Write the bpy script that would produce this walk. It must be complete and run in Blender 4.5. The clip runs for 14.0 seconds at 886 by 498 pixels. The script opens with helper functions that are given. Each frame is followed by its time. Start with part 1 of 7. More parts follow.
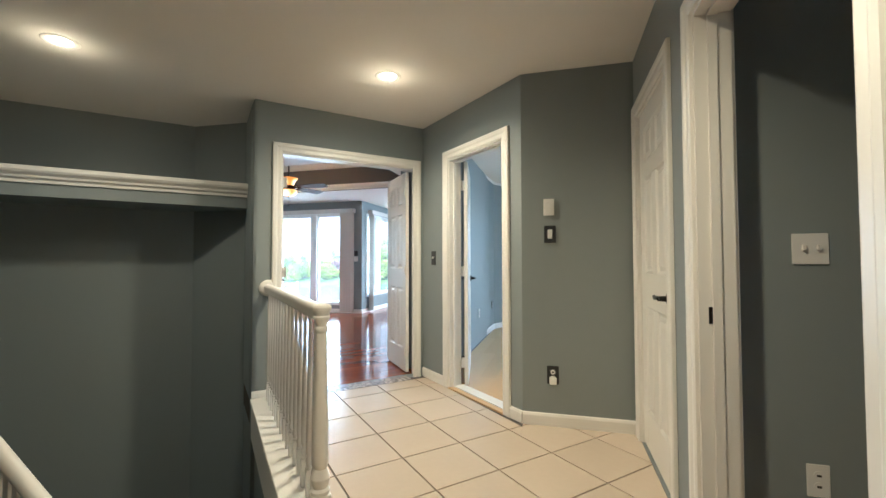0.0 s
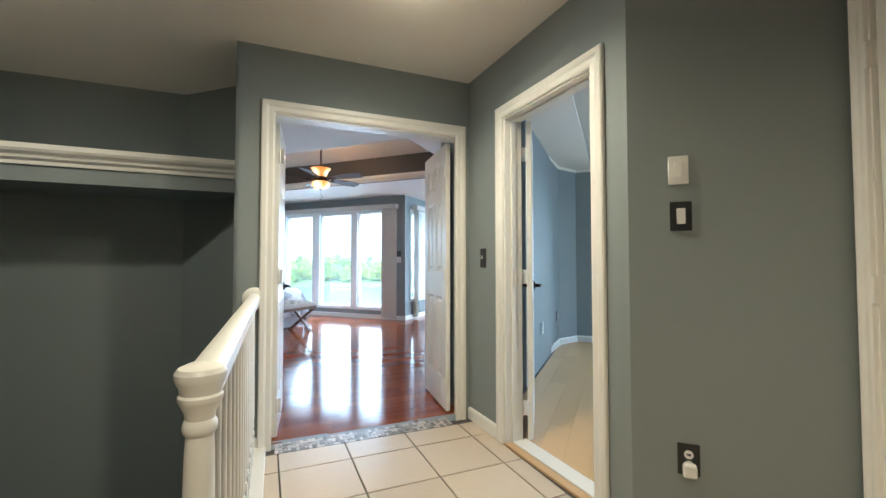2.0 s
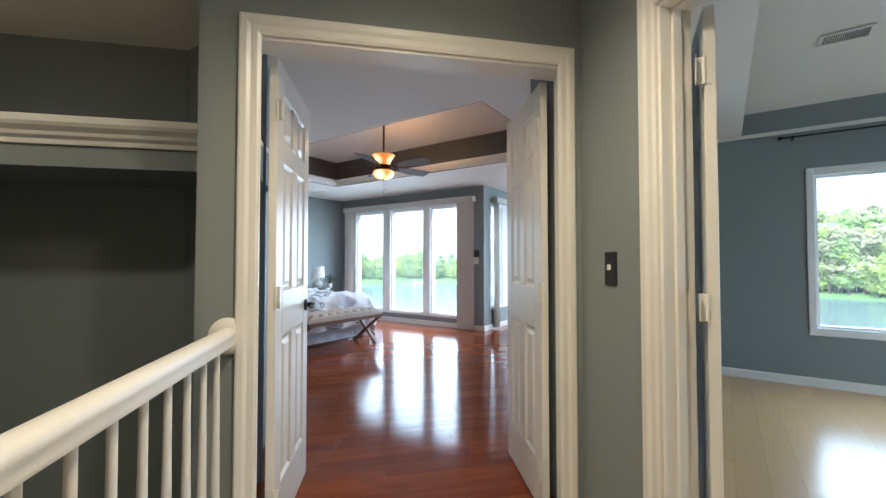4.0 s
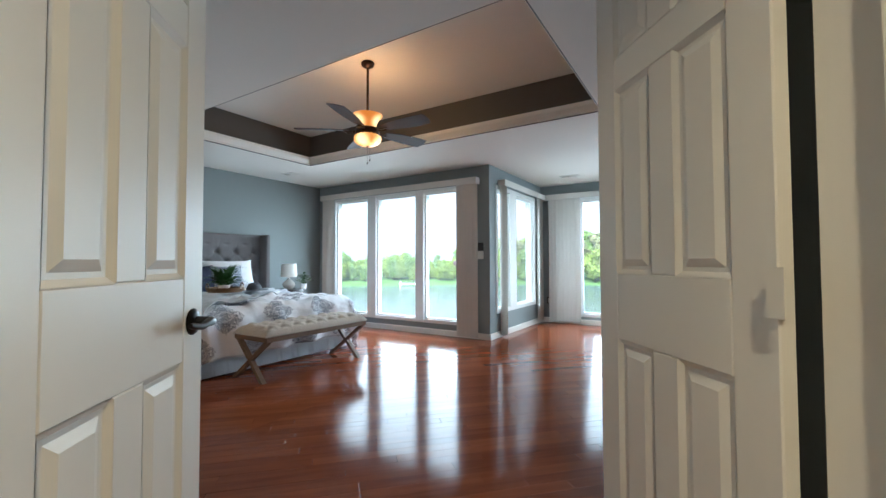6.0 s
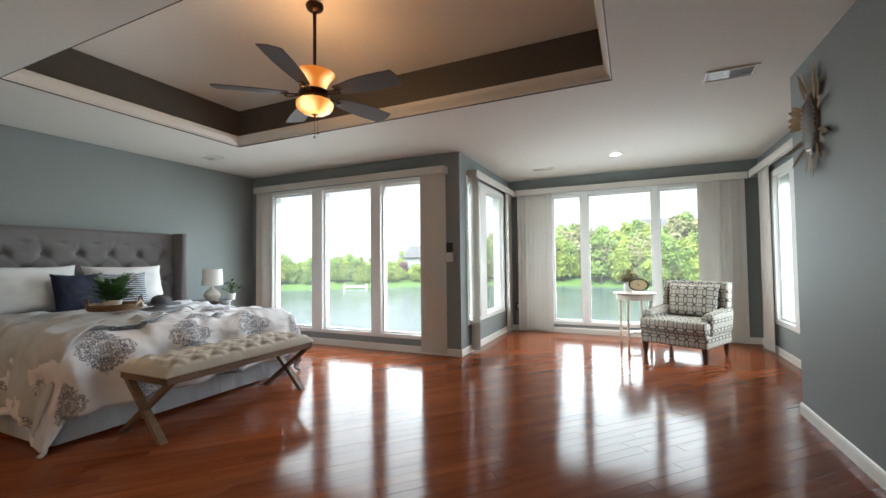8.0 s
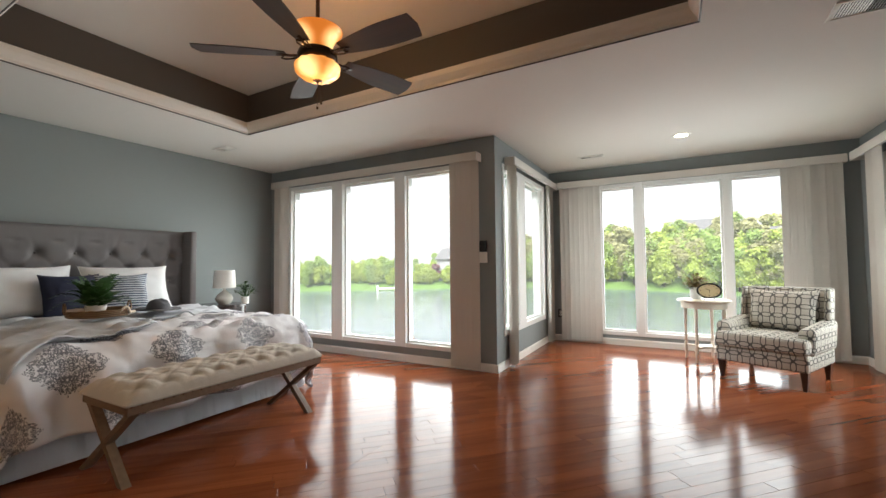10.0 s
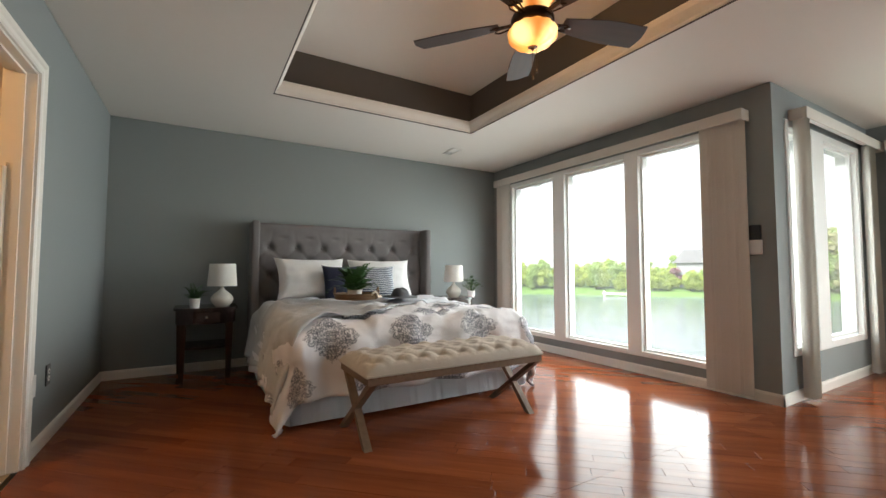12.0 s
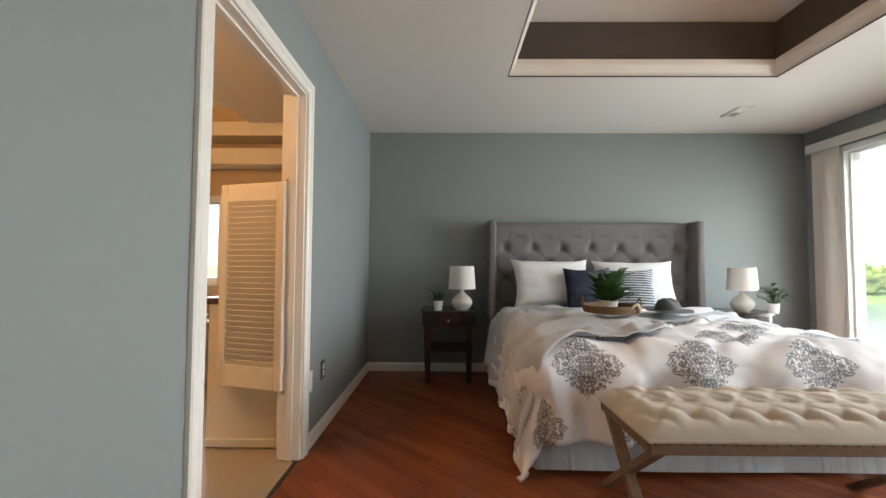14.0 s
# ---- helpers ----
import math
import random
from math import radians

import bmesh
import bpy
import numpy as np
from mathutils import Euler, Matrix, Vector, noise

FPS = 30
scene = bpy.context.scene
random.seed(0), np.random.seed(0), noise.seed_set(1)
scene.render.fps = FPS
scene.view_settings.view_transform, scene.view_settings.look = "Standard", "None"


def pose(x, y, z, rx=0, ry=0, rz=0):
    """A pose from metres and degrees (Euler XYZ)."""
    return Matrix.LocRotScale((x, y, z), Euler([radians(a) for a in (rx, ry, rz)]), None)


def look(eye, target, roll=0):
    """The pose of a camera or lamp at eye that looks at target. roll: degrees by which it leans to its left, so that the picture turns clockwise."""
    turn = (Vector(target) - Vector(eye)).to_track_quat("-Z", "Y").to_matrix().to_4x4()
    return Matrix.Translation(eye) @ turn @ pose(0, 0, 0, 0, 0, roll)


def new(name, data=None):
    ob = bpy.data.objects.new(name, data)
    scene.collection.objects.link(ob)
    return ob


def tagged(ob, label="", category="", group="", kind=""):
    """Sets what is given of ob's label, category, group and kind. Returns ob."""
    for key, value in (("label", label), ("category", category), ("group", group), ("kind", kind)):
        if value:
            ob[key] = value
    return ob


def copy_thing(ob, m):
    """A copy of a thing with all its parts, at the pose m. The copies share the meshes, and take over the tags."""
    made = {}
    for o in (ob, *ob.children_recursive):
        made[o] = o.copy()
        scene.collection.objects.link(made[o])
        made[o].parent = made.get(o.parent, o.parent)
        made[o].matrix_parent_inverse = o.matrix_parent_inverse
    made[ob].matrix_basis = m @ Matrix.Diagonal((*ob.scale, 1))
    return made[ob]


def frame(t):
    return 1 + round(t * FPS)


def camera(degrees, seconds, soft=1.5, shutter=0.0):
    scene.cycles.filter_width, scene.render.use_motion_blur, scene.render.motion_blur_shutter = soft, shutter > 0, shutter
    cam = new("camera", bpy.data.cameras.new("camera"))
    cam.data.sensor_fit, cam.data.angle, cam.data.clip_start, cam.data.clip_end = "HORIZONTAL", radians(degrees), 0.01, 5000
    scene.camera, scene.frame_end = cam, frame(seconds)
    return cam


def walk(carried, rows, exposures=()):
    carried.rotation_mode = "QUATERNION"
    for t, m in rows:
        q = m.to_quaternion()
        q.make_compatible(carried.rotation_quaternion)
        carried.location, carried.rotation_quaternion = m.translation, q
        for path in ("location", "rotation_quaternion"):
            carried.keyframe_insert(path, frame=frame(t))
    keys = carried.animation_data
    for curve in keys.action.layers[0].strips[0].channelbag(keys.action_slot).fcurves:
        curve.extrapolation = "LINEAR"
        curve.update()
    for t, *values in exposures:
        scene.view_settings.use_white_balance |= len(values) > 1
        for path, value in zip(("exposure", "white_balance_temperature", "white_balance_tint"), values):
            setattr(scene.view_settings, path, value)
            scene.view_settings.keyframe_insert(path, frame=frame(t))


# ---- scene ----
cam = camera(94.1, 14.0)
PATH = [
    (0, (0.164, 0.056, 1.12), (-0.374, 1.981, 1.181), -0.1),
    (0.5, (0.114, 0.29, 1.105), (-0.452, 2.208, 1.168), -0.0),
    (1, (0.037, 0.554, 1.102), (-0.582, 2.455, 1.167), 0.0),
    (1.5, (-0.039, 0.82, 1.111), (-0.727, 2.697, 1.173), -0.2),
    (2, (-0.125, 1.094, 1.12), (-0.906, 2.934, 1.187), -0.0),
    (2.5, (-0.221, 1.349, 1.126), (-1.1, 3.145, 1.193), 0.1),
    (3, (-0.333, 1.629, 1.147), (-1.306, 3.375, 1.216), -0.0),
    (3.5, (-0.445, 1.869, 1.134), (-1.509, 3.561, 1.205), 0.1),
    (4, (-0.611, 2.111, 1.185), (-1.738, 3.762, 1.24), 0.0),
    (6.5, (-1.628, 3.203, 1.077), (-2.638, 4.928, 1.142), -0.4),
    (7, (-1.8, 3.362, 1.098), (-2.695, 5.15, 1.151), -0.4),
    (9.5, (-2.335, 4.118, 1.121), (-3.151, 5.943, 1.191), -0.7),
    (10, (-2.357, 4.251, 1.104), (-3.331, 5.996, 1.182), -0.5),
    (10.5, (-2.372, 4.31, 1.084), (-3.548, 5.926, 1.166), -0.4),
    (11, (-2.418, 4.376, 1.057), (-3.798, 5.82, 1.147), -0.3),
    (11.5, (-2.464, 4.418, 1.032), (-4.029, 5.659, 1.129), -0.2),
    (12, (-2.559, 4.486, 1.007), (-4.28, 5.5, 1.108), -0.0),
    (12.5, (-2.648, 4.559, 1.015), (-4.491, 5.328, 1.115), 0.1),
    (13, (-2.77, 4.562, 1.019), (-4.698, 5.085, 1.111), 0.3),
    (13.5, (-2.938, 4.534, 1.021), (-4.919, 4.794, 1.113), 0.3),
    (14, (-3.161, 4.531, 1.061), (-5.159, 4.513, 1.146), 0.3),
]
walk(cam, [(t, look(eye, target, roll)) for t, eye, target, roll in PATH], [(0.0, 3.2, 4750, 4), (2.5, 2.98, 4650, 3), (4.0, 2.70, 4950, 6), (6.5, 2.36, 5250, 2), (9.5, 2.17, 6450, 11), (12.5, 2.45, 6450, 9), (14.0, 2.72, 6350, 10)])

# ---- light ----
world = bpy.data.worlds.new("world")
scene.world = world
world.use_nodes = True
wn = world.node_tree
wn.nodes.clear()
w_out = wn.nodes.new("ShaderNodeOutputWorld")
w_bg = wn.nodes.new("ShaderNodeBackground")
w_sky = wn.nodes.new("ShaderNodeTexSky")
w_sky.sky_type = "NISHITA"
w_sky.sun_disc = False
w_sky.sun_elevation = radians(50)
w_sky.sun_rotation = radians(200)
w_sky.air_density, w_sky.dust_density, w_sky.ozone_density = 1.0, 4.0, 1.0
# a bright overcast: the clear sky greyed by cloud
w_mix = wn.nodes.new("ShaderNodeMix")
w_mix.data_type = "RGBA"
w_mix.inputs["Factor"].default_value = 0.9
# an overcast sky is three times as bright overhead as at the horizon
w_tc = wn.nodes.new("ShaderNodeTexCoord")
w_sep = wn.nodes.new("ShaderNodeSeparateXYZ")
w_rise = wn.nodes.new("ShaderNodeMapRange")
w_rise.inputs["To Min"].default_value, w_rise.inputs["To Max"].default_value = 5.0, 9.5
wn.links.new(w_tc.outputs["Generated"], w_sep.inputs[0])
wn.links.new(w_sep.outputs[2], w_rise.inputs["Value"])
w_tint = wn.nodes.new("ShaderNodeCombineColor")
for k in range(3):
    wn.links.new(w_rise.outputs[0], w_tint.inputs[k])
wn.links.new(w_tint.outputs[0], w_mix.inputs["B"])
wn.links.new(w_sky.outputs[0], w_mix.inputs["A"])
wn.links.new(w_mix.outputs["Result"], w_bg.inputs[0])
w_bg.inputs[1].default_value = 0.06
wn.links.new(w_bg.outputs[0], w_out.inputs[0])
sun_data = bpy.data.lights.new("sun", "SUN")
sun_data.energy, sun_data.angle, sun_data.color = 3.2, radians(40), (1.0, 0.96, 0.9)
sun = new("sun", sun_data)
sun.matrix_world = look((0, -20, 30), (0, -3, 10))


def can_lamp(x, y, z, watts, warm=(1.0, 0.71, 0.38), cone=118):
    """A downlight's lamp; with no cone, an extra one below to brighten the ceiling."""
    d = bpy.data.lights.new("downlight_bulb", "SPOT" if cone else "POINT")
    d.energy, d.color, d.shadow_soft_size = watts, warm, 0.05
    if cone:
        d.spot_size, d.spot_blend = radians(cone), 0.9
    ob = new("downlight_bulb", d)
    ob.matrix_world = look((x, y, z), (x, y, z - 1))
    return ob


def window_light(name, m, s0, s1, z0, z1, watts):
    """An added area lamp in a window's opening, standing in for skylight, tilted as the sky lies above."""
    d = bpy.data.lights.new(name, "AREA")
    d.shape, d.size, d.size_y = "RECTANGLE", s1 - s0, z1 - z0
    d.energy, d.color = watts, (0.95, 1.0, 0.99)
    d.spread = radians(135)
    ob = new(name, d)
    ob.matrix_world = m @ Matrix.Translation(((s0 + s1) / 2, 0.13 + 0.22 * (z1 - z0), (z0 + z1) / 2)) @ Matrix.Rotation(radians(-64), 4, "X")
    return ob


# ---- materials ----
def nodes_of(m):
    nt = m.node_tree
    return nt, nt.nodes["Principled BSDF"]


def material(name, color, rough=0.6, metal=0.0, scale=8.0, vary=0.06, bump=0.0, bump_scale=200.0, spec=0.5, coat=0.0, per_object=0.0, island=0.0):
    """A plain surface with variation at two scales, and fine relief."""
    m = bpy.data.materials.new(name)
    m.use_nodes = True
    nt, b = nodes_of(m)
    b.inputs["Roughness"].default_value, b.inputs["Metallic"].default_value = rough, metal
    b.inputs["Specular IOR Level"].default_value = spec
    b.inputs["Coat Weight"].default_value = coat
    b.inputs["Coat Roughness"].default_value = 0.06
    tc = nt.nodes.new("ShaderNodeTexCoord")
    n1, n2 = nt.nodes.new("ShaderNodeTexNoise"), nt.nodes.new("ShaderNodeTexNoise")
    n1.inputs["Scale"].default_value, n2.inputs["Scale"].default_value = scale * 0.15, scale * 4
    n1.inputs["Detail"].default_value = n2.inputs["Detail"].default_value = 3
    for n in (n1, n2):
        nt.links.new(tc.outputs["Object"], n.inputs["Vector"])
    add = nt.nodes.new("ShaderNodeMath")
    add.operation = "MULTIPLY_ADD"
    nt.links.new(n2.outputs[0], add.inputs[0])
    add.inputs[1].default_value = 0.5
    nt.links.new(n1.outputs[0], add.inputs[2])
    last = add.outputs[0]
    if per_object or island:
        src = nt.nodes.new("ShaderNodeObjectInfo").outputs["Random"] if per_object else nt.nodes.new("ShaderNodeNewGeometry").outputs["Random Per Island"]
        a2 = nt.nodes.new("ShaderNodeMath")
        a2.operation = "MULTIPLY_ADD"
        nt.links.new(src, a2.inputs[0])
        a2.inputs[1].default_value = (per_object or island) / max(vary, 1e-3)
        nt.links.new(last, a2.inputs[2])
        last = a2.outputs[0]
    mr = nt.nodes.new("ShaderNodeMapRange")
    top = 1.5 + ((per_object or island) / max(vary, 1e-3))
    mr.inputs["From Min"].default_value, mr.inputs["From Max"].default_value = 0.0, top
    mr.inputs["To Min"].default_value, mr.inputs["To Max"].default_value = 1 - vary - (per_object or island), 1 + vary + (per_object or island)
    nt.links.new(last, mr.inputs["Value"])
    mul = nt.nodes.new("ShaderNodeMix")
    mul.data_type, mul.blend_type = "RGBA", "MULTIPLY"
    mul.inputs["Factor"].default_value = 1
    mul.inputs["A"].default_value = (*color, 1)
    nt.links.new(mr.outputs[0], mul.inputs["B"])
    nt.links.new(mul.outputs["Result"], b.inputs["Base Color"])
    if bump:
        n3 = nt.nodes.new("ShaderNodeTexNoise")
        n3.inputs["Scale"].default_value = bump_scale
        nt.links.new(tc.outputs["Object"], n3.inputs["Vector"])
        bp = nt.nodes.new("ShaderNodeBump")
        bp.inputs["Strength"].default_value, bp.inputs["Distance"].default_value = bump, 0.002
        nt.links.new(n3.outputs[0], bp.inputs["Height"])
        nt.links.new(bp.outputs[0], b.inputs["Normal"])
    return m


PAINT = material("grey_wall_paint", (0.245, 0.27, 0.268), 0.62, scale=5, vary=0.05, bump=0.12, bump_scale=160)
CEIL = material("ceiling_paint", (0.80, 0.762, 0.70), 0.8, scale=4, vary=0.03, bump=0.12, bump_scale=120)
TRAYWALL = material("tray_wall_paint", (0.085, 0.075, 0.068), 0.6, scale=5, vary=0.05, bump=0.1, bump_scale=160)
WHITE = material("white_semi_gloss_paint", (0.80, 0.77, 0.71), 0.35, scale=10, vary=0.02, bump=0.012, bump_scale=60)
VINYL = material("white_window_vinyl", (0.82, 0.82, 0.80), 0.35, scale=10, vary=0.02)
BATHPAINT = material("tan_bath_paint", (0.55, 0.42, 0.28), 0.6, scale=5, vary=0.05)
BLACK = material("black_bronze_metal", (0.018, 0.016, 0.015), 0.35, metal=0.6, scale=30, vary=0.1)
BLACKPLASTIC = material("black_plastic", (0.02, 0.02, 0.022), 0.35, scale=30, vary=0.08)
STEEL = material("brushed_hinge_steel", (0.6, 0.56, 0.48), 0.35, metal=0.9, scale=30, vary=0.08)
BLIND = material("vertical_blind_fabric", (0.62, 0.59, 0.54), 0.85, scale=20, vary=0.1, bump=0.3, bump_scale=300)
GROUT = material("grey_grout", (0.10, 0.085, 0.075), 0.9, scale=30, vary=0.1)
TILE = material("cream_floor_tile", (0.60, 0.50, 0.385), 0.25, scale=6, vary=0.08, bump=0.04, bump_scale=30, per_object=0.05)
LAMINATE = material("pale_laminate_floor", (0.60, 0.40, 0.19), 0.24, scale=4, vary=0.10, spec=0.5, island=0.05)


def glass_material():
    m = bpy.data.materials.new("window_glass")
    m.use_nodes = True
    nt = m.node_tree
    nt.nodes.remove(nt.nodes["Principled BSDF"])
    g, t, mix, lw, mr = (nt.nodes.new(k) for k in ("ShaderNodeBsdfGlossy", "ShaderNodeBsdfTransparent", "ShaderNodeMixShader", "ShaderNodeLayerWeight", "ShaderNodeMapRange"))
    g.inputs["Roughness"].default_value = 0.0
    t.inputs[0].default_value = (0.95, 0.96, 0.955, 1)
    lw.inputs["Blend"].default_value = 0.12
    mr.inputs["To Min"].default_value, mr.inputs["To Max"].default_value = 0.02, 0.5
    nt.links.new(lw.outputs["Facing"], mr.inputs["Value"])
    nt.links.new(mr.outputs[0], mix.inputs[0])
    nt.links.new(t.outputs[0], mix.inputs[1])
    nt.links.new(g.outputs[0], mix.inputs[2])
    # a faint milky veil, standing in for haze and glare in the view
    veil, veil_mix = nt.nodes.new("ShaderNodeBsdfTranslucent"), nt.nodes.new("ShaderNodeMixShader")
    veil.inputs[0].default_value = (0.9, 0.92, 0.9, 1)
    veil_mix.inputs[0].default_value = 0.016
    nt.links.new(mix.outputs[0], veil_mix.inputs[1])
    nt.links.new(veil.outputs[0], veil_mix.inputs[2])
    nt.links.new(veil_mix.outputs[0], nt.nodes["Material Output"].inputs[0])
    return m


GLASS = glass_material()


def emitter(name, color, strength):
    m = bpy.data.materials.new(name)
    m.use_nodes = True
    nt, b = nodes_of(m)
    b.inputs["Base Color"].default_value = (*color, 1)
    b.inputs["Emission Color"].default_value = (*color, 1)
    b.inputs["Emission Strength"].default_value = strength
    return m


# ---- mesh helpers ----
def finish(bm, smooth=0):
    bmesh.ops.recalc_face_normals(bm, faces=bm.faces)
    if smooth:
        for f in bm.faces:
            f.smooth = True
        for e in bm.edges:
            if len(e.link_faces) == 2 and e.calc_face_angle(0) > radians(smooth):
                e.smooth = False


def part(name, bm, mat, parent=None, label="", smooth=0, at=None):
    """Links a bmesh as one mesh object, under a thing or a part if one is given."""
    finish(bm, smooth)
    me = bpy.data.meshes.new(name)
    bm.to_mesh(me)
    bm.free()
    me.materials.append(mat)
    ob = new(name, me)
    if parent:
        ob.parent = parent
    if at is not None:
        ob.matrix_local = at
    if label:
        ob["label"] = label
    return ob


def thing(name, at, label, category, group=""):
    ob = new(name)
    ob.empty_display_size = 0.1
    ob.matrix_world = at
    return tagged(ob, label, category, group)


def bx(bm, x0, x1, y0, y1, z0, z1, bev=0.0, seg=1, m=None):
    vs = [bm.verts.new(p) for p in ((x0, y0, z0), (x1, y0, z0), (x1, y1, z0), (x0, y1, z0), (x0, y0, z1), (x1, y0, z1), (x1, y1, z1), (x0, y1, z1))]
    fs = [bm.faces.new([vs[i] for i in q]) for q in ((3, 2, 1, 0), (4, 5, 6, 7), (0, 1, 5, 4), (1, 2, 6, 5), (2, 3, 7, 6), (3, 0, 4, 7))]
    if m is not None:
        bmesh.ops.transform(bm, matrix=m, verts=vs)
    if bev:
        es = list({e for f in fs for e in f.edges})
        bmesh.ops.bevel(bm, geom=es, offset=bev, segments=seg, profile=0.5, affect="EDGES")
    return bm


def box(x0, x1, y0, y1, z0, z1, bev=0.0, seg=1, m=None):
    bm = bmesh.new()
    bx(bm, x0, x1, y0, y1, z0, z1, bev, seg, m)
    return bm


def lathe(bm, profile, seg=24, m=None, cap=True):
    """A turned body from (radius, height) pairs, round the z axis."""
    rings = []
    for r, z in profile:
        rings.append([bm.verts.new((r * math.cos(2 * math.pi * k / seg), r * math.sin(2 * math.pi * k / seg), z)) for k in range(seg)])
    for a, b in zip(rings, rings[1:]):
        for k in range(seg):
            bm.faces.new((a[k], a[(k + 1) % seg], b[(k + 1) % seg], b[k]))
    if cap:
        bm.faces.new(rings[0][::-1])
        bm.faces.new(rings[-1])
    if m is not None:
        bmesh.ops.transform(bm, matrix=m, verts=[v for r in rings for v in r])
    return bm


def turned(profile, seg=24, m=None, cap=True):
    return lathe(bmesh.new(), profile, seg, m, cap)


def tube(bm, pts, r, seg=10):
    """A round bar along points; r may be one radius or one for each point."""
    rs = r if isinstance(r, (list, tuple)) else [r] * len(pts)
    pts = [Vector(p) for p in pts]
    rings, side = [], None
    for i, p in enumerate(pts):
        d = (pts[min(i + 1, len(pts) - 1)] - pts[max(i - 1, 0)]).normalized()
        side = (side - d * side.dot(d)).normalized() if side is not None and (side - d * side.dot(d)).length > 1e-4 else d.orthogonal().normalized()
        up = d.cross(side)
        rings.append([bm.verts.new(p + rs[i] * (math.cos(2 * math.pi * k / seg) * side + math.sin(2 * math.pi * k / seg) * up)) for k in range(seg)])
    for a, b in zip(rings, rings[1:]):
        for k in range(seg):
            bm.faces.new((a[k], a[(k + 1) % seg], b[(k + 1) % seg], b[k]))
    bm.faces.new(rings[0][::-1])
    bm.faces.new(rings[-1])
    return bm


def sweep(bm, outline, p0, p1, up=(0, 0, 1)):
    """A straight moulding: the outline (out, up) carried from p0 to p1; 'out' is to the right of the way."""
    p0, p1, up = Vector(p0), Vector(p1), Vector(up)
    d = (p1 - p0).normalized()
    out = d.cross(up).normalized()
    up = out.cross(d)
    a = [bm.verts.new(p0 + out * o + up * h) for o, h in outline]
    b = [bm.verts.new(p1 + out * o + up * h) for o, h in outline]
    n = len(outline)
    for k in range(n):
        bm.faces.new((a[k], a[(k + 1) % n], b[(k + 1) % n], b[k]))
    bm.faces.new(a[::-1])
    bm.faces.new(b)
    return bm


def along(p0, p1):
    """A frame with x from p0 to p1, z up, and y to the left of the way."""
    d = Vector((p1[0] - p0[0], p1[1] - p0[1], 0))
    return Matrix.Translation((p0[0], p0[1], 0)) @ Matrix.Rotation(math.atan2(d.y, d.x), 4, "Z"), d.length


def wall(name, p0, p1, thick, z0, z1, holes=(), mat=PAINT, label="", back=None, ext=(0.0, 0.0)):
    """A wall whose face runs from p0 to p1 with the room on its right, and its thickness to the left. Holes: (from, to, bottom, top)."""
    m, length = along(p0, p1)
    bm = bmesh.new()
    ss = sorted({-ext[0], length + ext[1], *(h[0] for h in holes), *(h[1] for h in holes)})
    zs = sorted({z0, z1, *(h[2] for h in holes), *(h[3] for h in holes)})
    solid = lambda i, j: 0 <= i < len(ss) - 1 and 0 <= j < len(zs) - 1 and not any(h[0] < (ss[i] + ss[i + 1]) / 2 < h[1] and h[2] < (zs[j] + zs[j + 1]) / 2 < h[3] for h in holes)
    quad = lambda *ps: bm.faces.new([bm.verts.new(p) for p in ps])
    for i in range(len(ss) - 1):
        for j in range(len(zs) - 1):
            if not solid(i, j):
                continue
            a, b, c, d = ss[i], ss[i + 1], zs[j], zs[j + 1]
            quad((a, 0, c), (b, 0, c), (b, 0, d), (a, 0, d))
            quad((b, thick, c), (a, thick, c), (a, thick, d), (b, thick, d))
            if not solid(i - 1, j):
                quad((a, 0, c), (a, 0, d), (a, thick, d), (a, thick, c))
            if not solid(i + 1, j):
                quad((b, 0, c), (b, thick, c), (b, thick, d), (b, 0, d))
            if not solid(i, j - 1):
                quad((a, 0, c), (a, thick, c), (b, thick, c), (b, 0, c))
            if not solid(i, j + 1):
                quad((a, 0, d), (b, 0, d), (b, thick, d), (a, thick, d))
    bmesh.ops.remove_doubles(bm, verts=bm.verts, dist=1e-4)
    ob = part(name, bm, mat)
    ob.matrix_world = m
    return tagged(ob, label or "matte blue-grey painted interior wall", "wall", kind="structure")


def slab(name, outline, z0, z1, mat, label, category, holes=()):
    """A level slab from its outline."""
    bm = bmesh.new()
    lo = [bm.verts.new((x, y, z0)) for x, y in outline]
    hi = [bm.verts.new((x, y, z1)) for x, y in outline]
    n = len(outline)
    bm.faces.new(lo[::-1])
    bm.faces.new(hi)
    bm.normal_update()
    for k in range(n):
        bm.faces.new((lo[k], lo[(k + 1) % n], hi[(k + 1) % n], hi[k]))
    bmesh.ops.triangulate(bm, faces=[f for f in bm.faces if len(f.verts) > 4])
    return tagged(part(name, bm, mat), label, category, kind="structure")


def base_board(name, p0, p1, label="white painted baseboard along the wall", h=0.085, t=0.014):
    """A baseboard on the room side (right of p0 to p1)."""
    bm = sweep(bmesh.new(), ((0.001, 0.0), (t, 0.0), (t, h - 0.02), (t * 0.6, h - 0.006), (0.001, h)), (*p0, 0.0), (*p1, 0.0))
    return tagged(part(name, bm, WHITE), label, "baseboard", kind="structure")


CASING = ((0.0, 0.0), (0.0, 0.012), (0.010, 0.017), (0.030, 0.015), (0.042, 0.021), (0.060, 0.021), (0.066, 0.016), (0.066, 0.0))


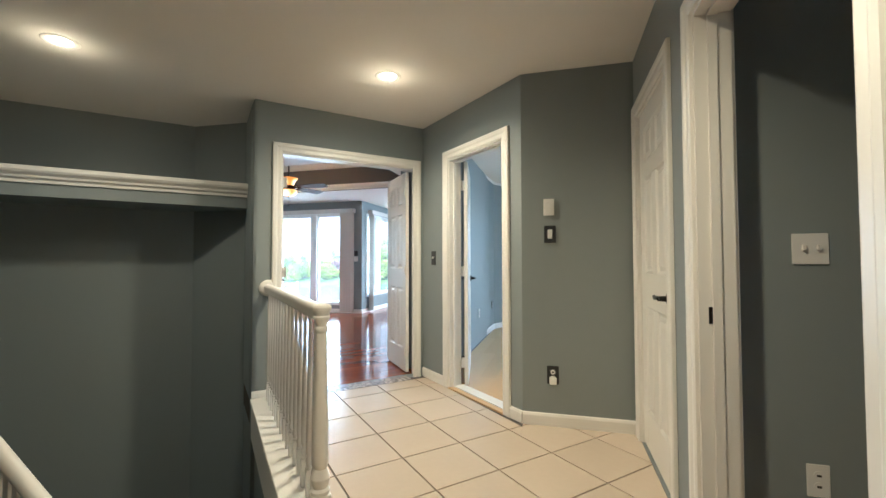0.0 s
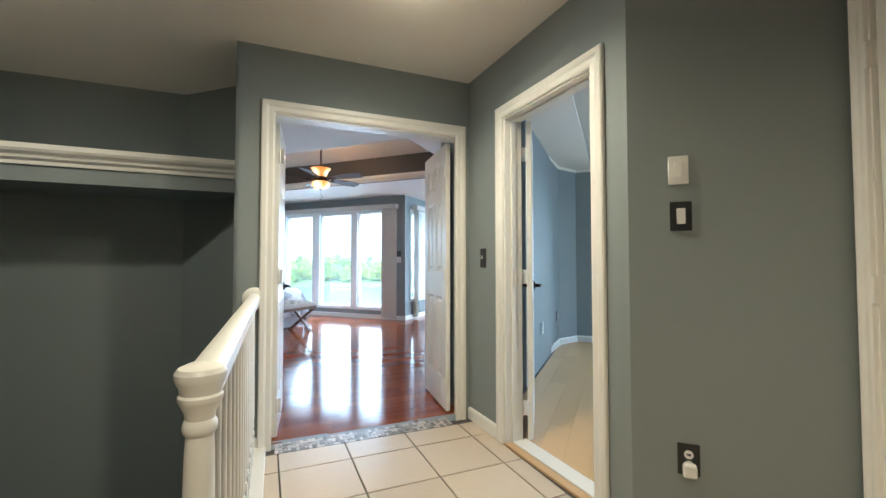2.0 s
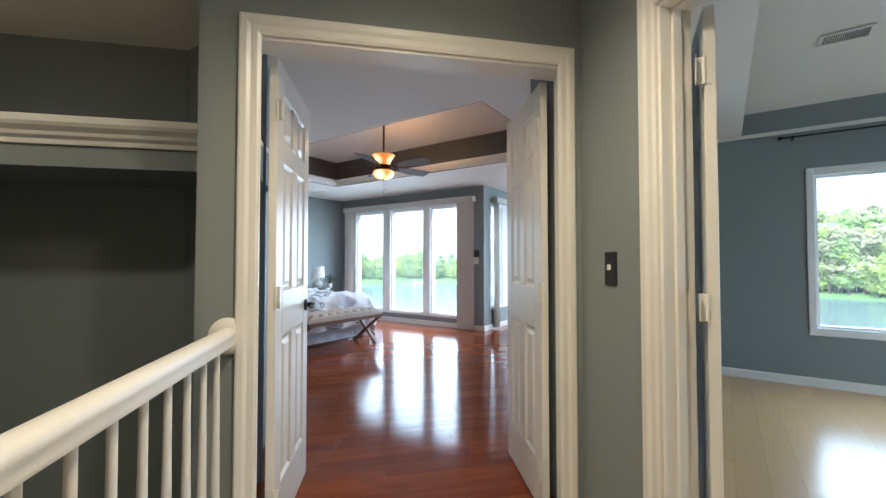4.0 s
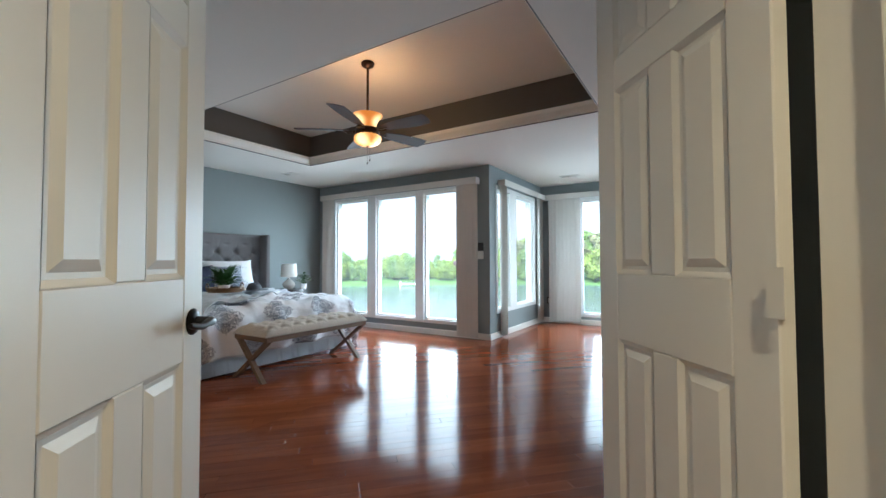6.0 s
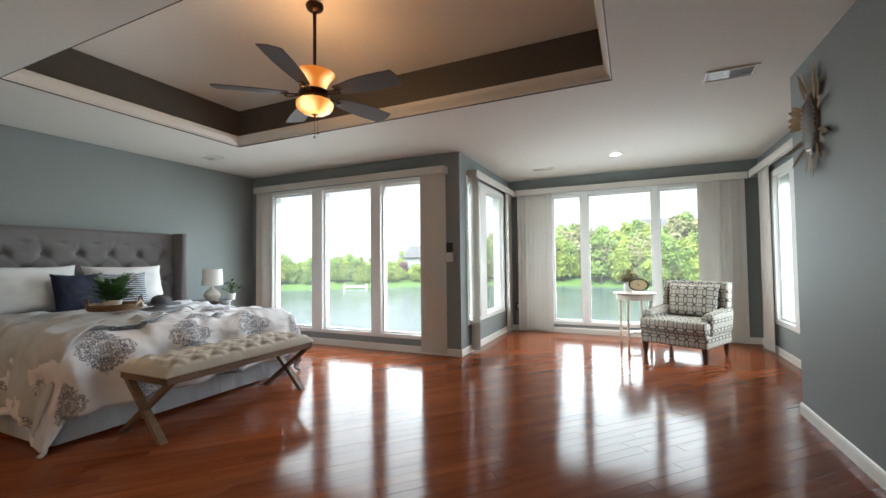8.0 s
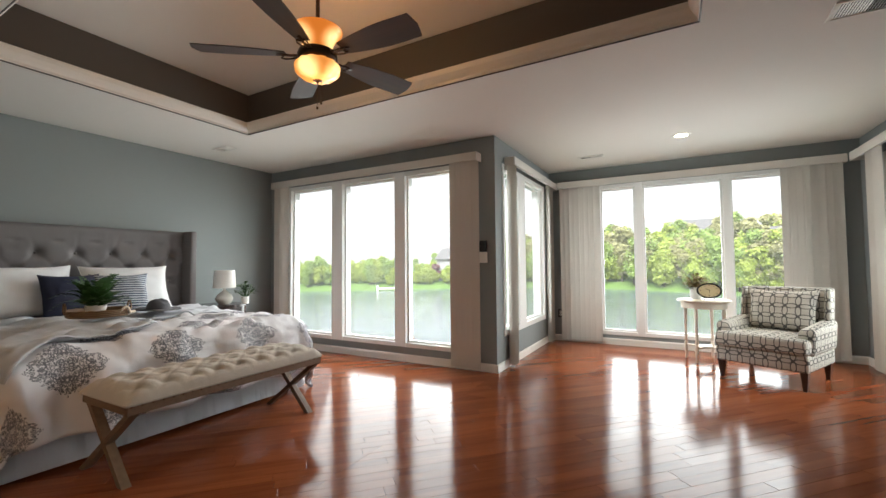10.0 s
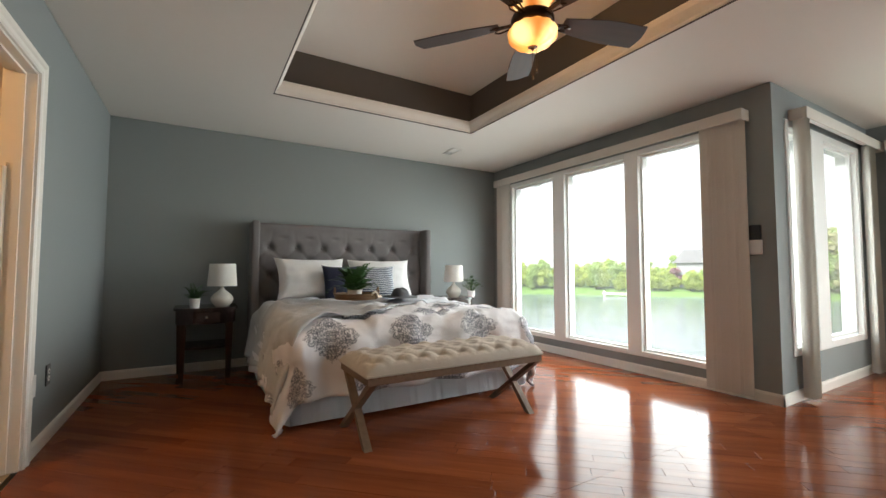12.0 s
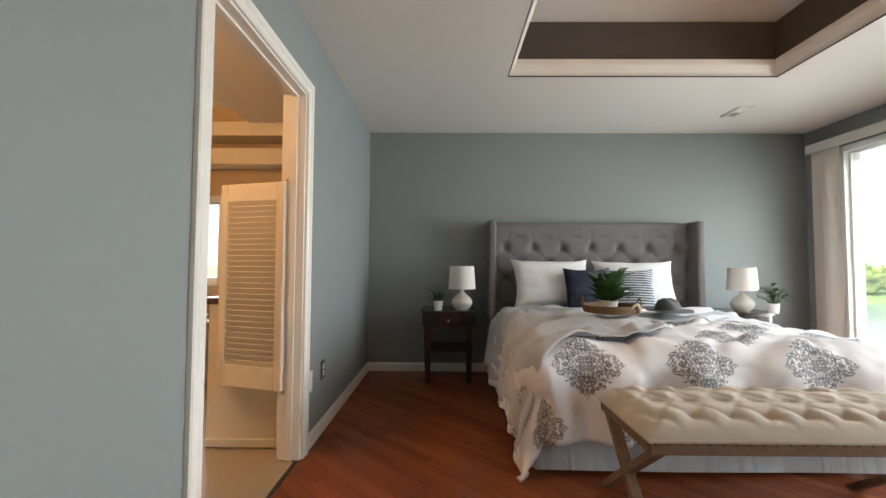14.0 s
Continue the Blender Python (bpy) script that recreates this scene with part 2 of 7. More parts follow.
def casing(name, frame_m, s0, s1, top, depth=0.12, back=True, label="white painted door casing with stepped moulding", z0=0.0, wide=1.18, revs=(0.006, 0.006), stops=True):
    """Jamb lining and casings round an opening of a wall. The room lies at negative y in the wall's frame."""
    ob = thing(name, frame_m, label, "door casing")
    ob["kind"] = "structure"
    g = 0.018
    part("jamb", box(s0, s0 + g, -0.001, depth + 0.001, z0, top), WHITE, ob)
    part("jamb", box(s1 - g, s1, -0.001, depth + 0.001, z0, top), WHITE, ob)
    part("head_jamb", box(s0 + g, s1 - g, -0.001, depth + 0.001, top - g, top), WHITE, ob)
    if stops:
        part("door_stop", box(s0 + g, s0 + g + 0.011, depth * 0.35, depth * 0.6, z0, top - g), WHITE, ob)
        part("door_stop", box(s1 - g - 0.011, s1 - g, depth * 0.35, depth * 0.6, z0, top - g), WHITE, ob)
        part("door_stop", box(s0 + g + 0.011, s1 - g - 0.011, depth * 0.35, depth * 0.6, top - g - 0.011, top - g), WHITE, ob)
    for sign, y in ((-1, -0.001),) + (((1, depth + 0.001),) if back else ()):
        bm = bmesh.new()
        rev = 0.006
        ra, rb = revs
        prof = [(o * wide, h) for o, h in CASING]
        ring = []
        for o, h in prof:
            a, b, t = s0 + ra - o, s1 - rb + o, top - rev + o
            ring.append([bm.verts.new(p) for p in ((a, y + sign * h, z0), (a, y + sign * h, t), (b, y + sign * h, t), (b, y + sign * h, z0))])
        n = len(ring)
        for k in range(n):
            a, b = ring[k], ring[(k + 1) % n]
            for q in range(3):
                bm.faces.new((a[q], a[q + 1], b[q + 1], b[q]))
        part("casing", bm, WHITE, ob)
    return ob


# ---- plan ----
CZ = 2.45
A, B = (-2.207, 2.845), (-1.129, 3.950)
C, D = (-0.083, 2.995), (0.654, 3.005)
U = Vector((B[0] - A[0], B[1] - A[1])).normalized()
N = Vector((-U.y, U.x))
V = Vector((C[0] - B[0], C[1] - B[1])).normalized()
WX, SY, NY1, RX, NY2, EX, E1X, SEY = -7.40, 3.73, 8.22, -3.95, 10.36, -0.55, -1.0, 7.46
T = 0.12


def off(p, v, d):
    return (p[0] + v.x * d, p[1] + v.y * d)


# bedroom walls
wall("wall_west", (WX, SY), (WX, NY1), 0.12, 0, CZ, ext=(0.12, 0.15))
VL = (-3.12, SY)
wall("wall_south", VL, (WX, SY), T, 0, CZ, holes=((1.39, 2.35, -0.1, 2.045),))
WIN1 = (-7.10, -4.20, 0.165, 2.20)
wall("wall_north_1", (WX, NY1), (RX, NY1), 0.15, -0.3, CZ, holes=((WIN1[0] - WX, WIN1[1] - WX, WIN1[2], WIN1[3]),))
wall("wall_return", (RX, NY1 + 0.0), (RX, NY2), 0.15, -0.3, CZ, holes=((0.20, 1.83, 0.34, 2.20),), ext=(-0.15, 0.15))
WIN2 = (-3.30, -1.05, 0.13, 2.20)
wall("wall_north_2", (RX, NY2), (EX, NY2), 0.15, -0.3, CZ, holes=((WIN2[0] - RX, WIN2[1] - RX, WIN2[2], WIN2[3]),), ext=(0, 0.15))
wall("wall_east_2", (EX, NY2), (EX, SEY), 0.15, -0.3, CZ, holes=((NY2 - 9.78, NY2 - 8.35, 0.35, 2.16),), ext=(0, 0.12))
wall("wall_jog", (EX, SEY), (E1X, SEY), T, 0, CZ, ext=(0, -0.002))
RR = off(off(B, N, T), N, 0.42)
EK = (E1X, RR[1] + (E1X - RR[0]) * U.y / U.x)
wall("wall_east_1", (E1X, SEY), EK, 0.10, 0, CZ)
wall("wall_diagonal_east", EK, RR, 0.10, 0, CZ)
wall("wall_door_return_east", RR, off(B, N, T), 0.08, 0, CZ)
AL = off(off(A, N, T), U, 0.0)
wall("wall_door_return_west", AL, VL, 0.004, 0, CZ)
# hall walls
ML, LAB = along(A, B)
DD = (0.213, 1.437, 2.045)
DJ = (0.172, 1.496)
wall("wall_double_door", A, B, T, -7.5, CZ, holes=((DJ[0], DJ[1], 0, DD[2]),))
MO, LBC = along(B, C)
OD = (0.462, 1.224, 2.045)
wall("wall_office_door", B, C, T, 0, CZ, holes=((OD[0], OD[1], -0.1, OD[2]),), ext=(-0.0, 0))
wall("wall_hall_end", C, D, T, 0, CZ)
MC, _ = along(D, (D[0], -2.0))
wall("wall_hall_east", D, (D[0], -2.0), T, 0, CZ, holes=((0.105, 0.865, 0, 2.045), (1.236, 2.12, -0.1, 2.045)))
wall("wall_hall_south", (D[0], -2.0), (-6.2, -2.0), T, -7.5, CZ)
SC = (-3.26, 3.27)
SW = off(SC, U, -5.0)
wall("wall_stair_north", SC, off(A, N, 0.66), T, -7.5, CZ)
wall("wall_stair_corner", off(A, N, 0.66), A, 0.02, -7.5, CZ)
wall("wall_stair_west", SW, SC, T, -7.5, CZ)
wall("wall_stair_south", (-6.2, -2.0), SW, T, -7.5, CZ)
# floors and ceilings
slab("floor_subfloor", ((WX - 0.1, SY), VL, off(AL, N, -0.03), off(B, N, 0.09), RR, EK, (E1X, SEY), (EX, SEY), (EX, NY2 + 0.1), (RX, NY2 + 0.1), (RX, NY1 + 0.1), (WX - 0.1, NY1 + 0.1)), -0.2, -0.012, GROUT, "dark subfloor below the cherry planks", "floor")
TR = (-6.14, -2.19, 4.97, 6.94)
TOP = 2.87


def ring_ceiling():
    bm = bmesh.new()
    x0, x1, y0, y1 = WX - 0.1, EX + 0.1, 2.6, NY2 + 0.1
    a, b, c, d = TR
    for q in ((x0, x1, y0, c), (x0, x1, d, NY1 + 0.1), (RX - 0.1, x1, NY1 + 0.1, y1), (x0, a, c, d), (b, x1, c, d)):
        bx(bm, q[0], q[1], q[2], q[3], CZ + 0.004, CZ + 0.04)
    # the tray's top rises in a soft cove to a flat middle
    loops = []
    for k in range(13):
        f = k / 12
        e, z = -0.05 + 0.9 * f, TOP - 0.012 + (3.06 - TOP + 0.012) * math.sin(f * math.pi / 2)
        loops.append([bm.verts.new(p) for p in ((a + e, c + e, z), (b - e, c + e, z), (b - e, d - e, z), (a + e, d - e, z))])
    bm.faces.new(loops[-1])
    for lo, hi in zip(loops, loops[1:]):
        for k in range(4):
            bm.faces.new((lo[k], lo[(k + 1) % 4], hi[(k + 1) % 4], hi[k]))
    return tagged(part("ceiling", bm, CEIL, smooth=30), "off-white bedroom ceiling with a raised tray", "ceiling", kind="structure")


ring_ceiling()
bm = bmesh.new()
for x0, x1, y0, y1 in ((TR[0] - 0.08, TR[0], TR[2] - 0.08, TR[3] + 0.08), (TR[1], TR[1] + 0.08, TR[2] - 0.08, TR[3] + 0.08), (TR[0], TR[1], TR[2] - 0.08, TR[2]), (TR[0], TR[1], TR[3], TR[3] + 0.08)):
    bx(bm, x0, x1, y0, y1, CZ + 0.041, TOP)
for x0, x1, y0, y1 in ((TR[0] + 0.0005, TR[0] + 0.008, TR[2] + 0.0005, TR[3] - 0.0005), (TR[1] - 0.008, TR[1] - 0.0005, TR[2] + 0.0005, TR[3] - 0.0005), (TR[0] + 0.008, TR[1] - 0.008, TR[2] + 0.0005, TR[2] + 0.008), (TR[0] + 0.008, TR[1] - 0.008, TR[3] - 0.008, TR[3] - 0.0005)):
    bx(bm, x0, x1, y0, y1, CZ + 0.0045, CZ + 0.0115)
tagged(part("tray_wall", bm, TRAYWALL), "dark taupe painted sides of the raised ceiling tray", "tray wall", kind="structure")
CROWN = ((0.0, 0.0), (0.014, 0.0), (0.016, 0.018), (0.034, 0.034), (0.052, 0.062), (0.056, 0.085), (0.056, 0.10), (0.0, 0.10))
corners = ((TR[0], TR[2]), (TR[1], TR[2]), (TR[1], TR[3]), (TR[0], TR[3]))
bm = bmesh.new()
rings = []
for k, (x, y) in enumerate(corners):
    sx, sy = (1 if k in (0, 3) else -1), (1 if k in (0, 1) else -1)
    rings.append([bm.verts.new((x + sx * o, y + sy * o, CZ + 0.012 + h)) for o, h in CROWN])
for k in range(4):
    a, b = rings[k], rings[(k + 1) % 4]
    for q in range(len(CROWN)):
        bm.faces.new((a[q], a[(q + 1) % len(CROWN)], b[(q + 1) % len(CROWN)], b[q]))
tagged(part("trim_tray", bm, WHITE), "white crown moulding round the ceiling tray", "crown moulding", kind="structure")

HALLC = (SW, SC, off(A, N, 0.7), off(A, N, 0.06), off(B, N, 0.06), (C[0], C[1] + 0.06), (D[0] + 0.06, D[1] + 0.06), (D[0] + 0.06, -2.1), (-6.3, -2.1))
slab("ceiling_hall", HALLC, CZ, CZ + 0.04, CEIL, "off-white hall ceiling", "ceiling")
NEWEL = (-0.80, 1.60)
ROS = off(A, U, 0.115)
HALLF = (off(A, U, 0.03), off(B, N, 0.02), off(B, V, 0.02), off(C, V, 0.0), (D[0] + 0.06, D[1] + 0.02), (D[0] + 0.06, -2.1), (-2.6, -2.1), off(NEWEL, U, -2.6), off(NEWEL, U, -0.09))
slab("floor_hall", HALLF, -0.25, -0.008, GROUT, "grout bed of the hall's tiled floor", "floor")
slab("floor_stairwell", ((-6.3, -2.1), (0.7, -2.1), (0.7, 3.5), (-4, 3.6), (-6.6, 0)), -7.6, -7.5, GROUT, "dark floor at the foot of the stairs", "floor")

# doors: casings
casing("trim_1", ML, DJ[0], DJ[1], DD[2], T, back=False, revs=(0.047, 0.065), stops=False)
casing("trim_2", MO, OD[0], OD[1], OD[2], T)
casing("trim_3", MC, 0.105, 0.865, 2.045, T, back=False)
casing("trim_4", MC, 1.236, 2.12, 2.045, T, back=True)
MB, _ = along(VL, (WX, SY))
casing("trim_5", MB, 1.39, 2.35, 2.045, T)

# windows
def window(name, m, s0, s1, z0, z1, lights, label, gz0, gz1, depth=0.15, sill=True):
    """A fixed window: a vinyl frame round lights given as (from, to); the glass lies between gz0 and gz1."""
    ob = thing(name, m, label, "window")
    ob["kind"] = "structure"
    edges = [s0] + [v for pair in lights for v in pair] + [s1]
    # posts between the lights, rails above and below
    for k in range(0, len(edges), 2):
        a, b = edges[k], edges[k + 1]
        part("window_frame", box(a, b, -0.012, depth, z0, z1, 0.004), VINYL, ob)
    for a, b in lights:
        part("window_frame", box(a, b, -0.010, depth, z0, gz0, 0.004), VINYL, ob)
        part("window_frame", box(a, b, -0.010, depth, gz1, z1, 0.004), VINYL, ob)
        s = bmesh.new()
        w = 0.022
        bx(s, a, a + w, 0.035, 0.085, gz0, gz1)
        bx(s, b - w, b, 0.035, 0.085, gz0, gz1)
        bx(s, a + w, b - w, 0.035, 0.085, gz0, gz0 + w)
        bx(s, a + w, b - w, 0.035, 0.085, gz1 - w, gz1)
        sash = part("sash", s, VINYL, ob)
        g = part("pane", box(a + w, b - w, 0.058, 0.062, gz0 + w, gz1 - w), GLASS, sash)
        g.visible_shadow = False
    return ob


M1, _ = along((WX, NY1), (RX, NY1))
g = lambda x: x - WX
window("window_1", M1, g(WIN1[0]), g(WIN1[1]), WIN1[2], WIN1[3], ((g(-6.98), g(-6.22)), (g(-6.035), g(-5.222)), (g(-5.07), g(-4.29))), "wide white vinyl window of three tall fixed panes facing the lake", 0.215, 2.145)
M2, _ = along((RX, NY2), (EX, NY2))
g = lambda x: x - RX
window("window_2", M2, g(WIN2[0]), g(WIN2[1]), WIN2[2], WIN2[3], ((g(-3.232), g(-2.795)), (g(-2.70), g(-1.808)), (g(-1.724), g(-1.16))), "white vinyl window of three fixed panes facing wooded hills", 0.18, 2.145)
MR, _ = along((RX, NY1), (RX, NY2))
window("window_3", MR, 0.20, 1.83, 0.34, 2.20, ((0.25, 0.70), (0.95, 1.76)), "white vinyl window in the short return wall", 0.40, 2.14)
M3, _ = along((EX, NY2), (EX, SEY))
window("window_4", M3, NY2 - 9.78, NY2 - 8.35, 0.35, 2.16, ((NY2 - 9.70, NY2 - 9.12), (NY2 - 8.95, NY2 - 8.42)), "white vinyl casement window in the sitting corner", 0.41, 2.09)
window_light("daylight_window_1", M1, 0.42, 3.11, 0.22, 2.14, 23)
window_light("daylight_window_2", M2, 0.72, 2.79, 0.18, 2.14, 13.5)
window_light("daylight_window_3", MR, 0.25, 1.76, 0.40, 2.14, 7.5)
window_light("daylight_window_4", M3, NY2 - 9.70, NY2 - 8.42, 0.41, 2.09, 11)


can_lamp(-1.0, 2.765, CZ - 0.03, 16, cone=160)
# the coneless lamps are extra, for a halo on the ceiling
can_lamp(-1.0, 2.765, CZ - 0.13, 0.22, cone=0)
can_lamp(0.0, 0.85, CZ - 0.03, 13, cone=160)
can_lamp(-2.71, 1.79, CZ - 0.03, 4.6, cone=165)
can_lamp(-2.71, 1.79, CZ - 0.13, 0.22, cone=0)
can_lamp(-2.25, 9.25, CZ - 0.03, 5)
for z, watts in ((2.60, 1.9), (2.15, 0.4)):
    d = bpy.data.lights.new("fan_bulb", "POINT")
    d.energy, d.color, d.shadow_soft_size = watts, (1.0, 0.55, 0.22), 0.10
    new("fan_bulb", d).location = (-4.21, 6.03, z)

wall("wall_stair_lower_1", off(A, U, 0.03), off(NEWEL, U, -0.06), 0.06, -7.5, -0.25)
wall("wall_stair_lower_2", off(NEWEL, U, -0.06), off(NEWEL, U, -2.62), 0.06, -7.5, -0.25)

# ---- more materials ----
def wood_material(name, light, dark, rough, coat, grain=(2.0, 26.0), per_object=True, bump=0.05, spec=0.5):
    """Grain along local x, with each piece its own tone."""
    m = bpy.data.materials.new(name)
    m.use_nodes = True
    nt, b = nodes_of(m)
    tc, mp, n1, n2 = (nt.nodes.new(k) for k in ("ShaderNodeTexCoord", "ShaderNodeMapping", "ShaderNodeTexNoise", "ShaderNodeTexNoise"))
    info = nt.nodes.new("ShaderNodeObjectInfo") if per_object else nt.nodes.new("ShaderNodeNewGeometry")
    rnd = info.outputs["Random"] if per_object else info.outputs["Random Per Island"]
    mp.inputs["Scale"].default_value = (grain[0], grain[1], grain[1])
    sh = nt.nodes.new("ShaderNodeCombineXYZ")
    k = nt.nodes.new("ShaderNodeMath")
    k.operation = "MULTIPLY"
    k.inputs[1].default_value = 37.0
    nt.links.new(rnd, k.inputs[0])
    nt.links.new(k.outputs[0], sh.inputs[0])
    nt.links.new(k.outputs[0], sh.inputs[2])
    nt.links.new(tc.outputs["Object"], mp.inputs["Vector"])
    nt.links.new(sh.outputs[0], mp.inputs["Location"])
    n1.inputs["Scale"].default_value, n1.inputs["Detail"].default_value = 1.0, 6
    n2.inputs["Scale"].default_value, n2.inputs["Detail"].default_value = 0.9, 2
    nt.links.new(mp.outputs[0], n1.inputs["Vector"])
    nt.links.new(tc.outputs["Object"], n2.inputs["Vector"])
    mixv = nt.nodes.new("ShaderNodeMath")
    mixv.operation = "MULTIPLY_ADD"
    mixv.inputs[1].default_value = 0.55
    nt.links.new(rnd, mixv.inputs[0])
    nt.links.new(n1.outputs[0], mixv.inputs[2])
    ramp = nt.nodes.new("ShaderNodeMapRange")
    ramp.inputs["From Min"].default_value, ramp.inputs["From Max"].default_value = 0.3, 1.25
    nt.links.new(mixv.outputs[0], ramp.inputs["Value"])
    mix = nt.nodes.new("ShaderNodeMix")
    mix.data_type = "RGBA"
    mix.inputs["A"].default_value, mix.inputs["B"].default_value = (*dark, 1), (*light, 1)
    nt.links.new(ramp.outputs[0], mix.inputs["Factor"])
    nt.links.new(mix.outputs["Result"], b.inputs["Base Color"])
    b.inputs["Roughness"].default_value = rough
    b.inputs["Specular IOR Level"].default_value = spec
    b.inputs["Coat Weight"].default_value = coat
    b.inputs["Coat Roughness"].default_value = 0.05
    bp = nt.nodes.new("ShaderNodeBump")
    bp.inputs["Strength"].default_value, bp.inputs["Distance"].default_value = bump, 0.002
    nt.links.new(n2.outputs[0], bp.inputs["Height"])
    nt.links.new(bp.outputs[0], b.inputs["Normal"])
    if coat:
        nt.links.new(bp.outputs[0], b.inputs["Coat Normal"])
    return m


CHERRY = wood_material("cherry_floor_plank", (0.285, 0.082, 0.030), (0.145, 0.036, 0.014), 0.12, 0.0, bump=0.08, spec=0.12)
CHERRYREST = wood_material("cherry_floor_field", (0.285, 0.084, 0.031), (0.145, 0.037, 0.0145), 0.13, 0.0, per_object=False, bump=0.05, spec=0.165)
DARKWOOD = wood_material("dark_cherry_furniture", (0.035, 0.010, 0.007), (0.015, 0.005, 0.004), 0.25, 0.3)
OAK = wood_material("weathered_oak", (0.22, 0.14, 0.085), (0.11, 0.065, 0.038), 0.6, 0.0, (3, 40))
BLADE = wood_material("fan_blade_walnut", (0.075, 0.040, 0.028), (0.035, 0.020, 0.015), 0.6, 0.0)
LEGWOOD = material("espresso_leg", (0.035, 0.018, 0.012), 0.35, scale=30, vary=0.15)
LINEN = material("cream_linen", (0.52, 0.47, 0.405), 0.9, scale=40, vary=0.08, bump=0.5, bump_scale=700)
GREYFAB = material("grey_velvet_upholstery", (0.165, 0.155, 0.155), 0.85, scale=20, vary=0.10, bump=0.3, bump_scale=500)
WHITEFAB = material("white_cotton", (0.79, 0.79, 0.79), 0.9, scale=20, vary=0.05, bump=0.4, bump_scale=400)
SKIRT = material("white_bed_skirt", (0.80, 0.815, 0.85), 0.9, scale=20, vary=0.05, bump=0.3, bump_scale=400)
SHEET = material("pale_grey_cotton", (0.60, 0.61, 0.64), 0.9, scale=14, vary=0.08, bump=0.4, bump_scale=400)
THROW = material("grey_woven_throw", (0.47, 0.475, 0.485), 0.95, scale=30, vary=0.16, bump=0.8, bump_scale=350)
NAVY = material("navy_cotton", (0.013, 0.017, 0.042), 0.85, scale=30, vary=0.1, bump=0.4, bump_scale=400)
HATFELT = material("grey_felt", (0.11, 0.11, 0.12), 0.95, scale=30, vary=0.12, bump=0.4, bump_scale=400)
CERAMIC = material("cream_ceramic", (0.68, 0.65, 0.59), 0.25, scale=20, vary=0.06)
POT = material("white_pot", (0.75, 0.74, 0.72), 0.4, scale=20, vary=0.04)
SHADE = material("white_lamp_shade", (0.72, 0.70, 0.66), 0.9, scale=40, vary=0.04, bump=0.3, bump_scale=500)
LEAF = material("green_leaf", (0.045, 0.095, 0.030), 0.5, scale=40, vary=0.3, island=0.2)
FERN = material("fern_leaf", (0.040, 0.110, 0.025), 0.55, scale=40, vary=0.3, island=0.25)
DRIED = material("dried_flower", (0.20, 0.13, 0.05), 0.8, scale=40, vary=0.3, island=0.3)
SOIL = material("potting_soil", (0.04, 0.03, 0.02), 0.95, scale=60, vary=0.3)
WICKER = material("brown_wicker", (0.20, 0.115, 0.055), 0.7, scale=60, vary=0.3, bump=0.8, bump_scale=220)
BEAD = material("pale_wood_bead", (0.62, 0.52, 0.40), 0.6, scale=40, vary=0.12, island=0.1)
CREAMPAINT = material("cream_furniture_paint", (0.70, 0.63, 0.53), 0.45, scale=20, vary=0.08, bump=0.1, bump_scale=80)
DIAL = material("aged_clock_dial", (0.62, 0.52, 0.31), 0.6, scale=40, vary=0.2)
BRONZE = material("oil_rubbed_bronze", (0.045, 0.025, 0.015), 0.35, metal=0.8, scale=40, vary=0.15)
BRASS = material("antique_nail_head", (0.16, 0.10, 0.05), 0.35, metal=0.9, scale=60, vary=0.15)
DARKGRILLE = material("vent_shadow", (0.05, 0.045, 0.04), 0.8, scale=30, vary=0.1)
SWITCHW = material("white_switch_plate", (0.78, 0.76, 0.72), 0.35, scale=30, vary=0.03)


def lit_glass(name, tint, spots, low, high, width):
    """Amber lamp glass with its glow put into the emission, brighter at painted bulb spots."""
    m = emitter(name, tint, low)
    nt, b = nodes_of(m)
    tc = nt.nodes.new("ShaderNodeTexCoord")
    total = None
    for place in spots:
        far = nt.nodes.new("ShaderNodeVectorMath")
        far.operation = "DISTANCE"
        far.inputs[1].default_value = place
        nt.links.new(tc.outputs["Object"], far.inputs[0])
        fall = nt.nodes.new("ShaderNodeMapRange")
        fall.interpolation_type = "SMOOTHERSTEP"
        fall.inputs["From Min"].default_value, fall.inputs["From Max"].default_value = width, width * 0.2
        nt.links.new(far.outputs["Value"], fall.inputs["Value"])
        if total is None:
            total = fall.outputs[0]
        else:
            peak = nt.nodes.new("ShaderNodeMath")
            peak.operation = "MAXIMUM"
            nt.links.new(total, peak.inputs[0])
            nt.links.new(fall.outputs[0], peak.inputs[1])
            total = peak.outputs[0]
    power, hue = nt.nodes.new("ShaderNodeMapRange"), nt.nodes.new("ShaderNodeMix")
    power.inputs["To Min"].default_value, power.inputs["To Max"].default_value = low, high
    nt.links.new(total, power.inputs["Value"])
    nt.links.new(power.outputs[0], b.inputs["Emission Strength"])
    hue.data_type = "RGBA"
    hue.inputs["A"].default_value, hue.inputs["B"].default_value = (*tint, 1), (1.0, 0.62, 0.24, 1)
    nt.links.new(total, hue.inputs["Factor"])
    nt.links.new(hue.outputs["Result"], b.inputs["Emission Color"])
    b.inputs["Base Color"].default_value = (0.55, 0.28, 0.08, 1)
    b.inputs["Roughness"].default_value = 0.25
    return m


